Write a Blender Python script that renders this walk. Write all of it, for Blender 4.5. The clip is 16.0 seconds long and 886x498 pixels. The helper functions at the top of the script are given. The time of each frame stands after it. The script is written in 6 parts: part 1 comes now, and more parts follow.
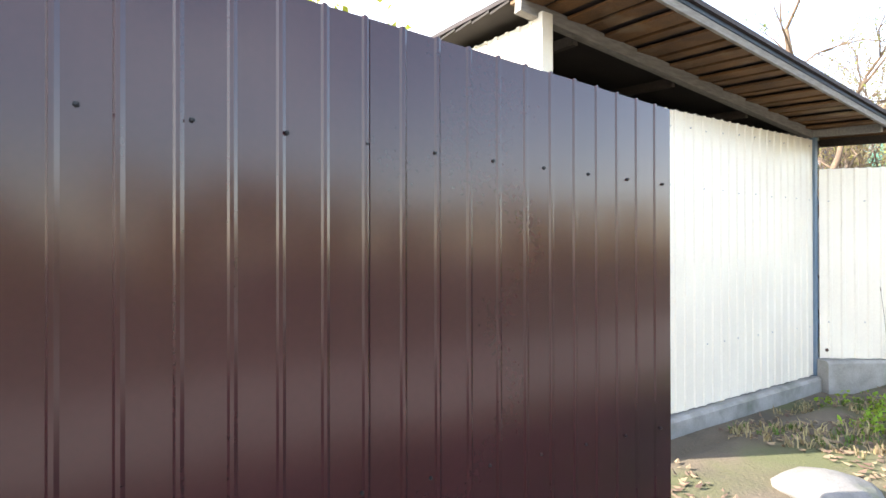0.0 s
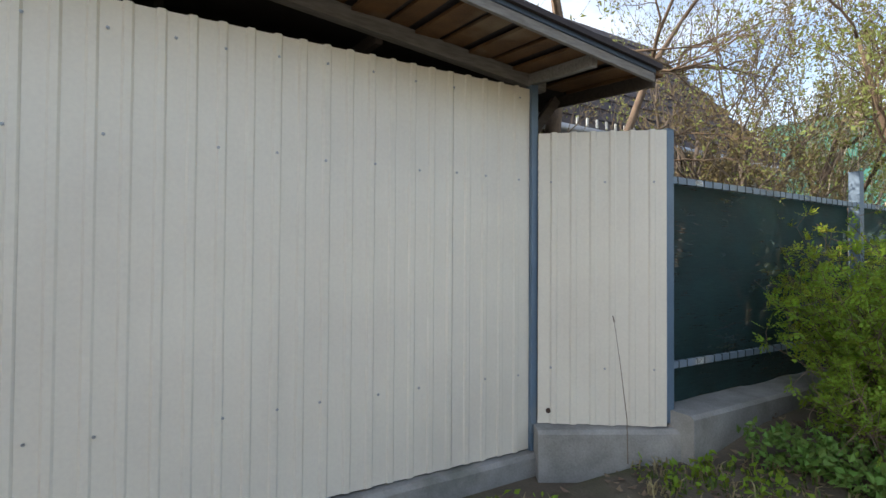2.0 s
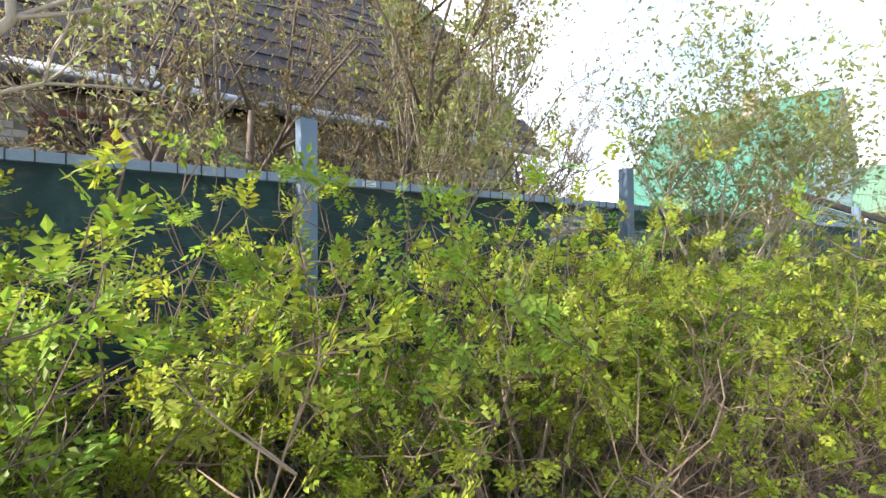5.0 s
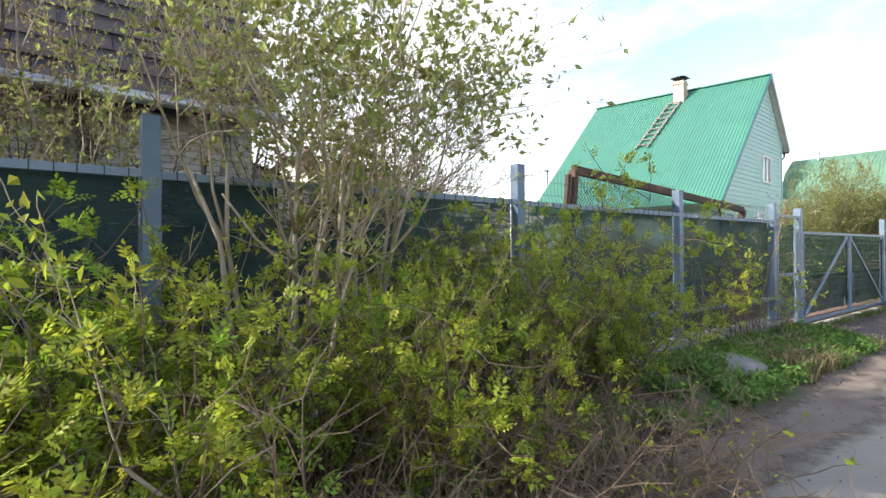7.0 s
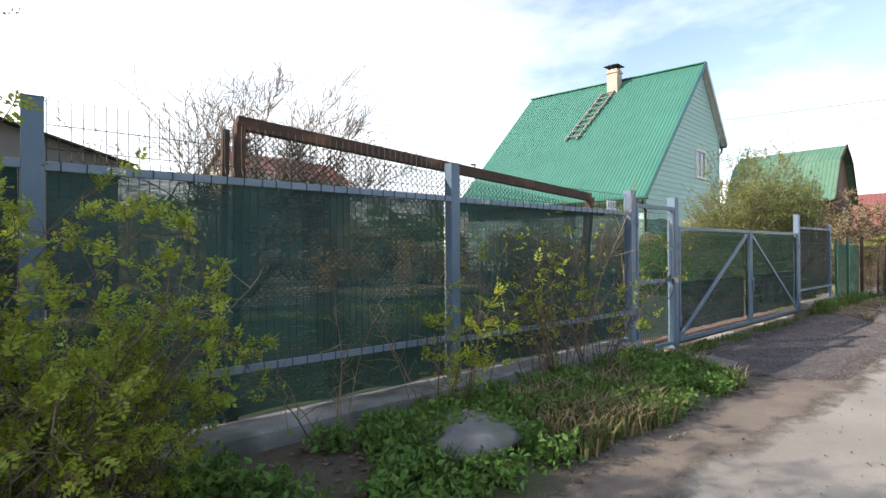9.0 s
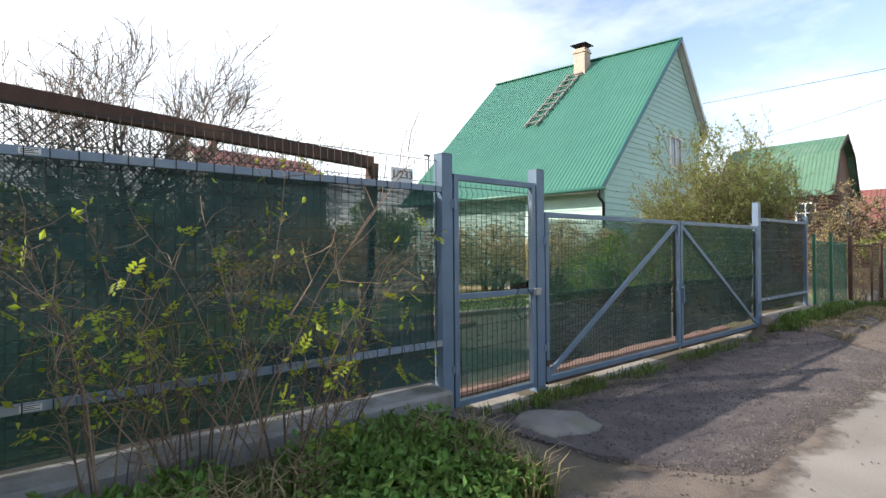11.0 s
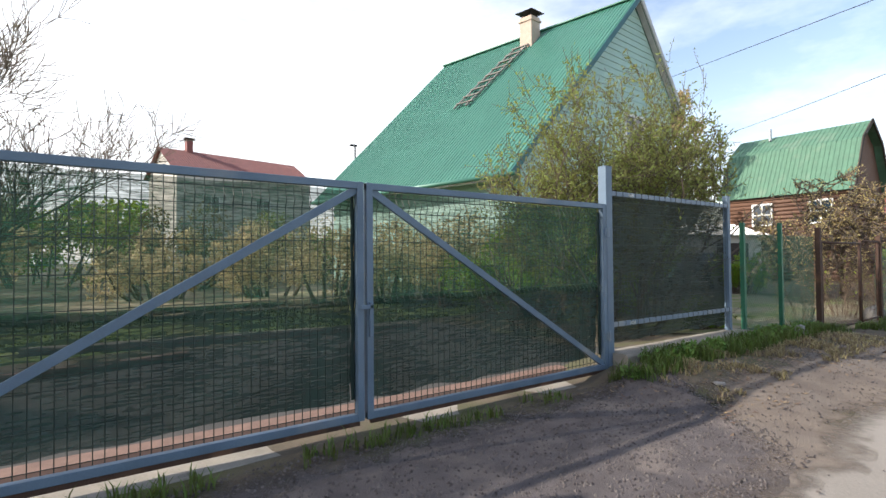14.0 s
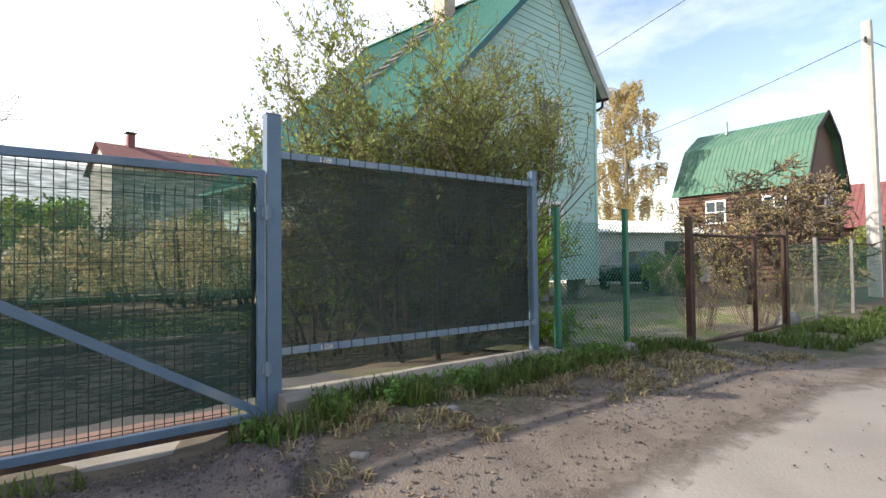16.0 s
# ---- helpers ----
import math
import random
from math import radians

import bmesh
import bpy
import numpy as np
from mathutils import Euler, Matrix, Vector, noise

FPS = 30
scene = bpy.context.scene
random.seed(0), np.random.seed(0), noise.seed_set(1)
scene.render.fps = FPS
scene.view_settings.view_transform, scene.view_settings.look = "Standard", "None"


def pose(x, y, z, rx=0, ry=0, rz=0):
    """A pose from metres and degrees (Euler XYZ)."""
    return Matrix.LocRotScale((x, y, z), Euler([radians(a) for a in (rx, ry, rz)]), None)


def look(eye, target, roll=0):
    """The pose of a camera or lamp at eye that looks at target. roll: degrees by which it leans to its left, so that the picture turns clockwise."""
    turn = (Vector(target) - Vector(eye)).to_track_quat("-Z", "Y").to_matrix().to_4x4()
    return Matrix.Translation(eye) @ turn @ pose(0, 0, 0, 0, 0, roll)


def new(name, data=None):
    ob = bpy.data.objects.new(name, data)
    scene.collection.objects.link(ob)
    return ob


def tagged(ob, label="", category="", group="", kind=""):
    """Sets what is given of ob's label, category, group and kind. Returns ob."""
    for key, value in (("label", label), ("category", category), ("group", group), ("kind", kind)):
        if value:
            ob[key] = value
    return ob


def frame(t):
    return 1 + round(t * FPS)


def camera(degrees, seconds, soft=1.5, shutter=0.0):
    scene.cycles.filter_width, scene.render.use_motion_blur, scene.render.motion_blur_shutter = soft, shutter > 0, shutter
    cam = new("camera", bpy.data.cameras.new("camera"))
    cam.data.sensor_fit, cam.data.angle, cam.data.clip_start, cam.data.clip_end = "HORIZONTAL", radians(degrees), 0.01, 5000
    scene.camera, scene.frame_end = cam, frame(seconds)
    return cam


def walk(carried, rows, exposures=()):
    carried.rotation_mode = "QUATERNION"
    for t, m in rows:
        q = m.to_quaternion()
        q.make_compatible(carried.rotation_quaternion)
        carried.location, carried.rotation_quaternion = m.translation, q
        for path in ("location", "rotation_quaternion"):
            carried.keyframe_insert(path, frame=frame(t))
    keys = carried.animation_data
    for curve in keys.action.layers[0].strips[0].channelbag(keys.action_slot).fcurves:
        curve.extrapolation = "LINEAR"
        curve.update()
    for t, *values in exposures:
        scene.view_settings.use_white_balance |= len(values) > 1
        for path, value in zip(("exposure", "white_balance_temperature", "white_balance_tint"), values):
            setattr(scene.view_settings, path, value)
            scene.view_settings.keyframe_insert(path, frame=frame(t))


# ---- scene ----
cam = camera(83.5, 16.0)
PATH = [
    (0, (-23.803, -2.098, 1.392), (-22.771, -0.385, 1.399), -0.1),
    (0.5, (-22.871, -2.161, 1.391), (-21.821, -0.458, 1.415), -0.5),
    (1, (-21.905, -2.168, 1.371), (-20.864, -0.46, 1.388), 0.4),
    (1.5, (-20.895, -2.201, 1.411), (-19.842, -0.501, 1.422), 0.2),
    (2, (-19.826, -2.28, 1.381), (-18.808, -0.559, 1.416), 0.4),
    (2.5, (-18.789, -2.406, 1.393), (-17.787, -0.676, 1.442), 0.3),
    (3, (-17.713, -2.466, 1.392), (-16.737, -0.722, 1.462), 0.1),
    (3.5, (-16.87, -2.578, 1.419), (-15.802, -0.889, 1.468), -0.6),
    (4, (-16.12, -2.66, 1.45), (-15.03, -0.982, 1.502), -0.3),
    (6.5, (-11.615, -3.277, 1.54), (-10.42, -1.673, 1.542), -0.5),
    (7, (-10.743, -3.442, 1.488), (-9.549, -1.837, 1.497), -0.4),
    (7.5, (-9.877, -3.519, 1.482), (-8.681, -1.915, 1.497), -0.5),
    (8, (-8.974, -3.496, 1.478), (-7.757, -1.909, 1.486), -0.3),
    (8.5, (-8.123, -3.487, 1.483), (-6.888, -1.914, 1.492), -0.3),
    (9, (-7.258, -3.5, 1.472), (-5.989, -1.954, 1.48), -0.4),
    (9.5, (-6.473, -3.471, 1.468), (-5.186, -1.94, 1.478), -0.4),
    (12, (-2.09, -3.232, 1.367), (-0.895, -1.627, 1.391), -0.5),
    (12.5, (-1.298, -3.278, 1.333), (-0.13, -1.655, 1.37), -0.5),
    (13, (-0.425, -3.265, 1.297), (0.728, -1.631, 1.334), -0.5),
    (13.5, (0.397, -3.303, 1.275), (1.542, -1.664, 1.316), -0.6),
    (14, (1.285, -3.295, 1.25), (2.431, -1.656, 1.292), -0.5),
    (14.5, (2.093, -3.294, 1.235), (3.236, -1.654, 1.28), -0.5),
    (15, (2.919, -3.368, 1.226), (4.07, -1.733, 1.269), -0.5),
    (15.5, (3.765, -3.41, 1.196), (4.925, -1.781, 1.245), -0.6),
    (16, (4.598, -3.527, 1.178), (5.774, -1.911, 1.223), -0.6),
]
EXPOSURE = [(0, 2.2), (0.5, 1.88), (1, 1.46), (1.5, 0.84), (2, 0.8), (2.5, 0.92), (3, 1.12), (3.5, 1.34), (4, 1.69), (6.5, 1.19), (7, 1.09), (8, 0.82), (9, 0.68), (12, 0.6), (14.5, 0.61), (16, 0.68)]
walk(cam, [(t, look(eye, aim, lean)) for t, eye, aim, lean in PATH], EXPOSURE)

# ---- world, sun ----
SUN_AZ, SUN_EL = 154.0, 31.0          # degrees from +x towards +y; height
sun_dir = Vector((math.cos(radians(SUN_AZ)) * math.cos(radians(SUN_EL)), math.sin(radians(SUN_AZ)) * math.cos(radians(SUN_EL)), math.sin(radians(SUN_EL))))
sun = new("sun", bpy.data.lights.new("sun", "SUN"))
sun.data.energy, sun.data.angle, sun.data.color = 5.0, radians(0.6), (1.0, 0.91, 0.8)
sun.matrix_world = look((0, 0, 30), Vector((0, 0, 30)) - sun_dir)

world = bpy.data.worlds.new("sky")
scene.world = world
world.use_nodes = True
wn, wl = world.node_tree.nodes, world.node_tree.links
wn.clear()
w_out = wn.new("ShaderNodeOutputWorld")
w_bg = wn.new("ShaderNodeBackground")
w_sky = wn.new("ShaderNodeTexSky")
w_sky.sky_type, w_sky.sun_disc = "NISHITA", False
w_sky.sun_elevation, w_sky.sun_rotation = radians(SUN_EL), radians(90.0 - SUN_AZ)
w_sky.dust_density, w_sky.air_density, w_sky.ozone_density = 0.6, 1.2, 1.2
w_co = wn.new("ShaderNodeTexCoord")
w_map = wn.new("ShaderNodeMapping")
w_map.inputs["Scale"].default_value = (1.0, 1.0, 2.6)
w_cloud = wn.new("ShaderNodeTexNoise")
w_cloud.inputs["Scale"].default_value, w_cloud.inputs["Detail"].default_value, w_cloud.inputs["Roughness"].default_value = 1.7, 7.0, 0.6
w_ramp = wn.new("ShaderNodeValToRGB")
w_ramp.color_ramp.elements[0].color = (0.03, 0.03, 0.03, 1)
w_ramp.color_ramp.elements[1].color = (0.92, 0.92, 0.92, 1)
w_ramp.color_ramp.elements[0].position, w_ramp.color_ramp.elements[1].position = 0.36, 0.74
w_mix = wn.new("ShaderNodeMix")
w_mix.data_type = "RGBA"
w_mix.inputs["B"].default_value = (8.2, 8.35, 8.6, 1.0)
wl.new(w_co.outputs["Generated"], w_map.inputs["Vector"])
wl.new(w_map.outputs["Vector"], w_cloud.inputs["Vector"])
wl.new(w_cloud.outputs["Fac"], w_ramp.inputs["Fac"])
# cloud thickens towards the sun's side of the sky, and thins to blue away from it
w_dot = wn.new("ShaderNodeVectorMath")
w_dot.operation = "DOT_PRODUCT"
w_dot.inputs[1].default_value = (-0.5, 0.8, -0.45)
wl.new(w_co.outputs["Generated"], w_dot.inputs[0])
w_add = wn.new("ShaderNodeMath")
w_add.operation, w_add.use_clamp = "MULTIPLY_ADD", True
w_add.inputs[1].default_value = 0.36
wl.new(w_dot.outputs["Value"], w_add.inputs[0])
wl.new(w_ramp.outputs["Color"], w_add.inputs[2])
wl.new(w_add.outputs[0], w_mix.inputs["Factor"])
w_gain = wn.new("ShaderNodeMix")
w_gain.data_type, w_gain.blend_type = "RGBA", "MULTIPLY"
w_gain.inputs["Factor"].default_value = 1.0
w_gain.inputs["B"].default_value = (1.38, 1.24, 1.22, 1.0)
wl.new(w_sky.outputs["Color"], w_gain.inputs["A"])
wl.new(w_gain.outputs["Result"], w_mix.inputs["A"])
wl.new(w_mix.outputs["Result"], w_bg.inputs["Color"])
w_bg.inputs["Strength"].default_value = 0.145
wl.new(w_bg.outputs["Background"], w_out.inputs["Surface"])


# ---- materials ----
def material(name, base, rough=0.7, metal=0.0, second=None, scale=8.0, fine=120.0, mix=0.5, bump=0.15, bump_scale=None, spec=0.4, stretch=(1, 1, 1), rand=0.0, translucent=0.0, third=None, third_at=0.62):
    """Two scales of noise between two colours, a stain colour, fine relief."""
    m = bpy.data.materials.new(name)
    m.use_nodes = True
    n, l = m.node_tree.nodes, m.node_tree.links
    n.clear()
    out = n.new("ShaderNodeOutputMaterial")
    bs = n.new("ShaderNodeBsdfPrincipled")
    bs.inputs["Roughness"].default_value, bs.inputs["Metallic"].default_value, bs.inputs["Specular IOR Level"].default_value = rough, metal, spec
    co = n.new("ShaderNodeTexCoord")
    mp = n.new("ShaderNodeMapping")
    mp.inputs["Scale"].default_value = stretch
    l.new(co.outputs["Object"], mp.inputs["Vector"])
    big, small = n.new("ShaderNodeTexNoise"), n.new("ShaderNodeTexNoise")
    big.inputs["Scale"].default_value, big.inputs["Detail"].default_value = scale, 5
    small.inputs["Scale"].default_value, small.inputs["Detail"].default_value = fine, 3
    l.new(mp.outputs["Vector"], big.inputs["Vector"])
    l.new(mp.outputs["Vector"], small.inputs["Vector"])
    add = n.new("ShaderNodeMath")
    add.operation = "MULTIPLY_ADD"
    l.new(small.outputs["Fac"], add.inputs[0])
    add.inputs[1].default_value = 0.45
    l.new(big.outputs["Fac"], add.inputs[2])
    ramp = n.new("ShaderNodeValToRGB")
    ramp.color_ramp.elements[0].position, ramp.color_ramp.elements[1].position = 0.5, 0.95
    l.new(add.outputs[0], ramp.inputs["Fac"])
    second = second or tuple(c * 0.75 for c in base)
    a = tuple(b * (1 - mix) + s * mix for b, s in zip(base, second))
    ramp.color_ramp.elements[0].color = (*base, 1)
    ramp.color_ramp.elements[1].color = (*(second if mix >= 0.5 else a), 1)
    colour = ramp.outputs["Color"]
    if third:
        st = n.new("ShaderNodeTexNoise")
        st.inputs["Scale"].default_value, st.inputs["Detail"].default_value = scale * 0.37, 7
        l.new(mp.outputs["Vector"], st.inputs["Vector"])
        r2 = n.new("ShaderNodeValToRGB")
        r2.color_ramp.elements[0].position, r2.color_ramp.elements[1].position = third_at - 0.06, third_at + 0.08
        l.new(st.outputs["Fac"], r2.inputs["Fac"])
        mx = n.new("ShaderNodeMix")
        mx.data_type = "RGBA"
        l.new(r2.outputs["Color"], mx.inputs["Factor"])
        l.new(colour, mx.inputs["A"])
        mx.inputs["B"].default_value = (*third, 1)
        colour = mx.outputs["Result"]
    if rand:
        info = n.new("ShaderNodeNewGeometry")
        hs = n.new("ShaderNodeHueSaturation")
        mr = n.new("ShaderNodeMapRange")
        mr.inputs["To Min"].default_value, mr.inputs["To Max"].default_value = 1 - rand, 1 + rand
        l.new(info.outputs["Random Per Island"], mr.inputs["Value"])
        l.new(mr.outputs["Result"], hs.inputs["Value"])
        l.new(colour, hs.inputs["Color"])
        mh = n.new("ShaderNodeMapRange")
        mh.inputs["To Min"].default_value, mh.inputs["To Max"].default_value = 0.5 - rand * 0.06, 0.5 + rand * 0.05
        l.new(info.outputs["Random Per Island"], mh.inputs["Value"])
        l.new(mh.outputs["Result"], hs.inputs["Hue"])
        colour = hs.outputs["Color"]
    l.new(colour, bs.inputs["Base Color"])
    if bump:
        bp = n.new("ShaderNodeBump")
        bp.inputs["Strength"].default_value, bp.inputs["Distance"].default_value = bump, 0.01
        l.new(small.outputs["Fac"] if bump_scale is None else big.outputs["Fac"], bp.inputs["Height"])
        l.new(bp.outputs["Normal"], bs.inputs["Normal"])
    shader = bs.outputs["BSDF"]
    if translucent:
        tr = n.new("ShaderNodeBsdfTranslucent")
        l.new(colour, tr.inputs["Color"])
        ms = n.new("ShaderNodeMixShader")
        ms.inputs["Fac"].default_value = translucent
        l.new(shader, ms.inputs[1])
        l.new(tr.outputs["BSDF"], ms.inputs[2])
        shader = ms.outputs["Shader"]
    l.new(shader, out.inputs["Surface"])
    return m


def net_material(name, colour, cover, glow=0.25, lines=0.4):
    """Knitted shade net: dark threads with fine open gaps between them."""
    m = material(name, colour, rough=0.75, second=tuple(c * 0.6 for c in colour), scale=2.5, fine=60, bump=0.2, translucent=glow)
    n, l = m.node_tree.nodes, m.node_tree.links
    out = [x for x in n if x.type == "OUTPUT_MATERIAL"][0]
    src = out.inputs["Surface"].links[0].from_socket
    co = n.new("ShaderNodeTexCoord")
    mp = n.new("ShaderNodeMapping")
    mp.inputs["Scale"].default_value = (0.1, 0.1, 1.0)
    l.new(co.outputs["Object"], mp.inputs["Vector"])
    weave = n.new("ShaderNodeTexNoise")
    weave.inputs["Scale"].default_value, weave.inputs["Detail"].default_value = 95.0, 2
    l.new(mp.outputs["Vector"], weave.inputs["Vector"])
    wear = n.new("ShaderNodeTexNoise")
    wear.inputs["Scale"].default_value, wear.inputs["Detail"].default_value = 1.6, 4
    l.new(co.outputs["Object"], wear.inputs["Vector"])
    mr = n.new("ShaderNodeMath")
    mr.operation = "MULTIPLY_ADD"
    l.new(weave.outputs["Fac"], mr.inputs[0])
    mr.inputs[1].default_value, mr.inputs[2].default_value = lines, cover - lines * 0.5 - 0.2
    m2 = n.new("ShaderNodeMath")
    m2.operation, m2.use_clamp = "MULTIPLY_ADD", True
    l.new(wear.outputs["Fac"], m2.inputs[0])
    m2.inputs[1].default_value = 0.4
    l.new(mr.outputs[0], m2.inputs[2])
    tp = n.new("ShaderNodeBsdfTransparent")
    ms = n.new("ShaderNodeMixShader")
    l.new(m2.outputs[0], ms.inputs["Fac"])
    l.new(tp.outputs["BSDF"], ms.inputs[1])
    l.new(src, ms.inputs[2])
    l.new(ms.outputs["Shader"], out.inputs["Surface"])
    return m


def ragged_edge(m, scale=5.0):
    """Lets a ground cover thin out unevenly towards its edges, over the ground beneath."""
    n, l = m.node_tree.nodes, m.node_tree.links
    out = [x for x in n if x.type == "OUTPUT_MATERIAL"][0]
    src = out.inputs["Surface"].links[0].from_socket
    at = n.new("ShaderNodeAttribute")
    at.attribute_name = "cover"
    co = n.new("ShaderNodeTexCoord")
    ns = n.new("ShaderNodeTexNoise")
    ns.inputs["Scale"].default_value, ns.inputs["Detail"].default_value, ns.inputs["Roughness"].default_value = scale, 8, 0.65
    l.new(co.outputs["Object"], ns.inputs["Vector"])
    ad = n.new("ShaderNodeMath")
    ad.operation = "ADD"
    l.new(at.outputs["Fac"], ad.inputs[0])
    l.new(ns.outputs["Fac"], ad.inputs[1])
    rp = n.new("ShaderNodeMapRange")
    rp.inputs["From Min"].default_value, rp.inputs["From Max"].default_value = 0.72, 1.15
    l.new(ad.outputs[0], rp.inputs["Value"])
    tp = n.new("ShaderNodeBsdfTransparent")
    ms = n.new("ShaderNodeMixShader")
    l.new(rp.outputs["Result"], ms.inputs["Fac"])
    l.new(tp.outputs["BSDF"], ms.inputs[1])
    l.new(src, ms.inputs[2])
    l.new(ms.outputs["Shader"], out.inputs["Surface"])


def glass_material():
    m = bpy.data.materials.new("window_glass")
    m.use_nodes = True
    b = m.node_tree.nodes["Principled BSDF"]
    b.inputs["Base Color"].default_value = (0.02, 0.03, 0.04, 1)
    b.inputs["Roughness"].default_value = 0.05
    b.inputs["Specular IOR Level"].default_value = 0.8
    return m


M_BROWN = material("brown_coated_steel", (0.036, 0.0105, 0.0125), 0.17, 0.0, second=(0.028, 0.0085, 0.0105), scale=1.5, fine=40, bump=0.012, spec=0.55, third=(0.022, 0.01, 0.011), third_at=0.66)
M_CREAM = material("cream_coated_steel", (0.72, 0.68, 0.58), 0.3, 0.0, second=(0.63, 0.59, 0.51), scale=1.2, fine=50, bump=0.03, spec=0.5, third=(0.56, 0.55, 0.48), third_at=0.68)
M_BLUE = material("blue_grey_paint", (0.135, 0.195, 0.265), 0.45, 0.0, second=(0.095, 0.145, 0.205), scale=4, fine=90, bump=0.15, third=(0.21, 0.235, 0.255), third_at=0.66)
M_RAIL = material("pale_blue_grey_paint", (0.2, 0.255, 0.32), 0.5, 0.0, second=(0.15, 0.2, 0.26), scale=6, fine=90, bump=0.12, third=(0.27, 0.29, 0.3), third_at=0.63)
M_WIRE = material("dark_green_wire", (0.009, 0.022, 0.019), 0.5, 0.0, scale=20, bump=0.0)
M_GALV = material("galvanised_steel", (0.42, 0.44, 0.46), 0.4, 0.8, scale=10, bump=0.05)
M_CONC = material("weathered_concrete", (0.33, 0.32, 0.3), 0.9, 0.0, second=(0.2, 0.195, 0.18), scale=5, fine=70, bump=0.5, third=(0.12, 0.125, 0.1), third_at=0.6)
M_CONCP = material("pale_concrete", (0.33, 0.295, 0.25), 0.9, 0.0, second=(0.21, 0.19, 0.16), scale=4, fine=60, bump=0.5, third=(0.2, 0.18, 0.15), third_at=0.62)
M_STONE = material("grey_field_stone", (0.22, 0.21, 0.2), 0.85, 0.0, second=(0.14, 0.135, 0.125), scale=6, fine=80, bump=0.5, third=(0.14, 0.15, 0.1), third_at=0.62)
M_RUST = material("rusty_brown_wood_frame", (0.085, 0.045, 0.03), 0.8, 0.0, second=(0.05, 0.03, 0.022), scale=9, fine=90, bump=0.4, third=(0.16, 0.08, 0.045), third_at=0.62)
M_DARKWOOD = material("dark_aged_timber", (0.07, 0.055, 0.045), 0.85, 0.0, second=(0.04, 0.032, 0.027), scale=10, fine=100, bump=0.4, stretch=(1, 6, 6))
M_GREYWOOD = material("grey_weathered_timber", (0.25, 0.24, 0.225), 0.85, 0.0, second=(0.16, 0.15, 0.14), scale=10, fine=100, bump=0.4, stretch=(1, 6, 6))
M_BOARD = material("orange_brown_soffit_board", (0.15, 0.075, 0.028), 0.8, 0.0, second=(0.07, 0.036, 0.018), scale=4, fine=70, bump=0.3, rand=0.25, third=(0.2, 0.15, 0.1), third_at=0.6)
M_SLATE = material("dark_brown_slate", (0.042, 0.033, 0.035), 0.8, 0.0, second=(0.026, 0.021, 0.023), scale=5, fine=60, bump=0.5, rand=0.25)
M_ROOFGREEN = material("green_roof_sheet", (0.06, 0.2, 0.145), 0.42, 0.0, second=(0.05, 0.17, 0.125), scale=1.2, fine=30, bump=0.05, spec=0.5)
M_ROOFTRIM = material("dark_green_trim", (0.02, 0.12, 0.12), 0.4, 0.0, scale=3, bump=0.05)
M_SIDING = material("mint_green_siding", (0.38, 0.56, 0.49), 0.55, 0.0, second=(0.35, 0.52, 0.46), scale=2, fine=60, bump=0.1)
M_SOFFIT = material("pale_grey_soffit", (0.55, 0.56, 0.55), 0.6, scale=4, bump=0.05)
M_WHITE = material("white_window_paint", (0.75, 0.75, 0.73), 0.5, second=(0.66, 0.66, 0.63), scale=6, bump=0.08)
M_CHIM = material("pinkish_chimney_brick", (0.55, 0.43, 0.36), 0.85, second=(0.45, 0.34, 0.27), scale=8, fine=60, bump=0.4)
M_BLACK = material("black_metal", (0.02, 0.02, 0.022), 0.5, 0.3, scale=8, bump=0.05)
M_GLASS = glass_material()
M_REDROOF = material("dull_red_tile", (0.24, 0.085, 0.075), 0.7, second=(0.16, 0.06, 0.055), scale=4, fine=40, bump=0.4)
M_WALLPALE = material("pale_render", (0.55, 0.53, 0.48), 0.85, second=(0.45, 0.43, 0.39), scale=3, bump=0.3)
M_LOG = material("brown_log_siding", (0.16, 0.085, 0.055), 0.7, second=(0.1, 0.055, 0.038), scale=5, fine=70, bump=0.3, stretch=(1, 1, 5))
M_GAMBREL = material("faded_green_roof", (0.085, 0.19, 0.125), 0.65, second=(0.07, 0.15, 0.1), scale=3, fine=40, bump=0.2, third=(0.12, 0.2, 0.14), third_at=0.6)
M_CHAIN = material("green_chain_link", (0.035, 0.17, 0.11), 0.5, scale=10, bump=0.0)
M_GREENPOST = material("green_painted_post", (0.03, 0.16, 0.09), 0.5, second=(0.025, 0.12, 0.075), scale=8, bump=0.15, third=(0.07, 0.1, 0.06), third_at=0.64)
M_BRICKW = material("white_limed_brick", (0.6, 0.57, 0.52), 0.9, second=(0.45, 0.42, 0.38), scale=9, fine=60, bump=0.5, rand=0.14)
M_BRICKR = material("red_painted_brick", (0.3, 0.1, 0.08), 0.85, second=(0.22, 0.08, 0.065), scale=9, fine=60, bump=0.4, rand=0.12)
M_MORTAR = material("grey_mortar", (0.3, 0.28, 0.26), 0.95, scale=10, fine=80, bump=0.5)
# near-black colour that stands in for the shade of interiors
M_DARK = material("shade_dark_interior", (0.03, 0.025, 0.022), 0.9, scale=4, bump=0.3)
M_BARK = material("grey_brown_bark", (0.16, 0.125, 0.095), 0.9, second=(0.09, 0.07, 0.055), scale=12, fine=90, bump=0.6, stretch=(1, 1, 0.3))
M_BARKBROWN = material("gnarled_brown_bark", (0.2, 0.14, 0.09), 0.9, second=(0.1, 0.07, 0.05), scale=14, fine=90, bump=0.7, stretch=(1, 1, 0.4))
M_BARKPALE = material("pale_bark", (0.42, 0.36, 0.27), 0.85, second=(0.28, 0.23, 0.17), scale=10, fine=80, bump=0.4, stretch=(1, 1, 0.3))
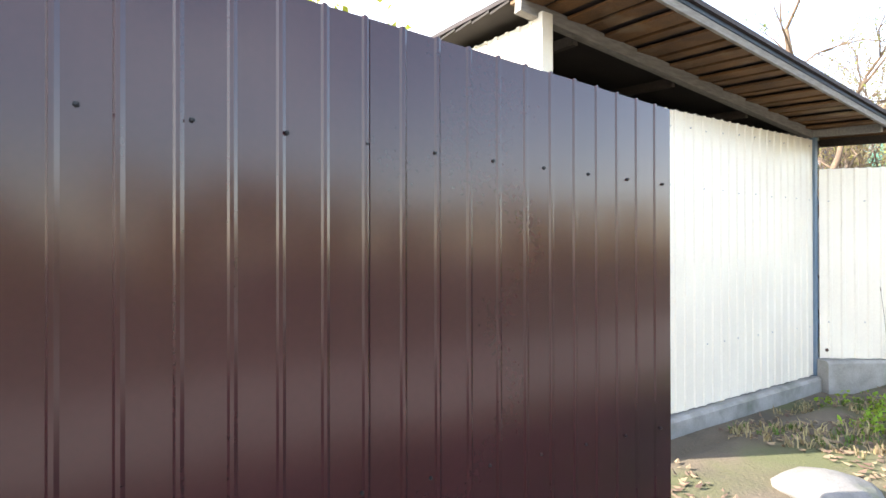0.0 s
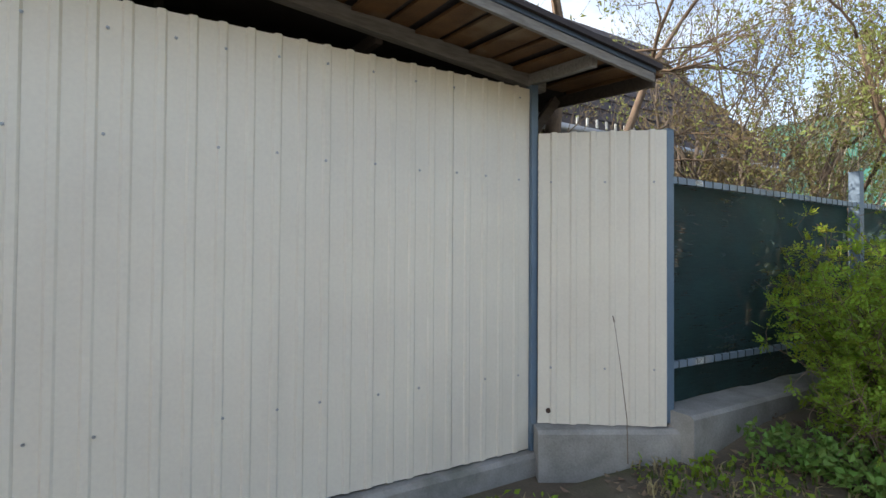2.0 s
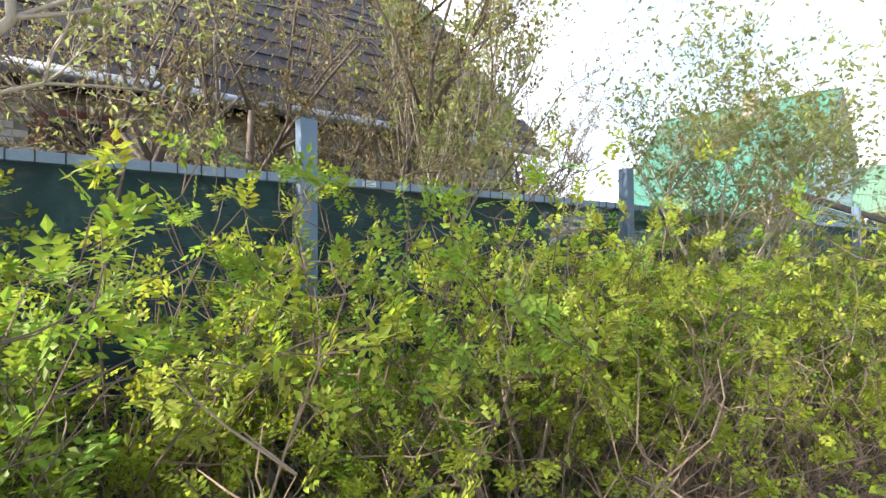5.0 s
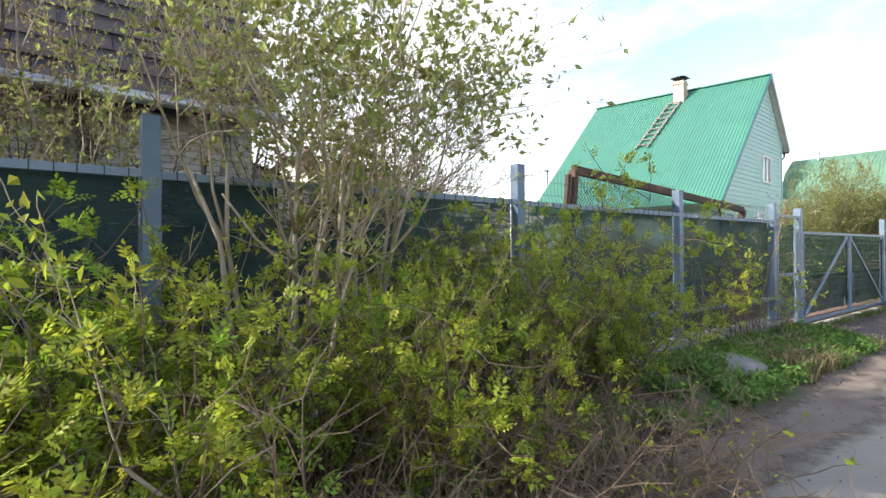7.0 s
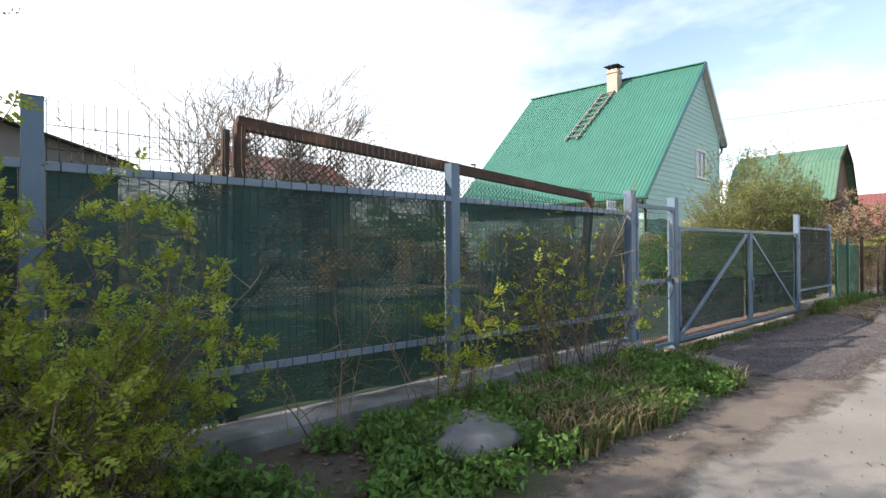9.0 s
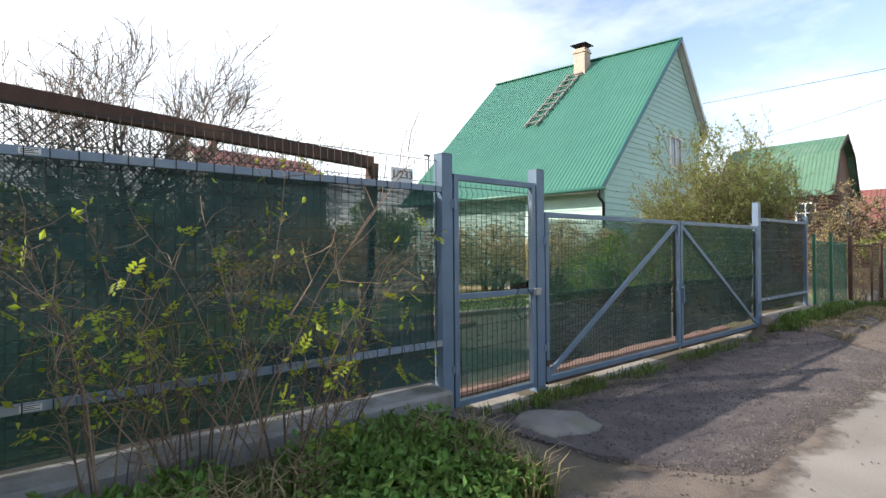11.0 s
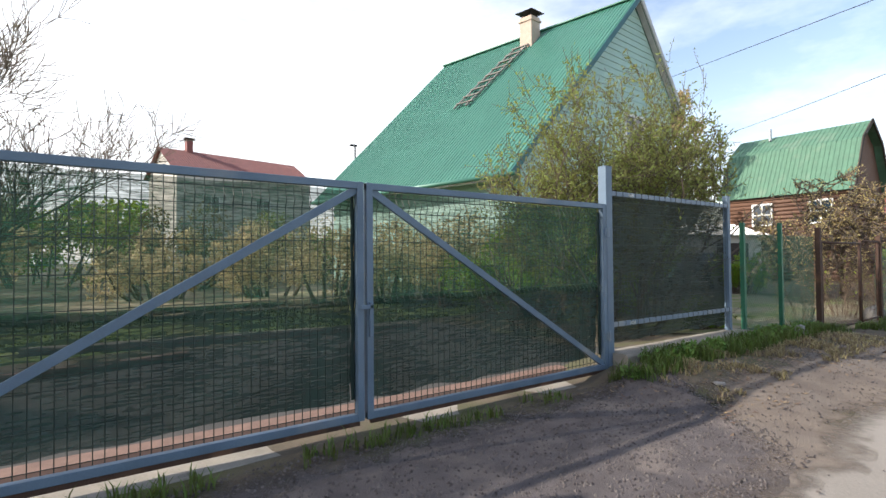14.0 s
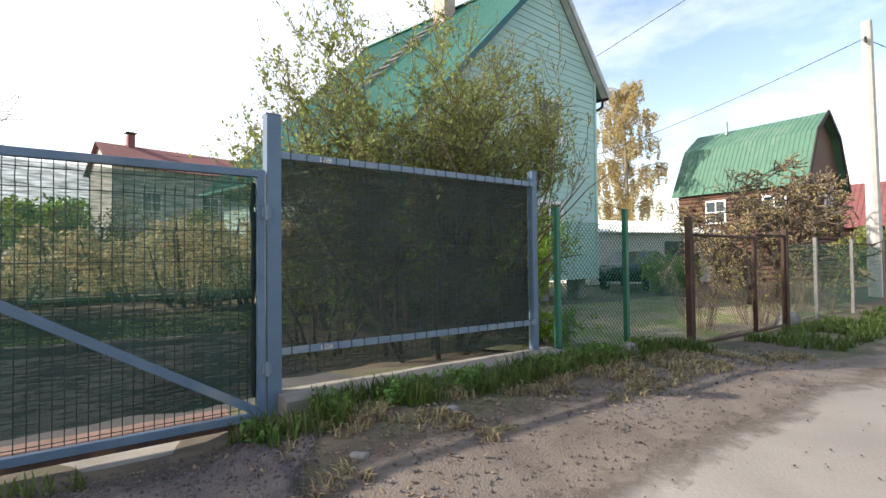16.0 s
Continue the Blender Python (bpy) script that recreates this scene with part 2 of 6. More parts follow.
M_TWIG = material("brown_twig", (0.14, 0.1, 0.07), 0.9, second=(0.09, 0.065, 0.05), scale=10, bump=0.0)
M_DRYTWIG = material("dry_brown_stem", (0.26, 0.19, 0.13), 0.9, second=(0.17, 0.12, 0.085), scale=10, bump=0.0)
M_LEAF = material("fresh_yellow_green_leaf", (0.36, 0.4, 0.045), 0.55, second=(0.29, 0.35, 0.035), scale=6, bump=0.0, rand=0.4, translucent=0.55)
M_LEAFDK = material("mid_green_leaf", (0.25, 0.36, 0.035), 0.55, second=(0.18, 0.28, 0.03), scale=6, bump=0.0, rand=0.35, translucent=0.55)
M_LEAFFINE = material("fine_green_leaf", (0.3, 0.35, 0.045), 0.55, second=(0.23, 0.29, 0.035), scale=6, bump=0.0, rand=0.35, translucent=0.5)
M_LEAFOLIVE = material("olive_young_leaf", (0.3, 0.34, 0.1), 0.55, second=(0.25, 0.27, 0.085), scale=6, bump=0.0, rand=0.35, translucent=0.6)
M_LEAFGOLD = material("golden_birch_leaf", (0.55, 0.44, 0.2), 0.55, second=(0.46, 0.36, 0.16), scale=6, bump=0.0, rand=0.3, translucent=0.5)
# dry leaf made paler so that its colour carries golden sunlight
M_DRYLEAF = material("sunlit_dry_leaf", (0.6, 0.5, 0.3), 0.8, second=(0.5, 0.41, 0.23), scale=6, bump=0.0, rand=0.3, translucent=0.6)
M_NETTLE = material("dark_nettle_leaf", (0.15, 0.26, 0.055), 0.6, second=(0.11, 0.2, 0.04), scale=6, bump=0.0, rand=0.35, translucent=0.35)
M_ROOFEDGE = material("dark_navy_flashing", (0.08, 0.115, 0.17), 0.3, 0.0, scale=4, bump=0.05)
M_BUD = material("reddish_bud", (0.25, 0.19, 0.09), 0.6, second=(0.2, 0.17, 0.07), scale=6, bump=0.0, rand=0.3, translucent=0.4)
M_GRASS = material("green_grass_blade", (0.11, 0.165, 0.035), 0.6, second=(0.09, 0.13, 0.03), scale=4, bump=0.0, rand=0.4, translucent=0.4)
M_DRYGRASS = material("dry_straw_grass", (0.34, 0.28, 0.15), 0.75, second=(0.25, 0.2, 0.11), scale=4, bump=0.0, rand=0.3, translucent=0.3)
M_LITTER = material("dead_leaf_litter", (0.2, 0.14, 0.09), 0.9, second=(0.12, 0.085, 0.06), scale=9, bump=0.0, rand=0.45)
M_SOIL = material("garden_soil_and_lawn", (0.14, 0.11, 0.078), 0.95, second=(0.075, 0.064, 0.045), scale=2.6, fine=45, bump=0.9, third=(0.085, 0.09, 0.04), third_at=0.54)
M_ROAD = material("dusty_worn_road", (0.275, 0.246, 0.213), 0.92, second=(0.21, 0.186, 0.16), scale=1.1, fine=55, bump=0.5, third=(0.3, 0.27, 0.235), third_at=0.55)
M_GRAVEL = material("dark_gravel_drive", (0.125, 0.106, 0.103), 0.95, second=(0.07, 0.06, 0.06), scale=5, fine=110, bump=0.9, third=(0.165, 0.137, 0.122), third_at=0.58)
M_PEBBLE = material("grey_pebble", (0.105, 0.09, 0.086), 0.9, second=(0.07, 0.06, 0.058), scale=15, bump=0.2, rand=0.5)
M_POLE = material("pale_pole_concrete", (0.62, 0.58, 0.52), 0.85, second=(0.5, 0.47, 0.42), scale=4, fine=50, bump=0.3)
M_DIRT = material("packed_brown_dirt", (0.2, 0.16, 0.125), 0.95, second=(0.12, 0.095, 0.078), scale=3.0, fine=70, bump=0.9, third=(0.17, 0.14, 0.115), third_at=0.56)
M_BED = material("dry_beige_bed", (0.42, 0.34, 0.22), 0.95, second=(0.3, 0.25, 0.16), scale=2.0, fine=30, bump=0.8, third=(0.2, 0.2, 0.09), third_at=0.55)
M_PLOT = material("sandy_plot_with_thin_grass", (0.3, 0.25, 0.17), 0.95, second=(0.21, 0.18, 0.11), scale=2.5, fine=50, bump=0.8, third=(0.16, 0.19, 0.06), third_at=0.53)
M_LAWN = material("spring_lawn", (0.13, 0.2, 0.04), 0.9, second=(0.1, 0.15, 0.03), scale=1.5, fine=60, bump=0.9, third=(0.22, 0.22, 0.08), third_at=0.58)
M_YARD = material("grey_yard_gravel", (0.075, 0.073, 0.07), 0.95, second=(0.05, 0.048, 0.047), scale=3, fine=80, bump=0.7)
M_PLATE = material("white_plate", (0.7, 0.7, 0.68), 0.5, scale=8, bump=0.05)
M_CAR = material("dark_teal_car_paint", (0.015, 0.035, 0.04), 0.2, 0.2, scale=3, bump=0.0, spec=0.7)
M_TYRE = material("black_rubber", (0.015, 0.015, 0.015), 0.8, scale=20, bump=0.2)
M_BRICKPATH = material("pink_brick_edging", (0.24, 0.15, 0.12), 0.9, second=(0.16, 0.1, 0.08), scale=8, bump=0.4)
M_NET = net_material("green_shade_net", (0.026, 0.072, 0.07), 0.885)
M_NETLOW = net_material("dense_green_shade_net", (0.022, 0.05, 0.045), 0.87, 0.25, 0.6)
M_NETDARK = net_material("dark_green_shade_net", (0.03, 0.046, 0.04), 0.85)
M_NETOLD = net_material("faded_green_shade_net", (0.03, 0.09, 0.06), 0.69, 0.45, 0.85)
M_NETBLUE = net_material("blue_green_shade_net", (0.017, 0.052, 0.054), 0.93)

for m_ in (M_ROAD, M_GRAVEL, M_DIRT):
    ragged_edge(m_)


# ---- mesh helpers ----
def part(name, bm, mat, parent=None, label="", smooth=False):
    me = bpy.data.meshes.new(name)
    bm.to_mesh(me)
    bm.free()
    me.materials.append(mat)
    if smooth:
        for p in me.polygons:
            p.use_smooth = True
    ob = new(name, me)
    if parent:
        ob.parent = parent
    if label:
        ob["label"] = label
    return ob


def mesh_part(name, verts, faces, mat, parent=None, label="", smooth=False):
    me = bpy.data.meshes.new(name)
    me.from_pydata(verts, [], faces)
    me.materials.append(mat)
    if smooth:
        me.polygons.foreach_set("use_smooth", [True] * len(me.polygons))
    ob = new(name, me)
    if parent:
        ob.parent = parent
    if label:
        ob["label"] = label
    return ob


def thing(name, x, y, z, label, category, group="", kind=""):
    ob = new(name)
    ob.location = (x, y, z)
    ob.empty_display_size = 0.1
    bpy.context.view_layer.update()
    return tagged(ob, label, category, group, kind)


def local(parent, p):
    """World point into the frame of a thing that is only moved."""
    return Vector(p) - parent.location


def box(bm, a, b, bevel=0.0, m=None):
    """An axis-aligned box from corner a to corner b, moved by m."""
    lo, hi = [min(p, q) for p, q in zip(a, b)], [max(p, q) for p, q in zip(a, b)]
    r = bmesh.ops.create_cube(bm, size=1.0)
    vs = r["verts"]
    for v in vs:
        v.co = Vector([lo[i] + (v.co[i] + 0.5) * (hi[i] - lo[i]) for i in range(3)])
    if bevel:
        es = list({e for v in vs for e in v.link_edges})
        g = bmesh.ops.bevel(bm, geom=es, offset=bevel, segments=2, affect="EDGES", profile=0.5)
        vs = list(set(g["verts"]) | {v for v in vs if v.is_valid})
    if m is not None:
        bmesh.ops.transform(bm, matrix=m, verts=list({v for v in vs if v.is_valid}))
    return vs


def bar(bm, p, q, w, h, bevel=0.0, up=(0, 0, 1)):
    """A bar of section w by h from p to q."""
    p, q = Vector(p), Vector(q)
    d = (q - p)
    x = d.normalized()
    y = Vector(up).cross(x)
    if y.length < 1e-4:
        y = Vector((0, 1, 0)).cross(x)
    y.normalize()
    z = x.cross(y)
    m = Matrix((x, y, z)).transposed().to_4x4()
    m.translation = p
    box(bm, (0, -w / 2, -h / 2), (d.length, w / 2, h / 2), bevel, m)


class Soup:
    """Collects plain vertices and faces for big meshes."""
    def __init__(self):
        self.v, self.f = [], []

    def tube(self, pts, radii, n=5, cap=True):
        base = len(self.v)
        prev = None
        for i, p in enumerate(pts):
            a = pts[max(i - 1, 0)]
            b = pts[min(i + 1, len(pts) - 1)]
            d = (b - a)
            d = d.normalized() if d.length > 1e-9 else Vector((0, 0, 1))
            u = d.cross(Vector((0.31, 0.77, 0.55)))
            if u.length < 1e-3:
                u = d.cross(Vector((1, 0, 0)))
            u.normalize()
            w = d.cross(u)
            for k in range(n):
                a2 = 2 * math.pi * k / n
                q = p + (u * math.cos(a2) + w * math.sin(a2)) * radii[i]
                self.v.append((q.x, q.y, q.z))
        for i in range(len(pts) - 1):
            for k in range(n):
                k2 = (k + 1) % n
                self.f.append((base + i * n + k, base + i * n + k2, base + (i + 1) * n + k2, base + (i + 1) * n + k))
        if cap:
            self.f.append(tuple(base + k for k in range(n))[::-1])
            self.f.append(tuple(base + (len(pts) - 1) * n + k for k in range(n)))

    def leaf(self, p, d, side, length, width, fold=0.25):
        """A pointed leaf of two folded halves from p along d."""
        b = len(self.v)
        nrm = d.cross(side)
        mid = p + d * length * 0.45
        for q in (p, mid + side * width * 0.5 + nrm * width * fold, p + d * length, mid - side * width * 0.5 + nrm * width * fold):
            self.v.append((q.x, q.y, q.z))
        self.f.append((b, b + 1, b + 2))
        self.f.append((b, b + 2, b + 3))

    def pinnate(self, p, d, side, length, pairs=3, leaflet=0.036, ratio=0.56):
        """A feathered leaf: pairs of small leaflets along a drooping stalk, one at its tip."""
        nrm = d.cross(side)
        for k in range(pairs):
            f = (k + 1) / (pairs + 1)
            b = p + d * length * f - nrm * (0.1 * length * f * f)
            sz = leaflet * (1.1 - 0.35 * abs(f - 0.45))
            for sg in (1, -1):
                ld = (side * sg + d * 0.45).normalized()
                self.leaf(b, ld, d * sg, sz, sz * ratio, 0.12)
        self.leaf(p + d * length * 0.95 - nrm * 0.1 * length, d, side, leaflet, leaflet * ratio, 0.12)

    def quad(self, a, b, c, d):
        i = len(self.v)
        for q in (a, b, c, d):
            self.v.append(tuple(q))
        self.f.append((i, i + 1, i + 2, i + 3))

    def brick(self, a, b):
        i = len(self.v)
        (x0, y0, z0), (x1, y1, z1) = a, b
        for x, y, z in ((x0, y0, z0), (x1, y0, z0), (x1, y1, z0), (x0, y1, z0), (x0, y0, z1), (x1, y0, z1), (x1, y1, z1), (x0, y1, z1)):
            self.v.append((x, y, z))
        for f in ((0, 3, 2, 1), (4, 5, 6, 7), (0, 1, 5, 4), (1, 2, 6, 5), (2, 3, 7, 6), (3, 0, 4, 7)):
            self.f.append(tuple(i + k for k in f))

    def done(self, name, mat, parent=None, label="", smooth=False):
        return mesh_part(name, self.v, self.f, mat, parent, label, smooth)


def rnd(a, b):
    return random.uniform(a, b)


def rdir():
    while True:
        v = Vector((rnd(-1, 1), rnd(-1, 1), rnd(-1, 1)))
        if 0.05 < v.length < 1:
            return v.normalized()


def smoothstep(a, b, x):
    t = min(max((x - a) / (b - a), 0.0), 1.0)
    return t * t * (3 - 2 * t)


# ---- ground ----
def ground_z(x, y):
    """Height of the ground: a level lane, a raised verge along the fence, a drive up to the gate."""
    base = -0.1 * smoothstep(-15.0, -17.5, x) - 0.1 * smoothstep(9.5, 12.0, x)
    verge = 0.17 * smoothstep(-1.9, -0.7, y) * (smoothstep(-17.2, -15.5, x) * (1 - smoothstep(-1.6, -0.7, x)) + smoothstep(4.9, 6.0, x) * (1 - smoothstep(9.5, 11.5, x)))
    drive = 0.03 * smoothstep(-1.6, -0.4, y)
    z = base + max(verge, drive)
    if y > 0:
        z = base + (max(verge, drive) + base) * (1 - smoothstep(0.0, 1.5, y)) + 0.04 * smoothstep(0, 3, y)
    if -30 < x < 45 and -12 < y < 25:
        z += 0.016 * noise.noise(Vector((x * 0.8, y * 0.8, 0.3)))
    return z


def sheet(name, xs, ys, lift, mat, label, inside=None):
    vs, fs = [], []
    nx, ny = len(xs), len(ys)
    for j, y in enumerate(ys):
        for i, x in enumerate(xs):
            vs.append((x, y, ground_z(x, y) + lift))
    for j in range(ny - 1):
        for i in range(nx - 1):
            if inside is None or inside(0.5 * (xs[i] + xs[i + 1]), 0.5 * (ys[j] + ys[j + 1])):
                fs.append((j * nx + i, j * nx + i + 1, (j + 1) * nx + i + 1, (j + 1) * nx + i))
    ob = mesh_part(name, vs, fs, mat, smooth=True)
    return tagged(ob, label, "ground", kind="structure")


def steps(a, b, d):
    n = max(1, round((b - a) / d))
    return [a + (b - a) * i / n for i in range(n + 1)]


gx = [-900, -300, -120, -60] + steps(-40, 42, 0.25) + [60, 120, 300, 900]
gy = [-900, -300, -100, -40, -20] + steps(-10, 2, 0.2) + steps(2.5, 26, 0.8) + [40, 80, 160, 400, 900]
sheet("ground", gx, gy, 0.0, M_SOIL, "brown soil with patches of lawn and dead leaves")


def lane_edge(x):
    return -1.62 + 0.16 * noise.noise(Vector((x * 0.45, 3.1, 0))) + 0.05 * noise.noise(Vector((x * 2.3, 1.1, 0))) - 0.9 * smoothstep(-13, -18, x)



def band(name, xs, lo, hi, n, lift, mat, label, cat, soft=3.0):
    """A strip of ground cover between the lines y = lo(x) and y = hi(x)."""
    vs, fs = [], []
    for x in xs:
        for j in range(n + 1):
            y = lo(x) + (hi(x) - lo(x)) * j / n
            edge = min(1.0, 6.0 * min(j, n - j) / n)
            vs.append((x, y, ground_z(x, y) + lift * (1.4 * edge - 0.4)))
    for i in range(len(xs) - 1):
        for j in range(n):
            a = i * (n + 1) + j
            fs.append((a, a + n + 1, a + n + 2, a + 1))
    ob = mesh_part(name, vs, fs, mat, smooth=True)
    cover = ob.data.attributes.new("cover", "FLOAT", "POINT")
    cover.data.foreach_set("value", [min(1.0, soft * min(j, n - j) / n) for _x in xs for j in range(n + 1)])
    return tagged(ob, label, cat, kind="structure")


road = band("road", steps(-40, 42, 0.12), lambda x: -5.6 + 0.1 * math.sin(x), lane_edge, 40, 0.008, M_ROAD, "dusty worn grey lane with pale patches", "road", 6.0)


def drive_far(x):
    t = smoothstep(-1.75, -0.3, x) * (1 - smoothstep(4.6, 6.3, x))
    return -0.24 - 2.15 * t + 0.14 * t * noise.noise(Vector((x * 1.3, 7, 0))) + 0.05 * t * noise.noise(Vector((x * 5, 2, 0)))


band("pavement", steps(-1.75, 6.3, 0.07), drive_far, lambda x: -0.1, 24, 0.018, M_GRAVEL, "dark gravel drive in front of the gate", "drive", 2.6)


def shoulder_in(x):
    return lane_edge(x) - 0.75 + 0.3 * noise.noise(Vector((x * 0.9, 9.0, 0))) + 0.08 * noise.noise(Vector((x * 4.0, 5.0, 0)))


def shoulder_out(x):
    return lane_edge(x) + 0.3 + 0.65 * smoothstep(4.6, 5.8, x) * (1 - smoothstep(11.0, 13.5, x)) + 0.12 * noise.noise(Vector((x * 1.7, 2.0, 0)))


band("pavement_edge", steps(-17, 24, 0.1), shoulder_in, shoulder_out, 12, 0.013, M_DIRT, "brown dirt shoulder of the lane", "shoulder", 2.0)
band("ground_yard", steps(-1.6, 6.6, 0.4), lambda x: 0.16, lambda x: 4.1 + 0.12 * x, 12, 0.03, M_YARD, "grey gravel yard inside the gate", "yard")
band("ground_lawn", steps(-9, 13.5, 0.4), lambda x: 4.25 + 0.12 * x if x > -1.8 else 0.6, lambda x: 9.0, 16, 0.035, M_LAWN, "sunlit spring lawn in the garden", "lawn")
band("ground_plot", steps(8.7, 19.5, 0.4), lambda x: 0.3, lambda x: 5.6 + 0.2 * math.sin(x), 12, 0.03, M_PLOT, "sandy plot with thin spring grass behind the chain-link", "plot")
band("ground_bed", steps(-12, 13.5, 0.4), lambda x: 9.1, lambda x: 15.5 + math.sin(x), 16, 0.035, M_BED, "dry beige garden beds", "garden bed")


# ---- profiled steel sheets ----
def profiled(name, parent, p0, p1, z0, z1, mat, pitch=0.138, depth=0.011, z1b=None, label="", wave=0.003, rib=(0.62, 0.70, 0.92)):
    """A trapezoid-profiled steel sheet standing from p0 to p1 (x, y); its ribs stand out to the right-hand side of that line."""
    a, b = Vector((*p0, 0)), Vector((*p1, 0))
    length = (b - a).length
    t = (b - a) / length
    nrm = Vector((t.y, -t.x, 0))
    z1b = z1 if z1b is None else z1b
    pts = []
    k = 0
    while k * pitch < length - 1e-6:
        for f, h in ((0.0, 0.0), (rib[0], 0.0), (rib[1], 1.0), (rib[2], 1.0)):
            s = (k + f) * pitch
            if s < length:
                pts.append((s, h * depth))
        k += 1
    pts.append((length, 0.0))
    vs, fs = [], []
    n = len(pts)
    for th in (0.0, -0.0012):
        for s, h in pts:
            p = a + t * s + nrm * (h + th)
            top = z1 + (z1b - z1) * s / length
            vs.append((p.x - parent.location.x, p.y - parent.location.y, z0 + wave * math.sin(s * 23) - parent.location.z))
            vs.append((p.x - parent.location.x, p.y - parent.location.y, top + (0.005 if h > 0 else 0.0) - parent.location.z))
    for i in range(n - 1):
        fs.append((2 * i, 2 * i + 2, 2 * i + 3, 2 * i + 1))
        o = 2 * n
        fs.append((o + 2 * i, o + 2 * i + 1, o + 2 * i + 3, o + 2 * i + 2))
        fs.append((2 * i + 1, 2 * i + 3, o + 2 * i + 3, o + 2 * i + 1))
        fs.append((2 * i, o + 2 * i, o + 2 * i + 2, 2 * i + 2))
    return mesh_part(name, vs, fs, mat, parent, label)


def screw_mesh():
    bm = bmesh.new()
    r = bmesh.ops.create_cone(bm, cap_ends=True, segments=8, radius1=0.0085, radius2=0.008, depth=0.003, matrix=pose(0, -0.0015, 0, 90))
    bmesh.ops.create_cone(bm, cap_ends=True, segments=6, radius1=0.006, radius2=0.005, depth=0.006, matrix=pose(0, -0.006, 0, 90))
    me = bpy.data.meshes.new("screw")
    bm.to_mesh(me)
    bm.free()
    return me


SCREW_D, SCREW_G = screw_mesh(), screw_mesh()
SCREW_D.materials.append(M_BLACK)
SCREW_G.materials.append(M_GALV)


def screw(parent, p, mesh, rz=0.0):
    ob = new("screw", mesh)
    ob.parent = parent
    ob.location = local(parent, p)
    ob.rotation_euler = (0, 0, radians(rz))
    return ob


def post(name, x, y, z0, z1, w, mat, label, group="", cap=True):
    th = thing(name, x, y, z0, label, "fence post", group)
    bm = bmesh.new()
    box(bm, (-w / 2, -w / 2, 0), (w / 2, w / 2, z1 - z0), 0.004)
    part("shaft", bm, mat, th)
    if cap:
        bm = bmesh.new()
        box(bm, (-w / 2 - 0.002, -w / 2 - 0.002, z1 - z0), (w / 2 + 0.002, w / 2 + 0.002, z1 - z0 + 0.006), 0.002)
        part("cap", bm, mat, th)
    return th


# brown fence at the start of the walk
BY = -0.47
bf = thing("profiled_fence", -24.5, BY, -0.08, "glossy dark brown profiled steel fence beside the lane", "fence")
x = -30.082
i = 0
while x < -21.44:
    x1 = min(x + 1.16, -21.42)
    i += 1
    yo = BY - 0.003 * (i % 2)
    profiled("steel_sheet", bf, (x, yo), (x1 + (0.02 if x1 < -21.5 else 0), yo), -0.1, 2.137 + (-21.4 - x) * 0.042, M_BROWN, pitch=0.145, depth=0.007, z1b=2.137 + (-21.4 - x1) * 0.042, rib=(0.79, 0.84, 0.92))
    x += 1.16
for zz in (0.45, 1.76):
    bm = bmesh.new()
    bar(bm, local(bf, (-29.6, BY + 0.03, zz + 0.1)), local(bf, (-21.42, BY + 0.03, zz - 0.01)), 0.04, 0.04, 0.003)
    part("rail", bm, M_BLUE, bf)
for i in range(26):
    xs = -21.487 - 0.2745 * i
    screw(bf, (xs, BY - 0.002, 1.737 + 0.005 * i), SCREW_D)
    screw(bf, (xs - 0.02, BY - 0.002, 0.47 + 0.0135 * i), SCREW_D)
for xs in (-21.5, -24.3, -27.2):
    post("fence_post", xs, BY + 0.085, -0.3, 2.12, 0.08, M_BLUE, "blue-grey square steel post behind the brown fence", "posts of the brown fence")

# ---- lean-to shed with cream steel wall ----
WY = 0.5
XR, XL = -17.46, -21.42


def roof_z(x, y):
    return 2.70 + (-17.5 - x) * 0.092 + (y - 0.45) * 0.10


shed = thing("shed", -19.5, WY, -0.1, "lean-to shed clad in cream profiled steel under a low dark roof", "shed")
x = XL
i = 0
while x < XR - 0.02:
    x1 = min(x + 1.104, XR)
    profiled("wall_sheet", shed, (x, WY - 0.003 * (i % 2)), (min(x1 + 0.02, XR), WY - 0.003 * (i % 2)), 0.012, 2.565 + (x - XL) * 0.012, M_CREAM, z1b=2.565 + (x1 - XL) * 0.012)
    x, i = x1, i + 1
for i in range(15):
    xs = XR - 0.11 - 0.276 * i + rnd(-0.02, 0.02)
    for zz in (0.555, 1.936, 2.53 - 0.01 * i):
        if rnd(0, 1) < 0.85:
            screw(shed, (xs + rnd(-0.05, 0.05), WY - 0.012, zz + rnd(-0.008, 0.008)), SCREW_G)
# side wall of the shed, above the brown fence
profiled("side_wall", shed, (XL, 4.6), (XL, WY + 0.06), -0.1, roof_z(XL, 4.6) - 0.04, M_CREAM, z1b=roof_z(XL, WY) - 0.04)
bm = bmesh.new()
box(bm, local(shed, (XL - 0.05, WY - 0.045, -0.1)), local(shed, (XL + 0.05, WY + 0.055, roof_z(XL, WY) - 0.03)), 0.004)
part("corner_post", bm, M_CREAM, shed)
bm = bmesh.new()
box(bm, local(shed, (XL + 0.055, WY - 0.05, -0.02)), local(shed, (XL + 0.11, WY - 0.012, 2.5)), 0.004)
part("corner_post", bm, M_BLUE, shed, "blue-grey steel corner post")
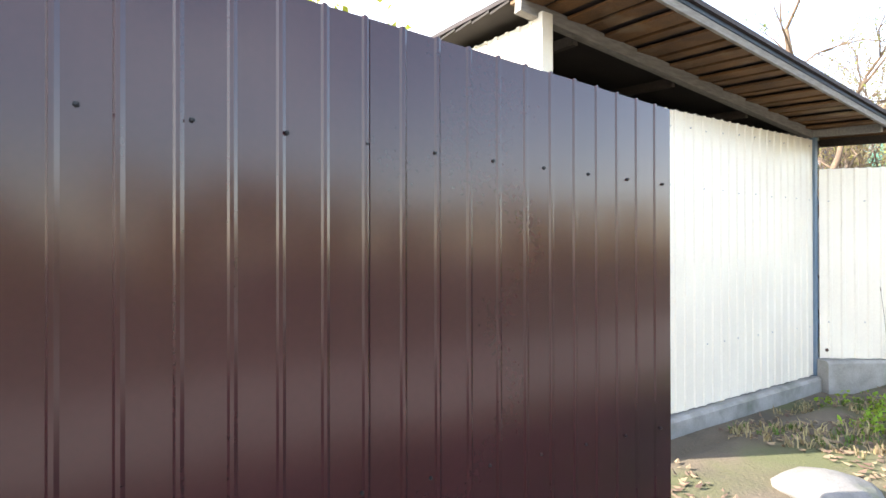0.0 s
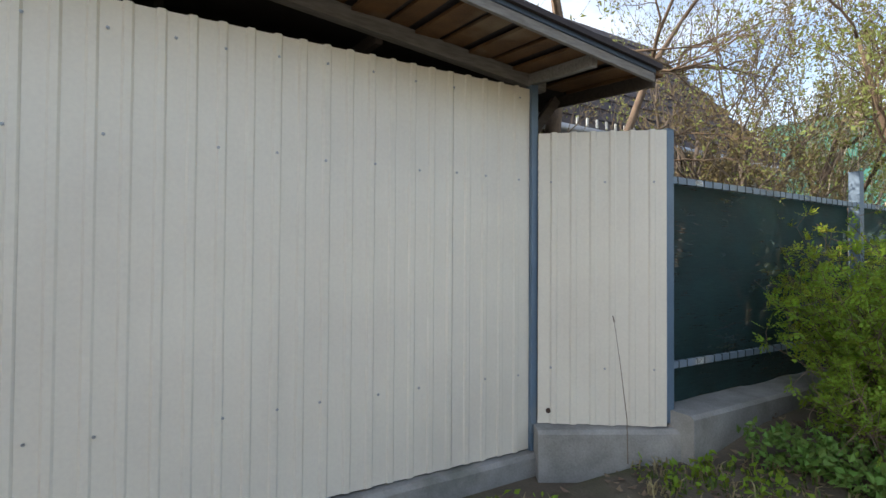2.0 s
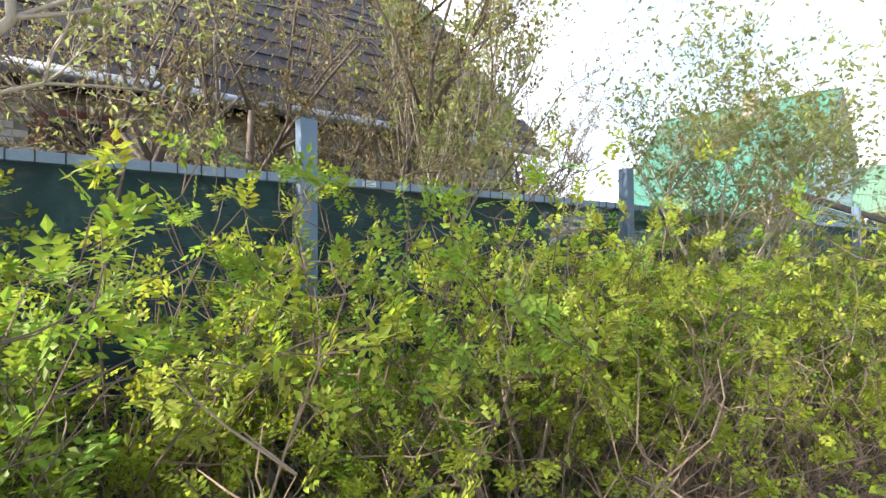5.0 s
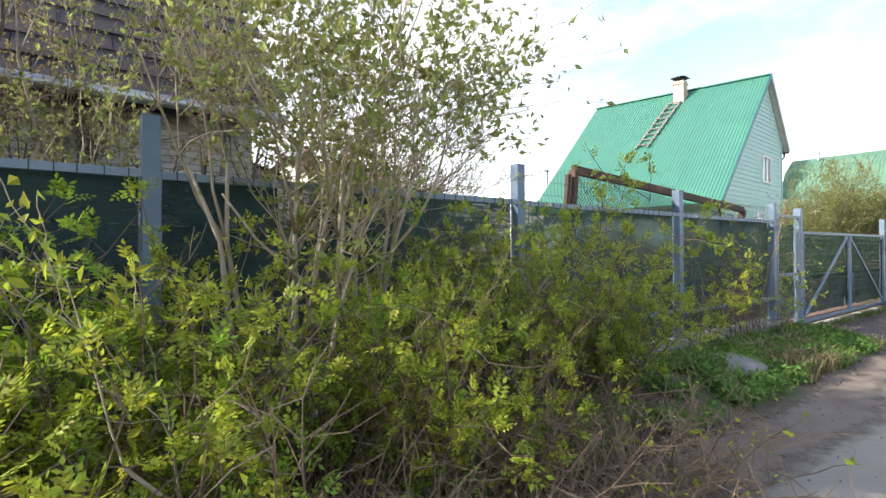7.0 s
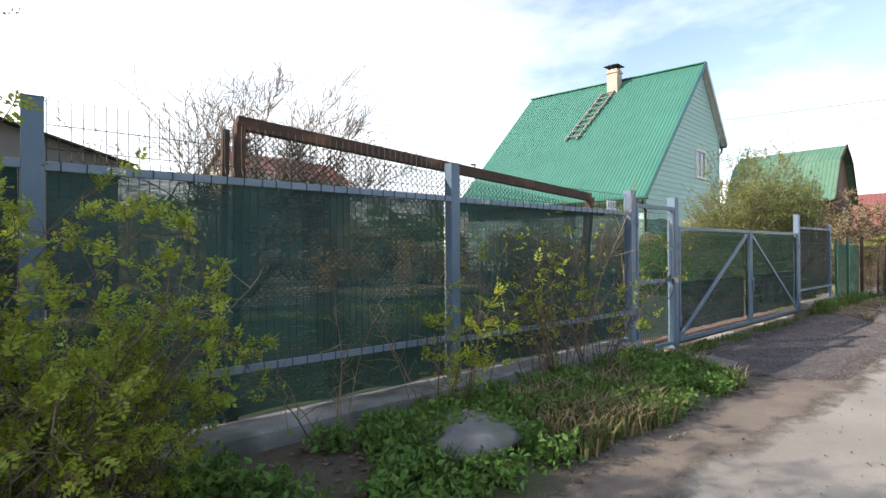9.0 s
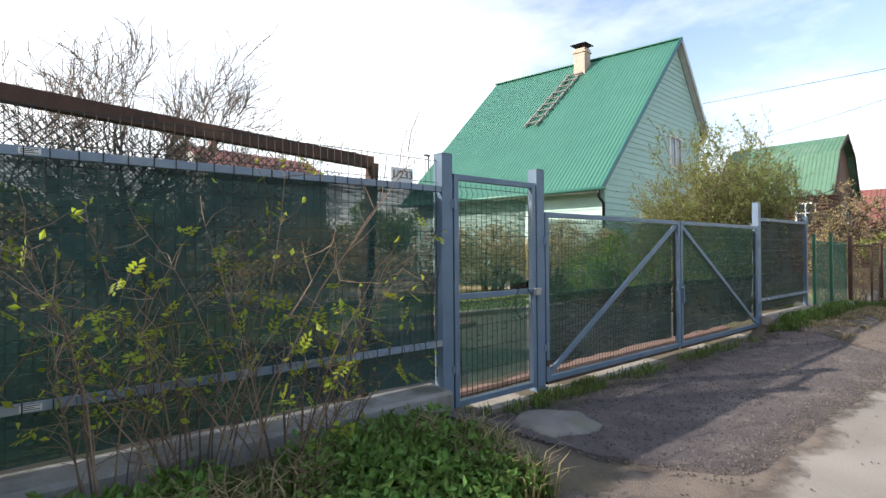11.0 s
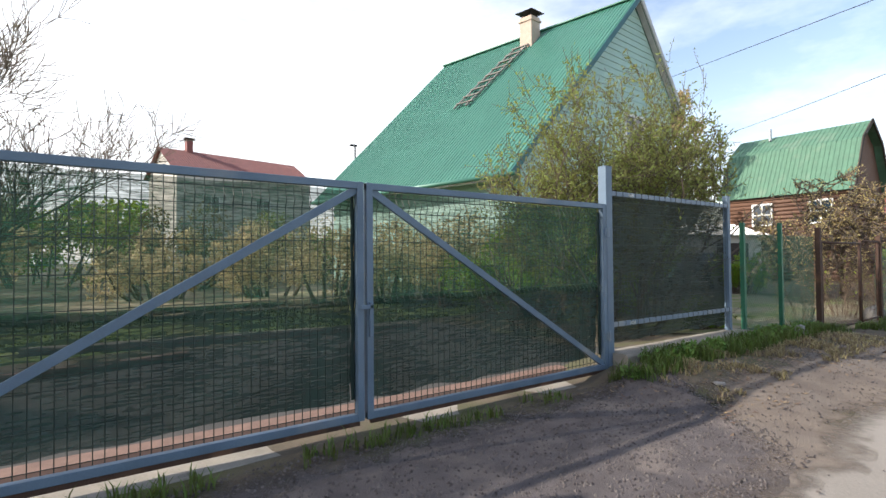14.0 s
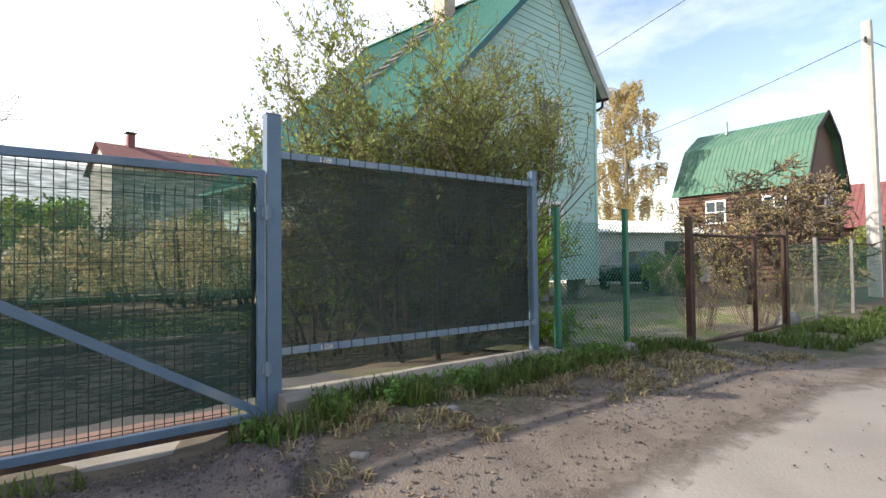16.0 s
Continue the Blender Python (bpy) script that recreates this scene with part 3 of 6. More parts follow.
# back and right walls close the inside; its shade is in their near-black colour
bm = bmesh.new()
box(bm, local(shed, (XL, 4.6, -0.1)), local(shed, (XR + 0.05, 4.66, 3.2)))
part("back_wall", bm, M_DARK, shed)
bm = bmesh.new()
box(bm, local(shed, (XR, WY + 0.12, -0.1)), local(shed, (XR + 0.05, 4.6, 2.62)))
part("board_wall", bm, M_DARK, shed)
bm = bmesh.new()
box(bm, local(shed, (XR + 0.002, WY - 0.03, 0.0)), local(shed, (XR + 0.06, WY + 0.05, roof_z(XR, WY) - 0.04)), 0.004)
part("corner_post", bm, M_BLUE, shed, "blue-grey steel corner post")
# roof: boards, purlins, rafters, covering, fascia
y_e, y_b, x_e, x_s = -0.17, 4.8, -16.95, -21.62


def roof_bar(name, mat, p, q, drop, w, h, label=""):
    b = bmesh.new()
    bar(b, local(shed, (p[0], p[1], roof_z(*p) - drop)), local(shed, (q[0], q[1], roof_z(*q) - drop)), w, h, 0.003)
    return part(name, b, mat, shed, label)


xb = x_s
i = 0
while xb < x_e:
    w = 0.2 + 0.03 * math.sin(i * 2.3)
    roof_bar("roof_board", M_BOARD, (xb + w / 2, y_e + 0.02), (xb + w / 2, WY + 0.12), -0.03 - 0.014 * (i % 2), w - (0.07 if i % 2 else 0.012), 0.022, "worn orange-brown board" if i == 0 else "")
    xb += w
    i += 1
# inner boards coloured near black for the shade under the roof
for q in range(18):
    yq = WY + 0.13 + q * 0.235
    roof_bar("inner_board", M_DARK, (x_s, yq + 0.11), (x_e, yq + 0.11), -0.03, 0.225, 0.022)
cv = []
for dz in (0.055, 0.09):
    cv += [tuple(local(shed, (xx, yy, roof_z(xx, yy) + dz))) for xx, yy in ((x_s, y_e - 0.04), (x_e + 0.03, y_e - 0.04), (x_e + 0.03, y_b), (x_s, y_b))]
mesh_part("covering", cv, [(3, 2, 1, 0), (4, 5, 6, 7), (0, 1, 5, 4), (1, 2, 6, 5), (2, 3, 7, 6), (3, 0, 4, 7)], M_SLATE, shed, "dark roofing felt")
roof_bar("purlin", M_GREYWOOD, (x_s, WY + 0.03), (x_e - 0.35, WY + 0.03), 0.02, 0.07, 0.1)
roof_bar("rafter", M_GREYWOOD, (-17.45, y_e + 0.06), (-17.45, WY + 0.3), 0.02, 0.05, 0.08)
for xr in (-18.6, -19.8, -21.0):
    roof_bar("rafter", M_DARKWOOD, (xr, WY + 0.1), (xr, y_b), 0.05, 0.05, 0.08)
roof_bar("fascia", M_ROOFEDGE, (x_s, y_e), (x_e, y_e), -0.06, 0.02, 0.06, "dark blue steel eave flashing")
roof_bar("fascia_board", M_GREYWOOD, (x_s, y_e + 0.012), (x_e, y_e + 0.012), 0.0, 0.025, 0.055)
roof_bar("verge_board", M_DARKWOOD, (x_e, y_e), (x_e, y_b), -0.01, 0.025, 0.14)
bm = bmesh.new()
bar(bm, local(shed, (XR + 0.05, WY + 0.1, 2.25)), local(shed, (XR + 0.35, WY + 0.1, roof_z(-17.1, WY) - 0.05)), 0.06, 0.07, 0.004)
part("brace", bm, M_DARKWOOD, shed)


def plinth(name, p0, p1, z0, z1, w, mat, label, cat="kerb"):
    """A cast concrete strip with slightly uneven top and face."""
    a, b = Vector((*p0, 0)), Vector((*p1, 0))
    length = (b - a).length
    t = (b - a).normalized()
    nn = Vector((t.y, -t.x, 0))
    s = Soup()
    n = max(2, int(length / 0.22))
    rows = []
    for i in range(n + 1):
        c = a + (b - a) * (i / n)
        j = noise.noise(Vector((c.x * 2.1, c.y * 2.1, z1)))
        f = w / 2 + 0.012 * j
        prof = [(f + 0.012, z0), (f + 0.006, z1 - 0.025 + 0.01 * j), (f - 0.02, z1 + 0.008 * j), (-w / 2, z1 + 0.006 * j), (-w / 2, z0)]
        rows.append([c + nn * o + Vector((0, 0, z)) for o, z in prof])
    for r in rows:
        for p in r:
            s.v.append(tuple(p))
    for i in range(n):
        for k in range(4):
            s.f.append((i * 5 + k, (i + 1) * 5 + k, (i + 1) * 5 + k + 1, i * 5 + k + 1))
    s.f.append((0, 1, 2, 3, 4))
    s.f.append(tuple(n * 5 + k for k in (4, 3, 2, 1, 0)))
    return tagged(s.done(name, mat), label, cat, kind="structure")


plinth("plinth_shed", (XL - 1.5, WY + 0.02), (XR + 0.05, WY + 0.02), -0.4, 0.0, 0.2, M_CONC, "grey weathered concrete plinth under the cream steel wall", "plinth")

# ---- cream panel set at an angle ----
PA, PB = (-17.41, 0.455), (-16.668, -0.058)
sp = thing("steel_screen", -17.0, 0.2, 0.2, "cream profiled steel panel set at an angle beside the shed", "fence panel")
profiled("steel_sheet", sp, PA, PB, 0.2, 2.285, M_CREAM, pitch=0.138, z1b=2.305)
ang = math.degrees(math.atan2(PB[1] - PA[1], PB[0] - PA[0]))
tp = Vector((PB[0] - PA[0], PB[1] - PA[1], 0))
pn = Vector((tp.y, -tp.x, 0)).normalized()
for zz in (0.6, 1.93):
    for f in (0.1, 0.52, 0.9):
        p = Vector((*PA, zz)) + tp * f + pn * 0.011
        screw(sp, p, SCREW_G, ang)
    bm = bmesh.new()
    bar(bm, local(sp, Vector((*PA, zz)) - pn * 0.03), local(sp, Vector((*PB, zz)) - pn * 0.03), 0.03, 0.05, 0.003)
    part("rail", bm, M_BLUE, sp)
p = Vector((*PA, 0.29)) + tp * 0.085 + pn * 0.002
bm = bmesh.new()
bmesh.ops.create_cone(bm, cap_ends=True, segments=10, radius1=0.022, radius2=0.016, depth=0.01, matrix=Matrix.Translation(local(sp, p)) @ pose(0, 0, 0, 90, 0, ang))
part("rust_hole", bm, M_RUST, sp, "small rust-edged dent")
plinth("plinth_panel", (-17.45, 0.44), (-16.55, -0.05), -0.4, 0.19, 0.22, M_CONC, "stepped grey concrete plinth under the angled cream panel", "plinth")

ds = thing("dry_stalk", -17.03, -0.02, 0.1, "thin dry weed stalk leaning before the cream panel", "weed")
s = Soup()
s.tube([Vector(p) for p in ((0, 0, -0.1), (-0.01, 0, 0.2), (-0.06, 0.01, 0.55), (-0.1, 0.03, 0.86))], [0.004, 0.0035, 0.0025, 0.0015], 5)
s.tube([Vector(p) for p in ((-0.1, 0.03, 0.86), (-0.115, 0.03, 0.9))], [0.006, 0.003], 5)
s.done("stem", material("dry_grey_stalk", (0.2, 0.16, 0.12), 0.9), ds)

# ---- mesh fence on its concrete strip ----
Y_, Z_, A_, B_, C_, W0, W1, MID, E_, L_ = -16.58, -13.42, -10.37, -7.27, -4.27, -1.19, 0.0, 2.87, 5.68, 8.31
plinth("curb_1", (Y_ - 0.05, -0.08), (W0 - 0.1, -0.08), -0.3, 0.31, 0.3, M_CONC, "long weathered concrete strip under the mesh fence")
plinth("curb_2", (W0 - 0.08, -0.02), (E_ - 0.12, -0.02), -0.3, 0.03, 0.26, M_CONCP, "low pale concrete sill under the gates")
plinth("curb_3", (E_ + 0.02, -0.08), (L_ + 0.22, -0.08), -0.3, 0.265, 0.28, M_CONCP, "pale concrete strip under the last fence panel")
g = "posts of the mesh fence"
post("fence_post", Y_ - 0.045, -0.02, 0.22, 2.31, 0.08, M_BLUE, "tall blue-grey square steel post at the corner of the cream panel", g)
for xp, zt, yp in ((Z_, 2.31, 0), (A_, 2.31, 0), (B_, 2.32, 0), (C_, 2.275, 0)):
    post("fence_post", xp, yp, 0.28, zt, 0.1, M_BLUE, "blue-grey painted square steel post on the concrete strip", g)
post("gate_post", W0, 0, 0.02, 2.245, 0.115, M_BLUE, "blue-grey square steel post hung with the wicket", g)
post("gate_post", W1, 0, 0.0, 2.225, 0.115, M_BLUE, "blue-grey square steel post between wicket and double gate", g)
post("gate_post", E_, 0, 0.0, 2.21, 0.1, M_BLUE, "blue-grey square steel post at the far side of the gate", g)
post("fence_post", L_, 0.02, 0.25, 2.07, 0.07, M_BLUE, "thin blue-grey steel post at the end of the fence", g)


def wire_mesh(parent, x0, x1, z0, z1, y, folds, pitch=0.055, r=0.0022, rh=0.0028):
    """Welded wire: upright wires with V-shaped folds, pairs of level wires."""
    s = Soup()
    n = round((x1 - x0) / pitch)
    for i in range(n + 1):
        xw = x0 + (x1 - x0) * i / n
        pts = [local(parent, (xw, y, z0))]
        for zf in folds:
            pts += [local(parent, (xw, y, zf - 0.05)), local(parent, (xw, y - 0.028, zf)), local(parent, (xw, y, zf + 0.05))]
        pts.append(local(parent, (xw, y, z1)))
        s.tube(pts, [r] * len(pts), 4, False)
    zs = []
    zz = z0 + 0.03
    while zz < z1:
        zs.append(zz)
        zz += 0.2
    zs = [q for q in zs if all(abs(q - f) > 0.09 for f in folds)]
    for f in folds:
        zs += [f - 0.055, f + 0.055]
    for q in zs:
        s.tube([local(parent, (x0, y - 0.004, q)), local(parent, (x1, y - 0.004, q))], [rh, rh], 4, False)
    return tagged(s.done("wire_mesh", M_WIRE, parent), kind="stuff")


def net(name, parent, x0, x1, z0, z1, y, mat, sag=0.02, label="", ragged=0.0, nx=24, nz=14):
    """Shade net tied to the mesh: slightly slack, uneven hems, real thickness of a cloth."""
    vs, fs = [], []
    seed = x0 * 3.1
    for j in range(nz + 1):
        for i in range(nx + 1):
            fx, fz = i / nx, j / nz
            xx = x0 + (x1 - x0) * fx
            zz = z0 + (z1 - z0) * fz
            if j == 0:
                zz += ragged * noise.noise(Vector((xx * 3.0, seed, 0)))
            if j == nz:
                zz += ragged * 0.6 * noise.noise(Vector((xx * 3.0, seed, 5)))
            edge = math.sin(math.pi * min(max(fx, 0), 1))
            if i == 0:
                xx += 0.012 * noise.noise(Vector((zz * 6, seed, 2)))
            if i == nx:
                xx -= 0.02 * abs(noise.noise(Vector((zz * 6, seed, 3))))
            yy = y + sag * noise.noise(Vector((xx * 1.7, zz * 1.7, seed))) + 0.3 * sag * noise.noise(Vector((xx * 7, zz * 7, seed)))
            vs.append(tuple(local(parent, (xx, yy, zz))))
    for j in range(nz):
        for i in range(nx):
            fs.append((j * (nx + 1) + i, j * (nx + 1) + i + 1, (j + 1) * (nx + 1) + i + 1, (j + 1) * (nx + 1) + i))
    ob = mesh_part(name, vs, fs, mat, parent, label, smooth=True)
    return ob


def rail(parent, x0, x1, z, y=-0.035, h=0.05, d=0.03, mat=None, name="rail"):
    bm = bmesh.new()
    box(bm, local(parent, (x0, y - d / 2, z - h / 2)), local(parent, (x1, y + d / 2, z + h / 2)), 0.003)
    return part(name, bm, mat or M_RAIL, parent)


def ties(parent, x0, x1, z, y=-0.035):
    """Wire ties round the rail."""
    s = Soup()
    n = int((x1 - x0) / 0.11)
    for i in range(n):
        xx = x0 + (i + 0.5) * (x1 - x0) / n + rnd(-0.01, 0.01)
        s.brick(local(parent, (xx - 0.003, y - 0.0185, z - 0.028)), local(parent, (xx + 0.003, y + 0.0185, z + 0.028)))
    return tagged(s.done("wire_tie", M_WIRE, parent), kind="stuff")


def sticker(parent, x, z, y=-0.052):
    bm = bmesh.new()
    box(bm, local(parent, (x - 0.045, y - 0.001, z - 0.016)), local(parent, (x + 0.045, y, z + 0.016)))
    st = part("sticker", bm, M_PLATE, parent, "small white sticker with printed bars")
    bm = bmesh.new()
    for k in range(3):
        box(bm, local(parent, (x - 0.036, y - 0.002, z + 0.008 - k * 0.009)), local(parent, (x + 0.036 - 0.02 * (k == 1), y - 0.0011, z + 0.012 - k * 0.009)))
    part("print", bm, M_BLACK, parent)


def panel(x0, x1, zr, zl, zb, zt, mat, label, folds, wire_y=0.02):
    th = thing("mesh_fence", (x0 + x1) / 2, 0, zb, label, "fence panel", "panels of the mesh fence")
    rail(th, x0, x1, zr)
    rail(th, x0, x1, zl)
    ties(th, x0 + 0.02, x1 - 0.02, zr)
    ties(th, x0 + 0.02, x1 - 0.02, zl)
    wire_mesh(th, x0 + 0.01, x1 - 0.01, zb, zt, wire_y, folds)
    net("shade_net", th, x0 + 0.012, x1 - 0.012, zb - 0.02, zr + 0.01, 0.045, mat, ragged=0.03)
    sticker(th, x0 + 0.33, zr)
    sticker(th, x0 + 0.33, zl)
    return th


h = 0.05
panel(Y_ - 0.02, Z_ - h, 1.955, 0.62, 0.34, 1.99, M_NETBLUE, "mesh fence panel backed with dark green shade net", (0.5, 1.25, 1.85), 0.085)
panel(Z_ + h, A_ - h, 1.96, 0.66, 0.36, 1.99, M_NETBLUE, "mesh fence panel with shade net behind shrubs", (0.5, 1.25, 1.85), 0.085)
panel(A_ + h, B_ - h, 1.955, 0.68, 0.36, 1.99, M_NETBLUE, "mesh fence panel with green shade net behind shrubs", (0.5, 1.25, 1.85), 0.085)
panel(B_ + h, C_ - h, 1.95, 0.68, 0.36, 2.34, M_NET, "mesh fence bay with green net and bare wire above the rail", (0.5, 1.25, 2.0))
panel(C_ + h, W0 - h, 1.945, 0.655, 0.36, 2.2, M_NET, "mesh fence panel with green shade net next to the wicket", (0.5, 1.25, 1.95))
lp = panel(E_ + h, L_ - 0.035, 1.93, 0.55, 0.36, 1.97, M_NETDARK, "last fence panel with dense dark shade net", (0.5, 1.25, 1.8))


# ---- wicket and double gate ----
def frame_tubes(parent, x0, x1, z0, z1, w=0.045, y=-0.03, mid=None):
    for nm, a, b in (("frame_bottom", (x0, z0), (x1, z0)), ("frame_top", (x0, z1), (x1, z1))):
        bm = bmesh.new()
        box(bm, local(parent, (a[0], y - w / 2, a[1] - w / 2)), local(parent, (b[0], y + w / 2, b[1] + w / 2)), 0.003)
        part(nm, bm, M_BLUE, parent)
    for nm, xx in (("frame_side", x0 + w / 2), ("frame_side", x1 - w / 2)):
        bm = bmesh.new()
        box(bm, local(parent, (xx - w / 2, y - w / 2 - 0.002, z0 - w / 2 - 0.001)), local(parent, (xx + w / 2, y + w / 2 + 0.002, z1 + w / 2 + 0.001)), 0.003)
        part(nm, bm, M_BLUE, parent)
    if mid:
        bm = bmesh.new()
        box(bm, local(parent, (x0 + w, y - w / 2 + 0.003, mid - 0.025)), local(parent, (x1 - w, y + w / 2 - 0.003, mid + 0.025)), 0.003)
        part("frame_middle", bm, M_BLUE, parent)


def hinge(parent, x, z, y=-0.075):
    bm = bmesh.new()
    bmesh.ops.create_cone(bm, cap_ends=True, segments=10, radius1=0.013, radius2=0.013, depth=0.1, matrix=Matrix.Translation(local(parent, (x, y, z))))
    box(bm, local(parent, (x - 0.03, y + 0.005, z - 0.035)), local(parent, (x + 0.03, y + 0.022, z + 0.035)), 0.003)
    return part("hinge", bm, M_RAIL, parent, smooth=False)


wk = thing("wicket", (W0 + W1) / 2, 0, 0.1, "closed blue-grey steel wicket with wire mesh and torn green net", "gate")
wx0, wx1 = W0 + 0.075, W1 - 0.075
frame_tubes(wk, wx0, wx1, 0.115, 2.06, 0.05, -0.03, mid=1.03)
wire_mesh(wk, wx0 + 0.05, wx1 - 0.05, 0.13, 2.03, -0.005, (0.92, 1.93), 0.062, 0.003, 0.0034)
net("upper_net", wk, wx0 + 0.04, wx1 - 0.045, 1.12, 1.9, 0.025, M_NETOLD, 0.03, "torn faded green shade net", ragged=0.07)
net("lower_net", wk, wx0 + 0.04, wx1 - 0.045, 0.22, 0.98, 0.025, M_NETOLD, 0.03, ragged=0.04)
for zz in (0.42, 1.83):
    hinge(wk, wx0 - 0.005, zz)
bm = bmesh.new()
box(bm, local(wk, (wx1 - 0.045, -0.1, 0.99)), local(wk, (wx1 + 0.03, -0.06, 1.06)), 0.006)
part("latch", bm, M_GALV, wk)
s = Soup()
pts = []
for i in range(29):
    a = 2 * math.pi * i / 28
    pts.append(local(wk, (wx1 - 0.2 + 0.115 * math.sin(a) * (1 + 0.05 * math.sin(3 * a)), -0.07 + 0.01 * math.cos(2 * a), 0.93 + 0.15 * math.cos(a))))
s.tube(pts, [0.0045] * 29, 6, False)
s.tube([local(wk, (wx1 - 0.22, -0.08, 1.07)), local(wk, (wx1 - 0.19, -0.085, 1.1)), local(wk, (wx1 - 0.17, -0.07, 1.08))], [0.014, 0.014, 0.012], 7)
s.done("wire_loop", M_BLACK, wk, "black cable loop hung on the frame", True)


M_HEM = material("bunched_net_cloth", (0.012, 0.03, 0.026), 0.85, scale=30, fine=200, bump=0.5)


def leaf_gate(x0, x1, brace_up, z0=0.135, z1=1.785):
    th = thing("gate_leaf", (x0 + x1) / 2, 0, z0, "closed blue-grey gate leaf with mesh, green net and diagonal brace", "gate", "leaves of the double gate")
    frame_tubes(th, x0, x1, z0, z1, 0.05, -0.03)
    wire_mesh(th, x0 + 0.05, x1 - 0.05, z0 + 0.02, z1 + 0.01, -0.002, (0.94, 1.66), 0.055, 0.003, 0.0034)
    bm = bmesh.new()
    a = (x0 + 0.05, 0.045, z0 + 0.03) if brace_up else (x1 - 0.05, 0.045, z0 + 0.03)
    b = (x1 - 0.05, 0.045, z1 - 0.03) if brace_up else (x0 + 0.05, 0.045, z1 - 0.03)
    a, b = (a[0], -0.022, a[2]), (b[0], -0.022, b[2])
    bar(bm, local(th, a), local(th, b), 0.03, 0.055, 0.003)
    part("brace", bm, M_BLUE, th)
    bm = bmesh.new()
    box(bm, local(th, (x0 + 0.03, -0.045, z0 - 0.06)), local(th, (x1 - 0.03, -0.015, z0 - 0.027)), 0.003)
    part("bottom_bar", bm, M_RUST, th, "rusty flat bar under the frame")
    for xe in (x0 + 0.06, x1 - 0.066):
        s = Soup()
        pts = [local(th, (xe + 0.012 * noise.noise(Vector((xe * 9, k * 0.9, 1))), 0.0, z0 + 0.12 + k * (z1 - z0 - 0.18) / 16)) for k in range(17)]
        s.tube(pts, [0.012 + 0.016 * abs(noise.noise(Vector((xe * 5, k * 0.8, 4)))) for k in range(17)], 6)
        s.done("bunched_hem", M_HEM, th, "bunched dark edge of the net")
    net("upper_net", th, x0 + 0.055, x1 - 0.06, 0.93, z1 - 0.03, 0.03, M_NETOLD, 0.035, ragged=0.035, nx=40)
    net("lower_net", th, x0 + 0.055, x1 - 0.06, z0 + 0.1, 0.98, 0.045, M_NETLOW, 0.035, "denser lower strip of net", ragged=0.03, nx=40)
    return th


gl = leaf_gate(W1 + 0.075, MID - 0.012, True)
gr = leaf_gate(MID + 0.012, E_ - 0.065, False)
for zz in (0.45, 1.52):
    hinge(gl, W1 + 0.068, zz)
    hinge(gr, E_ - 0.058, zz)
bm = bmesh.new()
box(bm, local(gr, (MID + 0.02, -0.085, 0.7)), local(gr, (MID + 0.05, -0.06, 0.95)), 0.004)
box(bm, local(gr, (MID - 0.045, -0.085, 0.9)), local(gr, (MID + 0.05, -0.065, 0.93)), 0.004)
part("bolt", bm, M_BLUE, gr)
bm = bmesh.new()
box(bm, local(gl, (W1 + 0.06, -0.075, 0.27)), local(gl, (W1 + 0.105, -0.06, 0.33)), 0.006)
part("rusty_plate", bm, M_RUST, gl, "rusty hinge plate")

# white number plate behind the fence
pl = thing("number_plate", -1.6, 0.012, 1.945, "white plate numbered 1/233 above the fence rail", "sign")
bm = bmesh.new()
box(bm, (-0.105, -0.004, 0), (0.105, 0.004, 0.15), 0.003)
part("plate", bm, M_PLATE, pl)
tx = bpy.data.curves.new("number", "FONT")
tx.body, tx.size, tx.align_x, tx.extrude = "1/233", 0.09, "CENTER", 0.001
tx.materials.append(M_BLACK)
num = new("number", tx)
num.parent = pl
num.matrix_local = pose(0, -0.0062, 0.065, 90)


# ---- timber frame with chain-link leaning behind the fence ----
def chain_link(parent, corner, ux, uz, w, hgt, mat, cell=0.06, r=0.0028):
    """Diamond wire in the plane of ux and uz."""
    s = Soup()
    o, ux, uz = Vector(corner), Vector(ux).normalized(), Vector(uz).normalized()
    n = int((w + hgt) / cell) + 1
    for i in range(-int(hgt / cell) - 1, int(w / cell) + 1):
        for sg in (1, -1):
            a0 = i * cell
            t0, t1 = 0.0, hgt
            xa, xb = (a0, a0 + hgt) if sg > 0 else (a0 + hgt, a0)
            # clip to 0..w
            def at(t):
                return xa + (xb - xa) * t / hgt
            lo, hi = 0.0, hgt
            d = (xb - xa) / hgt
            c0, c1 = (0 - xa) / d, (w - xa) / d
            lo, hi = max(lo, min(c0, c1)), min(hi, max(c0, c1))
            if hi - lo > 0.01:
                s.tube([o + ux * at(lo) + uz * lo, o + ux * at(hi) + uz * hi], [r, r], 3, False)
    return tagged(s.done("chain_link", mat, parent), kind="stuff")


tf = thing("trellis", -4.0, 0.3, 0.1, "old brown timber frame strung with chain-link, leaning behind the fence", "frame")
fl, fr, fz = (-6.1, 0.24), (-1.74, 0.2), 0.1


def fpt(f, z):
    return local(tf, (fl[0] + (fr[0] - fl[0]) * f, fl[1] + (fr[1] - fl[1]) * f + 0.25 - 0.1 * z, z))


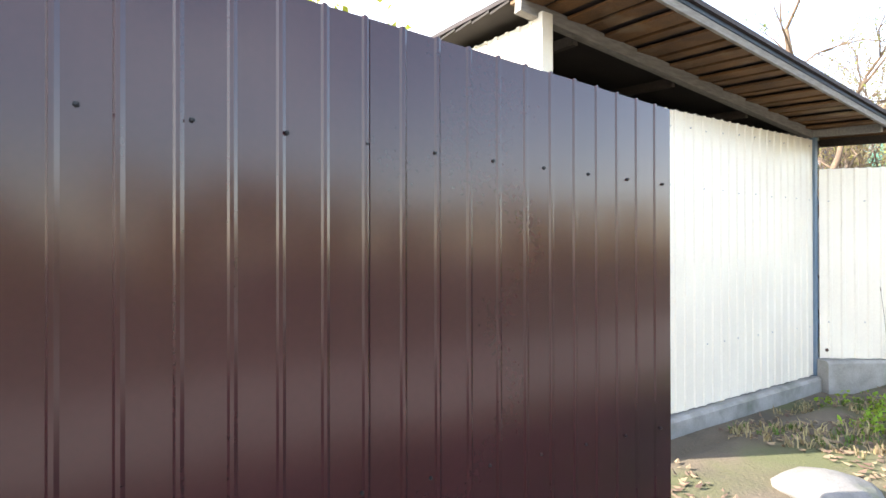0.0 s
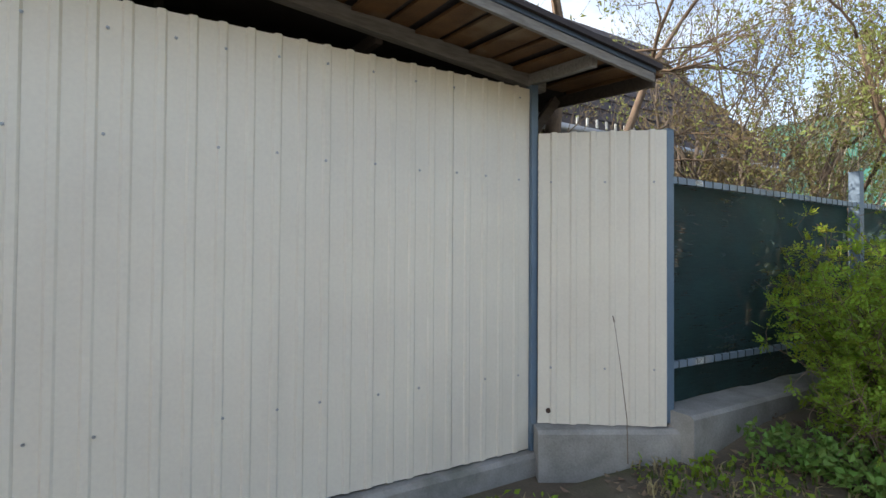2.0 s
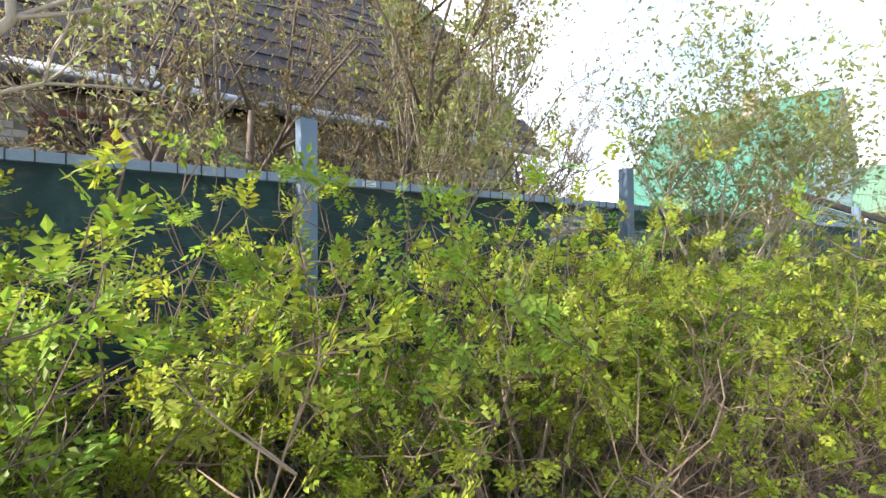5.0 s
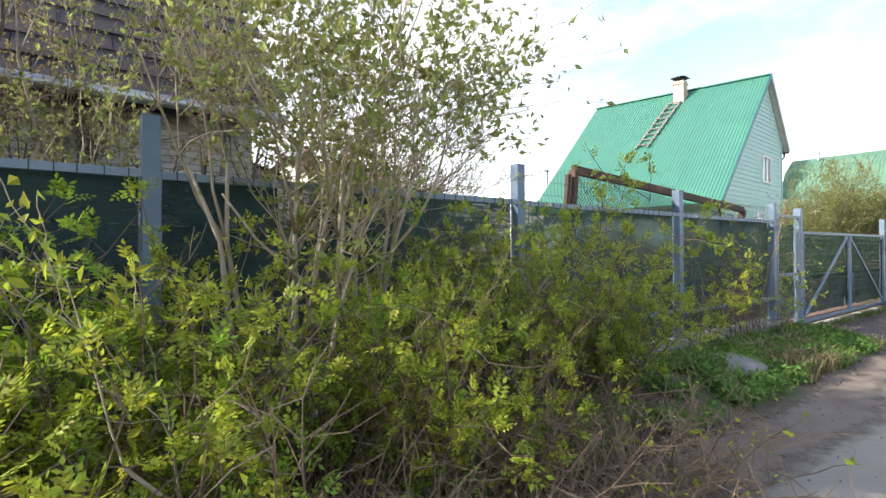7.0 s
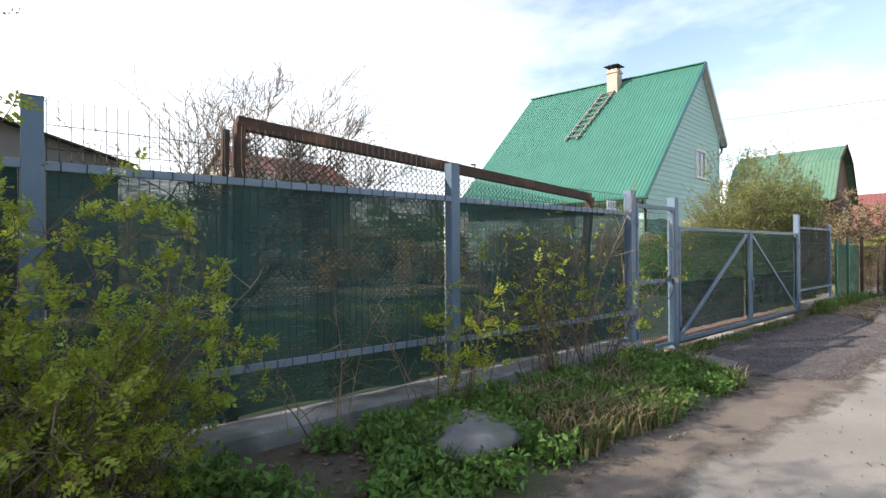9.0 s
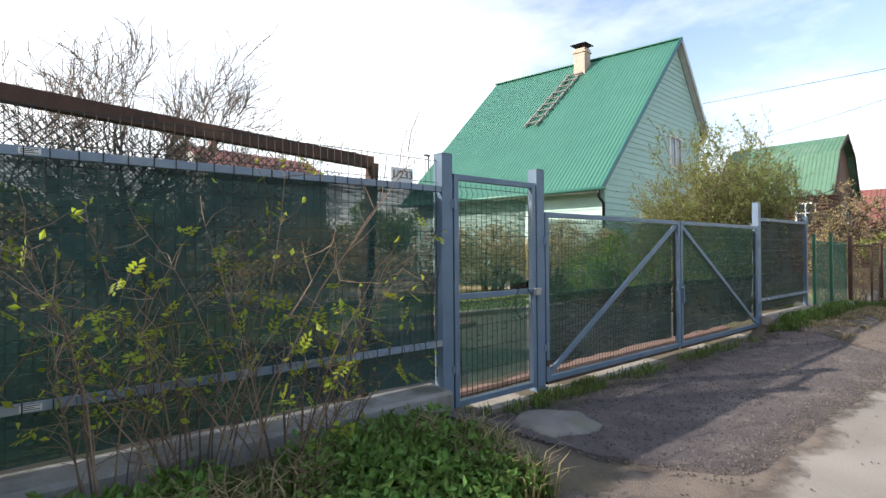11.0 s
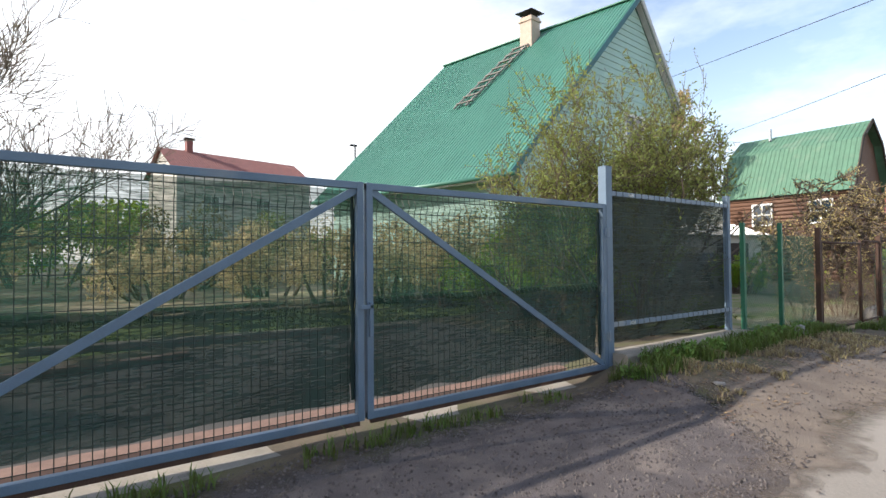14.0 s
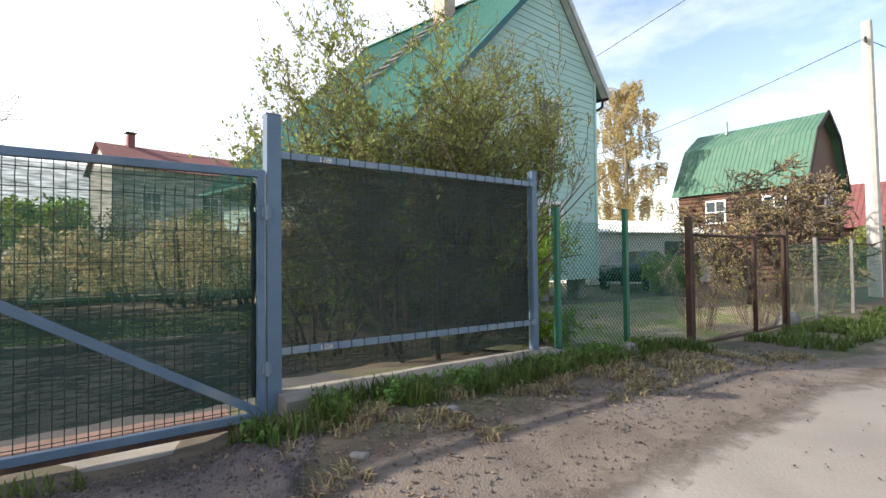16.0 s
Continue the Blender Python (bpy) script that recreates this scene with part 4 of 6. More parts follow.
for nm, a, b in (("top_beam", fpt(-0.005, 2.42), fpt(1.0, 2.15)), ("side_beam", fpt(0, 0.12), fpt(0, 2.42)), ("side_beam", fpt(1, 0.12), fpt(1, 2.15))):
    bm = bmesh.new()
    bar(bm, a, b, 0.07, 0.1, 0.008)
    part(nm, bm, M_RUST, tf)
bm = bmesh.new()
bar(bm, fpt(-0.022, 0.12), fpt(-0.022, 2.36), 0.05, 0.05, 0.006)
part("side_beam", bm, M_RUST, tf)
chain_link(tf, fpt(0.01, 0.3), fpt(1, 0.3) - fpt(0, 0.3), fpt(0, 1.3) - fpt(0, 0.3), 4.05, 1.72, M_WIRE, 0.055, 0.003)
chain_link(tf, fpt(0.01, 2.0), fpt(1, 1.66) - fpt(0, 2.0), fpt(0, 1.3) - fpt(0, 0.3), 4.05, 0.37, M_WIRE, 0.055, 0.0034)

# tube frame of an old swing seat behind the net
sw = thing("tube_frame", -6.9, 1.0, 0.05, "bent dark steel tube frame standing in the garden", "frame")
s = Soup()
pp = [(-0.75, 0, 0), (-0.75, 0, 0.85), (-0.72, 0, 0.98), (-0.62, 0, 1.05), (0.62, 0, 1.05), (0.72, 0, 0.98), (0.75, 0, 0.85), (0.75, 0, 0)]
s.tube([Vector(p) for p in pp], [0.025] * 8, 8)
s.done("tube", M_BLACK, sw, smooth=True)


# ---- houses ----
def window_at(parent, m, w, hgt, depth=0.08, bars=(1, 1), label=""):
    """A window in the local plane x-z of m, facing -y."""
    bm = bmesh.new()
    f = 0.09
    for a, b in (((-w / 2 - f, -0.05, -f), (w / 2 + f, 0.02, 0)), ((-w / 2 - f, -0.05, hgt), (w / 2 + f, 0.02, hgt + f)), ((-w / 2 - f, -0.047, 0), (-w / 2, 0.02, hgt)), ((w / 2, -0.047, 0), (w / 2 + f, 0.02, hgt))):
        box(bm, a, b, 0.006, m)
    wf = part("window", bm, M_WHITE, parent, label)
    bm = bmesh.new()
    for i in range(1, bars[0] + 1):
        xx = -w / 2 + w * i / (bars[0] + 1)
        box(bm, (xx - 0.03, -0.03, 0.0), (xx + 0.03, 0.015, hgt), 0.003, m)
    for i in range(1, bars[1] + 1):
        zz = hgt * i / (bars[1] + 1)
        box(bm, (-w / 2, -0.027, zz - 0.025), (w / 2, 0.012, zz + 0.025), 0.003, m)
    part("glazing_bar", bm, M_WHITE, wf)
    bm = bmesh.new()
    box(bm, (-w / 2, 0.0, 0), (w / 2, 0.006, hgt), 0, m)
    part("pane", bm, M_GLASS, wf)
    return wf


def plane_sheet(parent, name, a, b, c, d, mat, ribs, rh=0.025, label=""):
    """A ribbed roof slope: a-b along the eave, d-c along the ridge; ribs run from eave to ridge."""
    a, b, c, d = [Vector(p) for p in (a, b, c, d)]
    nrm = (b - a).cross(d - a).normalized()
    vs, fs = [], []
    cols = []
    for i in range(ribs):
        for f, hh in ((0.0, 0), (0.7, 0), (0.77, 1), (0.93, 1)):
            cols.append(((i + f) / ribs, hh * rh))
    cols.append((1.0, 0))
    for f, hh in cols:
        lo, hi = a.lerp(b, f), d.lerp(c, f)
        for th in (hh, -0.03):
            vs.append(tuple(lo + nrm * th))
            vs.append(tuple(hi + nrm * th))
    for i in range(len(cols) - 1):
        k, q = 4 * i, 4 * i + 4
        fs += [(k, q, q + 1, k + 1), (k + 2, k + 3, q + 3, q + 2), (k, k + 2, q + 2, q), (k + 1, q + 1, q + 3, k + 3)]
    fs += [(0, 1, 3, 2)]
    k = 4 * (len(cols) - 1)
    fs += [(k, k + 2, k + 3, k + 1)]
    return mesh_part(name, vs, fs, mat, parent, label)


# green-roofed house: local x across the gable, y along the ridge, z up; the gable faces the lane
hs = thing("house", 15.744, 6.075, 0.0, "mint green clad house with steep green roof and brick chimney", "house")
hs.rotation_euler = (0, 0, radians(13.0))
RZ, GL, ZL, GR, ZR, RL = 9.73, -6.17, 3.36, 2.77, 6.46, 8.55
wl_, wr_ = -5.6, 2.28          # wall edges
zwl = RZ + (ZL - RZ) * wl_ / GL
zwr = RZ + (ZR - RZ) * wr_ / GR
y0w = 0.2
plane_sheet(hs, "roof", (GL, RL, ZL), (GL, 0, ZL), (0, 0, RZ), (0, RL, RZ), M_ROOFGREEN, 64, 0.02, "bright green ribbed roof slope")
plane_sheet(hs, "roof", (GR, 0, ZR), (GR, RL, ZR), (0, RL, RZ), (0, 0, RZ), M_ROOFGREEN, 44, 0.03)
for nm, p, q in (("verge_trim", (GL, -0.02, ZL), (0.0, -0.02, RZ + 0.01)), ("verge_trim", (GR, -0.02, ZR), (0.0, -0.02, RZ + 0.01))):
    bm = bmesh.new()
    bar(bm, p, q, 0.05, 0.16, 0.01)
    part(nm, bm, M_ROOFTRIM if p[0] < 0 else M_SOFFIT, hs)
bm = bmesh.new()
bar(bm, (0, -0.05, RZ + 0.03), (0, RL + 0.02, RZ + 0.03), 0.22, 0.06, 0.02)
part("ridge_cap", bm, M_ROOFGREEN, hs)
for p, q, r_, t_ in (((GL + 0.1, 0.02, ZL - 0.06), (0, 0.02, RZ - 0.11), (0, y0w, RZ - 0.11), (GL + 0.1, y0w, ZL - 0.06)), ((GR - 0.05, 0.02, ZR - 0.06), (0, 0.02, RZ - 0.11), (0, y0w, RZ - 0.11), (GR - 0.05, y0w, ZR - 0.06))):
    mesh_part("soffit", [p, q, r_, t_], [(0, 1, 2, 3)], M_SOFFIT, hs)
# gable wall core and siding laps
zb = 0.55
core = [(wl_, y0w + 0.03, zb), (wr_, y0w + 0.03, zb), (wr_, y0w + 0.03, zwr - 0.1), (0, y0w + 0.03, RZ - 0.14), (wl_, y0w + 0.03, zwl - 0.1)]
core += [(q[0], RL - 0.4, q[2]) for q in core]
mesh_part("wall", core, [(0, 1, 2, 3, 4), (9, 8, 7, 6, 5), (0, 5, 6, 1), (1, 6, 7, 2), (4, 3, 8, 9), (2, 7, 8, 3), (0, 4, 9, 5)], M_SIDING, hs)
z = zb
bd = None
while z < RZ - 0.4:
    def xl(zz):
        return max(wl_, (zz - RZ + 0.16) / (ZL - RZ) * GL)
    def xr(zz):
        return min(wr_, (zz - RZ + 0.16) / (ZR - RZ) * GR)
    z2 = z + 0.205
    a0, a1, b0, b1 = xl(z), xr(z), xl(z2), xr(z2)
    if b1 - b0 > 0.05:
        v = [(a0, y0w, z), (a1, y0w, z), (b1, y0w + 0.022, z2), (b0, y0w + 0.022, z2), (a0, y0w + 0.03, z), (a1, y0w + 0.03, z), (b1, y0w + 0.03, z2), (b0, y0w + 0.03, z2)]
        mesh_part("siding_board", v, [(0, 1, 2, 3), (0, 4, 5, 1), (1, 5, 6, 2), (0, 3, 7, 4), (3, 2, 6, 7)], M_SIDING, hs)
    z += 0.2
# right side wall laps
z = zb
while z < zwr - 0.35:
    v = [(wr_ + 0.03, y0w + 0.02, z), (wr_ + 0.03, RL - 0.4, z), (wr_ + 0.006, RL - 0.4, z + 0.205), (wr_ + 0.006, y0w + 0.02, z + 0.205), (wr_, y0w + 0.02, z), (wr_, RL - 0.4, z), (wr_, RL - 0.4, z + 0.205), (wr_, y0w + 0.02, z + 0.205)]
    mesh_part("siding_board", v, [(0, 1, 2, 3), (0, 4, 5, 1), (1, 5, 6, 2), (0, 3, 7, 4)], M_SIDING, hs)
    z += 0.2
bm = bmesh.new()
box(bm, (wr_ - 0.06, y0w - 0.03, zb), (wr_ + 0.045, y0w + 0.07, zwr - 0.15), 0.006)
part("corner_trim", bm, M_SIDING, hs)
window_at(hs, pose(-0.14, y0w - 0.005, 4.68), 1.0, 1.1, bars=(1, 0), label="white framed upper window")
window_at(hs, pose(-0.16, y0w - 0.005, 1.6), 1.0, 1.18, bars=(1, 1), label="white framed ground floor window")
# gutter elbow at the eave
s = Soup()
s.tube([Vector((GR - 0.02, 0.0, ZR - 0.06)), Vector((GR - 0.02, RL, ZR - 0.08))], [0.06, 0.06], 8)
s.tube([Vector(p) for p in ((GR - 0.02, 0.2, ZR - 0.08), (GR - 0.04, 0.2, ZR - 0.3), (wr_ + 0.1, 0.3, ZR - 0.55), (wr_ + 0.09, 0.38, ZR - 0.7))], [0.045] * 4, 8)
s.done("gutter", M_BLACK, hs, "dark gutter with an elbow", True)
s = Soup()
s.tube([Vector((GL - 0.03, -0.1, ZL - 0.03)), Vector((GL - 0.03, RL, ZL - 0.05))], [0.06, 0.06], 8)
s.done("gutter", M_ROOFGREEN, hs, smooth=True)
# piers and skirting under the raised floor
for px_ in (-5.3, -2.8, 0.0, 1.9):
    for py_ in (0.7, 4.0, 7.5):
        bm = bmesh.new()
        box(bm, (px_ - 0.2, py_ - 0.2, -0.1), (px_ + 0.2, py_ + 0.2, zb + 0.02), 0.01)
        part("pier", bm, M_CONC, hs)
# chimney
ch = bmesh.new()
box(ch, (-0.72, 3.55, 8.6), (-0.24, 4.05, 10.15), 0.012)
box(ch, (-0.76, 3.51, 9.96), (-0.2, 4.09, 10.04), 0.01)
chim = part("chimney", ch, M_CHIM, hs, "pale pinkish brick chimney with a dark metal hood")
bm = bmesh.new()
for a in (-0.66, -0.3):
    for b in (3.62, 3.98):
        box(bm, (a - 0.015, b - 0.015, 10.14), (a + 0.015, b + 0.015, 10.32))
r_ = bmesh.ops.create_cone(bm, cap_ends=True, segments=4, radius1=0.52, radius2=0.08, depth=0.14, matrix=pose(-0.48, 3.8, 10.38, 0, 0, 45))
part("hood", bm, M_BLACK, chim)
# roof ladder
sl = (RZ - ZL) / -GL
ld = new("roof_ladder")
ld.parent = hs
for dy in (3.68, 4.22):
    bm = bmesh.new()
    bar(bm, (-0.75, dy, RZ - 0.75 * sl + 0.13), (-3.3, dy + 0.5, RZ - 3.3 * sl + 0.13), 0.08, 0.05, 0.004)
    part("ladder_rail", bm, M_GREYWOOD, ld)
for i in range(9):
    xx = -0.85 - 0.29 * i
    bm = bmesh.new()
    bar(bm, (xx, 3.6 + 0.052 * i, RZ + xx * sl + 0.16), (xx, 4.3 + 0.052 * i, RZ + xx * sl + 0.16), 0.1, 0.04, 0.003)
    part("rung", bm, M_GREYWOOD, ld)

# left eave wall in the same siding, with a pale eave board
z = zb
while z < zwl - 0.3:
    v = [(wl_ - 0.03, RL - 0.4, z), (wl_ - 0.03, y0w + 0.02, z), (wl_ - 0.006, y0w + 0.02, z + 0.205), (wl_ - 0.006, RL - 0.4, z + 0.205), (wl_, RL - 0.4, z), (wl_, y0w + 0.02, z)]
    mesh_part("siding_board", v, [(0, 1, 2, 3), (0, 4, 5, 1)], M_SIDING, hs)
    z += 0.2
bm = bmesh.new()
box(bm, (GL + 0.02, 0.05, ZL - 0.13), (GL + 0.06, RL - 0.05, ZL - 0.02), 0.006)
part("eave_board", bm, M_SOFFIT, hs)
s = Soup()
s.tube([Vector(p) for p in ((GL - 0.03, 0.1, ZL - 0.05), (GL + 0.02, 0.12, ZL - 0.25), (wl_ - 0.1, 0.2, ZL - 0.45), (wl_ - 0.1, 0.2, 0.7))], [0.045] * 4, 8)
s.done("downpipe", M_BLACK, hs, smooth=True)
# the gable stands a little askew to the ridge
SKEW = radians(8.7)
for ob in hs.children_recursive:
    if ob.type == "MESH":
        for v in ob.data.vertices:
            v.co = Vector((v.co.x * math.cos(SKEW), v.co.y - v.co.x * math.sin(SKEW), v.co.z))

# brown house with a gambrel roof
gh = thing("house", 34.3, 4.9, 0.0, "brown timber house with a faded green gambrel roof", "house")
gh.rotation_euler = (0, 0, radians(0.5))
gz, kx, kz, ex, ez, gl_ = 8.3, 1.6, 7.2, 3.1, 4.5, 6.4
for sgn in (-1, 1):
    A, Bk, Cr = (sgn * ex, 0, ez), (sgn * kx, 0, kz), (0, 0, gz)
    A2, B2, C2 = [(q[0], gl_, q[2]) for q in (A, Bk, Cr)]
    if sgn < 0:
        plane_sheet(gh, "roof", A2, A, Bk, B2, M_GAMBREL, 30, 0.02)
        plane_sheet(gh, "roof", B2, Bk, Cr, C2, M_GAMBREL, 30, 0.02)
    else:
        plane_sheet(gh, "roof", A, A2, B2, Bk, M_GAMBREL, 30, 0.02)
        plane_sheet(gh, "roof", Bk, B2, C2, Cr, M_GAMBREL, 30, 0.02)
cr = [(-2.8, 0.35, 0), (2.8, 0.35, 0), (2.8, 0.35, 4.8), (1.5, 0.35, 7.1), (0, 0.35, 8.15), (-1.5, 0.35, 7.1), (-2.8, 0.35, 4.8)]
cr += [(q[0], gl_ - 0.3, q[2]) for q in cr]
mesh_part("wall", cr, [(0, 1, 2, 3, 4, 5, 6), (13, 12, 11, 10, 9, 8, 7), (0, 6, 13, 7), (1, 8, 9, 2)], M_LOG, gh)
z = 0.1
while z < 4.6:
    s = Soup()
    s.tube([Vector((-2.83, 0.3, z + 0.1)), Vector((-2.83, gl_ - 0.3, z + 0.1))], [0.11, 0.11], 8)
    s.done("log", M_LOG, gh, smooth=True)
    s = Soup()
    s.tube([Vector((-2.8, 0.33, z + 0.1)), Vector((2.8, 0.33, z + 0.1))], [0.11, 0.11], 8)
    s.done("log", M_LOG, gh, smooth=True)
    z += 0.21
for yy in (1.4, 4.1):
    window_at(gh, pose(-2.96, yy, 3.0, 0, 0, -90), 0.85, 1.05, bars=(1, 1))
window_at(gh, pose(0.3, 0.2, 3.0), 0.9, 1.1, bars=(1, 1))
bm = bmesh.new()
bar(bm, (-ex + 0.05, -0.02, ez), (-kx, -0.02, kz), 0.06, 0.2, 0.01)
bar(bm, (-kx, -0.02, kz), (0, -0.02, gz), 0.06, 0.2, 0.01)
bar(bm, (ex - 0.05, -0.02, ez), (kx, -0.02, kz), 0.06, 0.2, 0.01)
bar(bm, (kx, -0.02, kz), (0, -0.02, gz), 0.06, 0.2, 0.01)
part("verge_board", bm, M_DARKWOOD, gh)
bm = bmesh.new()
bmesh.ops.create_cone(bm, cap_ends=True, segments=10, radius1=0.09, radius2=0.09, depth=0.7, matrix=pose(-0.4, 4.6, 8.4))
part("flue", bm, M_GALV, gh)


def plain_house(x, y, rz, w, d, wall_h, ridge, wall_mat, roof_mat, label, ribs=30, chimney=True, ov=0.35):
    """A gabled house; its ridge runs along local x."""
    th = thing("house", x, y, 0, label, "house")
    th.rotation_euler = (0, 0, radians(rz))
    v = [(-w / 2, -d / 2, 0), (w / 2, -d / 2, 0), (w / 2, d / 2, 0), (-w / 2, d / 2, 0), (-w / 2, -d / 2, wall_h), (w / 2, -d / 2, wall_h), (w / 2, d / 2, wall_h), (-w / 2, d / 2, wall_h), (-w / 2, 0, ridge - 0.06), (w / 2, 0, ridge - 0.06)]
    mesh_part("wall", v, [(0, 1, 5, 4), (1, 2, 6, 9, 5), (2, 3, 7, 6), (3, 0, 4, 8, 7)], wall_mat, th)
    sl = (ridge - wall_h) / (d / 2)
    e = d / 2 + ov
    ze = wall_h - ov * sl
    plane_sheet(th, "roof", (-w / 2 - ov, -e, ze), (w / 2 + ov, -e, ze), (w / 2 + ov, 0, ridge), (-w / 2 - ov, 0, ridge), roof_mat, ribs, 0.03)
    plane_sheet(th, "roof", (w / 2 + ov, e, ze), (-w / 2 - ov, e, ze), (-w / 2 - ov, 0, ridge), (w / 2 + ov, 0, ridge), roof_mat, ribs, 0.03)
    if chimney:
        bm = bmesh.new()
        box(bm, (-w * 0.32 - 0.25, -0.3, ridge - 0.5), (-w * 0.32 + 0.25, 0.3, ridge + 0.9), 0.02)
        c = part("chimney", bm, M_REDROOF, th)
        bm = bmesh.new()
        box(bm, (-w * 0.32 - 0.38, -0.42, ridge + 1.0), (-w * 0.32 + 0.38, 0.42, ridge + 1.08), 0.02)
        part("hood", bm, M_BLACK, c)
    return th


rh_ = plain_house(11.4, 44.5, 11, 11.6, 7.0, 8.6, 10.7, M_WALLPALE, M_REDROOF, "distant pale house with a dull red ribbed roof", 60)
window_at(rh_, pose(-3.2, -3.52, 5.2), 1.2, 1.3)
window_at(rh_, pose(1.2, -3.52, 5.2), 1.2, 1.3)
plain_house(-8.5, 14.3, 90, 4.0, 5.9, 3.95, 4.85, M_GREYWOOD, M_SLATE, "small garden house with a dark brownish roof", 40, False)
plain_house(47.0, 3.5, 96, 8, 7, 3.2, 6.0, M_LOG, M_REDROOF, "distant brown house with a red roof", 30, False)
gsh = plain_house(26.8, 11.3, -18, 7.0, 4.0, 2.45, 3.05, M_WALLPALE, M_WHITE, "low pale garage with a light sheet roof", 40, False)
bm = bmesh.new()
box(bm, (0.6, -2.04, 0), (2.6, -2.005, 1.95), 0.01)
part("door", bm, M_DARKWOOD, gsh)

# barn of limed brick behind the fence
bn = thing("barn", -12.4, 3.0, 0.0, "old barn of white limed brick under a dark slate roof", "barn")
BX0, BX1, BYF, BYB, BZ = -15.95, -8.9, 3.05, 9.2, 3.12
v = [(BX0, BYF + 0.1, 0), (BX1, BYF + 0.1, 0), (BX1, BYB, 0), (BX0, BYB, 0), (BX0, BYF + 0.1, BZ), (BX1, BYF + 0.1, BZ), (BX1, BYB, BZ), (BX0, BYB, BZ), (BX0, 6.1, 6.85), (BX1, 6.1, 6.85)]
v = [tuple(local(bn, q)) for q in v]
mesh_part("wall", v, [(0, 1, 5, 4), (1, 2, 6, 9, 5), (2, 3, 7, 6), (3, 0, 4, 8, 7)], M_MORTAR, bn)
wx_, wz_ = -14.62, 2.72


def slate_rows():
    """Front slope in single slates, back slope joined."""
    y_e_, y_r, zr_, ze_, n = BYF - 0.3, 6.1, 6.9, BZ + 0.06, 13
    up = Vector((0, y_r - y_e_, zr_ - ze_))
    lg = up.length / n * 1.25
    up.normalize()
    nm = Vector((0, -up.z, up.y))
    sm = []
    for k in range(3):
        s = Soup()
        s.brick((0.004, 0, 0.002), (0.336 + 0.01 * k, lg, 0.014 + 0.003 * k))
        me = bpy.data.meshes.new("slate")
        me.from_pydata(s.v, [], s.f)
        me.materials.append(M_SLATE)
        sm.append(me)
    back = Soup()
    for k in range(n):
        xx = BX0 - 0.3 + 0.17 * (k % 2)
        while xx < BX1 + 0.2:
            ob = new("slate", random.choice(sm))
            ob.parent = bn
            tilt = Matrix((Vector((1, 0, 0)), up, nm)).transposed().to_4x4() @ pose(0, 0, 0, -2.6 - rnd(0, 0.8), 0, rnd(-0.6, 0.6))
            ob.matrix_local = Matrix.Translation(local(bn, (xx, y_e_, ze_)) + up * (k * lg / 1.25) + nm * 0.022) @ tilt
            xx += 0.345
    for k in range(n):
        f0, f1 = k / n, min((k + 1.2) / n, 1)
        yb_ = BYB + 0.3
        back.quad(local(bn, (BX1 + 0.3, yb_ + (y_r - yb_) * f0, ze_ + (zr_ - ze_) * f0 + 0.03)), local(bn, (BX0 - 0.3, yb_ + (y_r - yb_) * f0, ze_ + (zr_ - ze_) * f0 + 0.03)), local(bn, (BX0 - 0.3, yb_ + (y_r - yb_) * f1, ze_ + (zr_ - ze_) * f1 + 0.01)), local(bn, (BX1 + 0.3, yb_ + (y_r - yb_) * f1, ze_ + (zr_ - ze_) * f1 + 0.01)))
    tagged(back.done("back_slope", M_SLATE, bn), kind="stuff")
    under = [tuple(local(bn, q)) for q in ((BX0 - 0.28, y_e_, ze_), (BX1 + 0.28, y_e_, ze_), (BX1 + 0.28, y_r, zr_), (BX0 - 0.28, y_r, zr_))]
    mesh_part("roof_boarding", under, [(0, 1, 2, 3)], M_DARKWOOD, bn)


slate_rows()
s = Soup()
gp_ = [local(bn, (BX0 - 0.3, BYF - 0.36, BZ + 0.05)), local(bn, (BX1 + 0.3, BYF - 0.36, BZ + 0.02))]
s.tube(gp_, [0.07, 0.07], 10)
s.done("gutter", M_GALV, bn, "grey metal gutter", True)
for i in range(9):
    bm = bmesh.new()
    xx = BX0 + 0.4 + i * 0.75
    bar(bm, local(bn, (xx, BYF + 0.1, BZ + 0.0)), local(bn, (xx, BYF - 0.3, BZ - 0.06)), 0.08, 0.1, 0.004)
    part("rafter_end", bm, M_DARKWOOD, bn)
bm = bmesh.new()
box(bm, local(bn, (BX0 - 0.06, BYF - 0.06, 0.0)), local(bn, (BX0 + 0.05, BYF + 0.06, BZ - 0.05)), 0.01)
part("downpipe_board", bm, M_WHITE, bn)
# near-black block paints the shade inside the window opening
bm = bmesh.new()
box(bm, local(bn, (wx_ - 0.2, BYF - 0.002, wz_ - 0.12)), local(bn, (wx_ + 0.2, BYF + 0.095, wz_ + 0.1)))
wn_ = part("window", bm, M_DARK, bn, "small dark barred window")
bm = bmesh.new()
for k in range(5):
    box(bm, local(bn, (wx_ - 0.17 + k * 0.085 - 0.008, BYF - 0.02, wz_ - 0.12)), local(bn, (wx_ - 0.17 + k * 0.085 + 0.008, BYF - 0.005, wz_ + 0.1)))
part("window_bar", bm, M_BLACK, wn_)

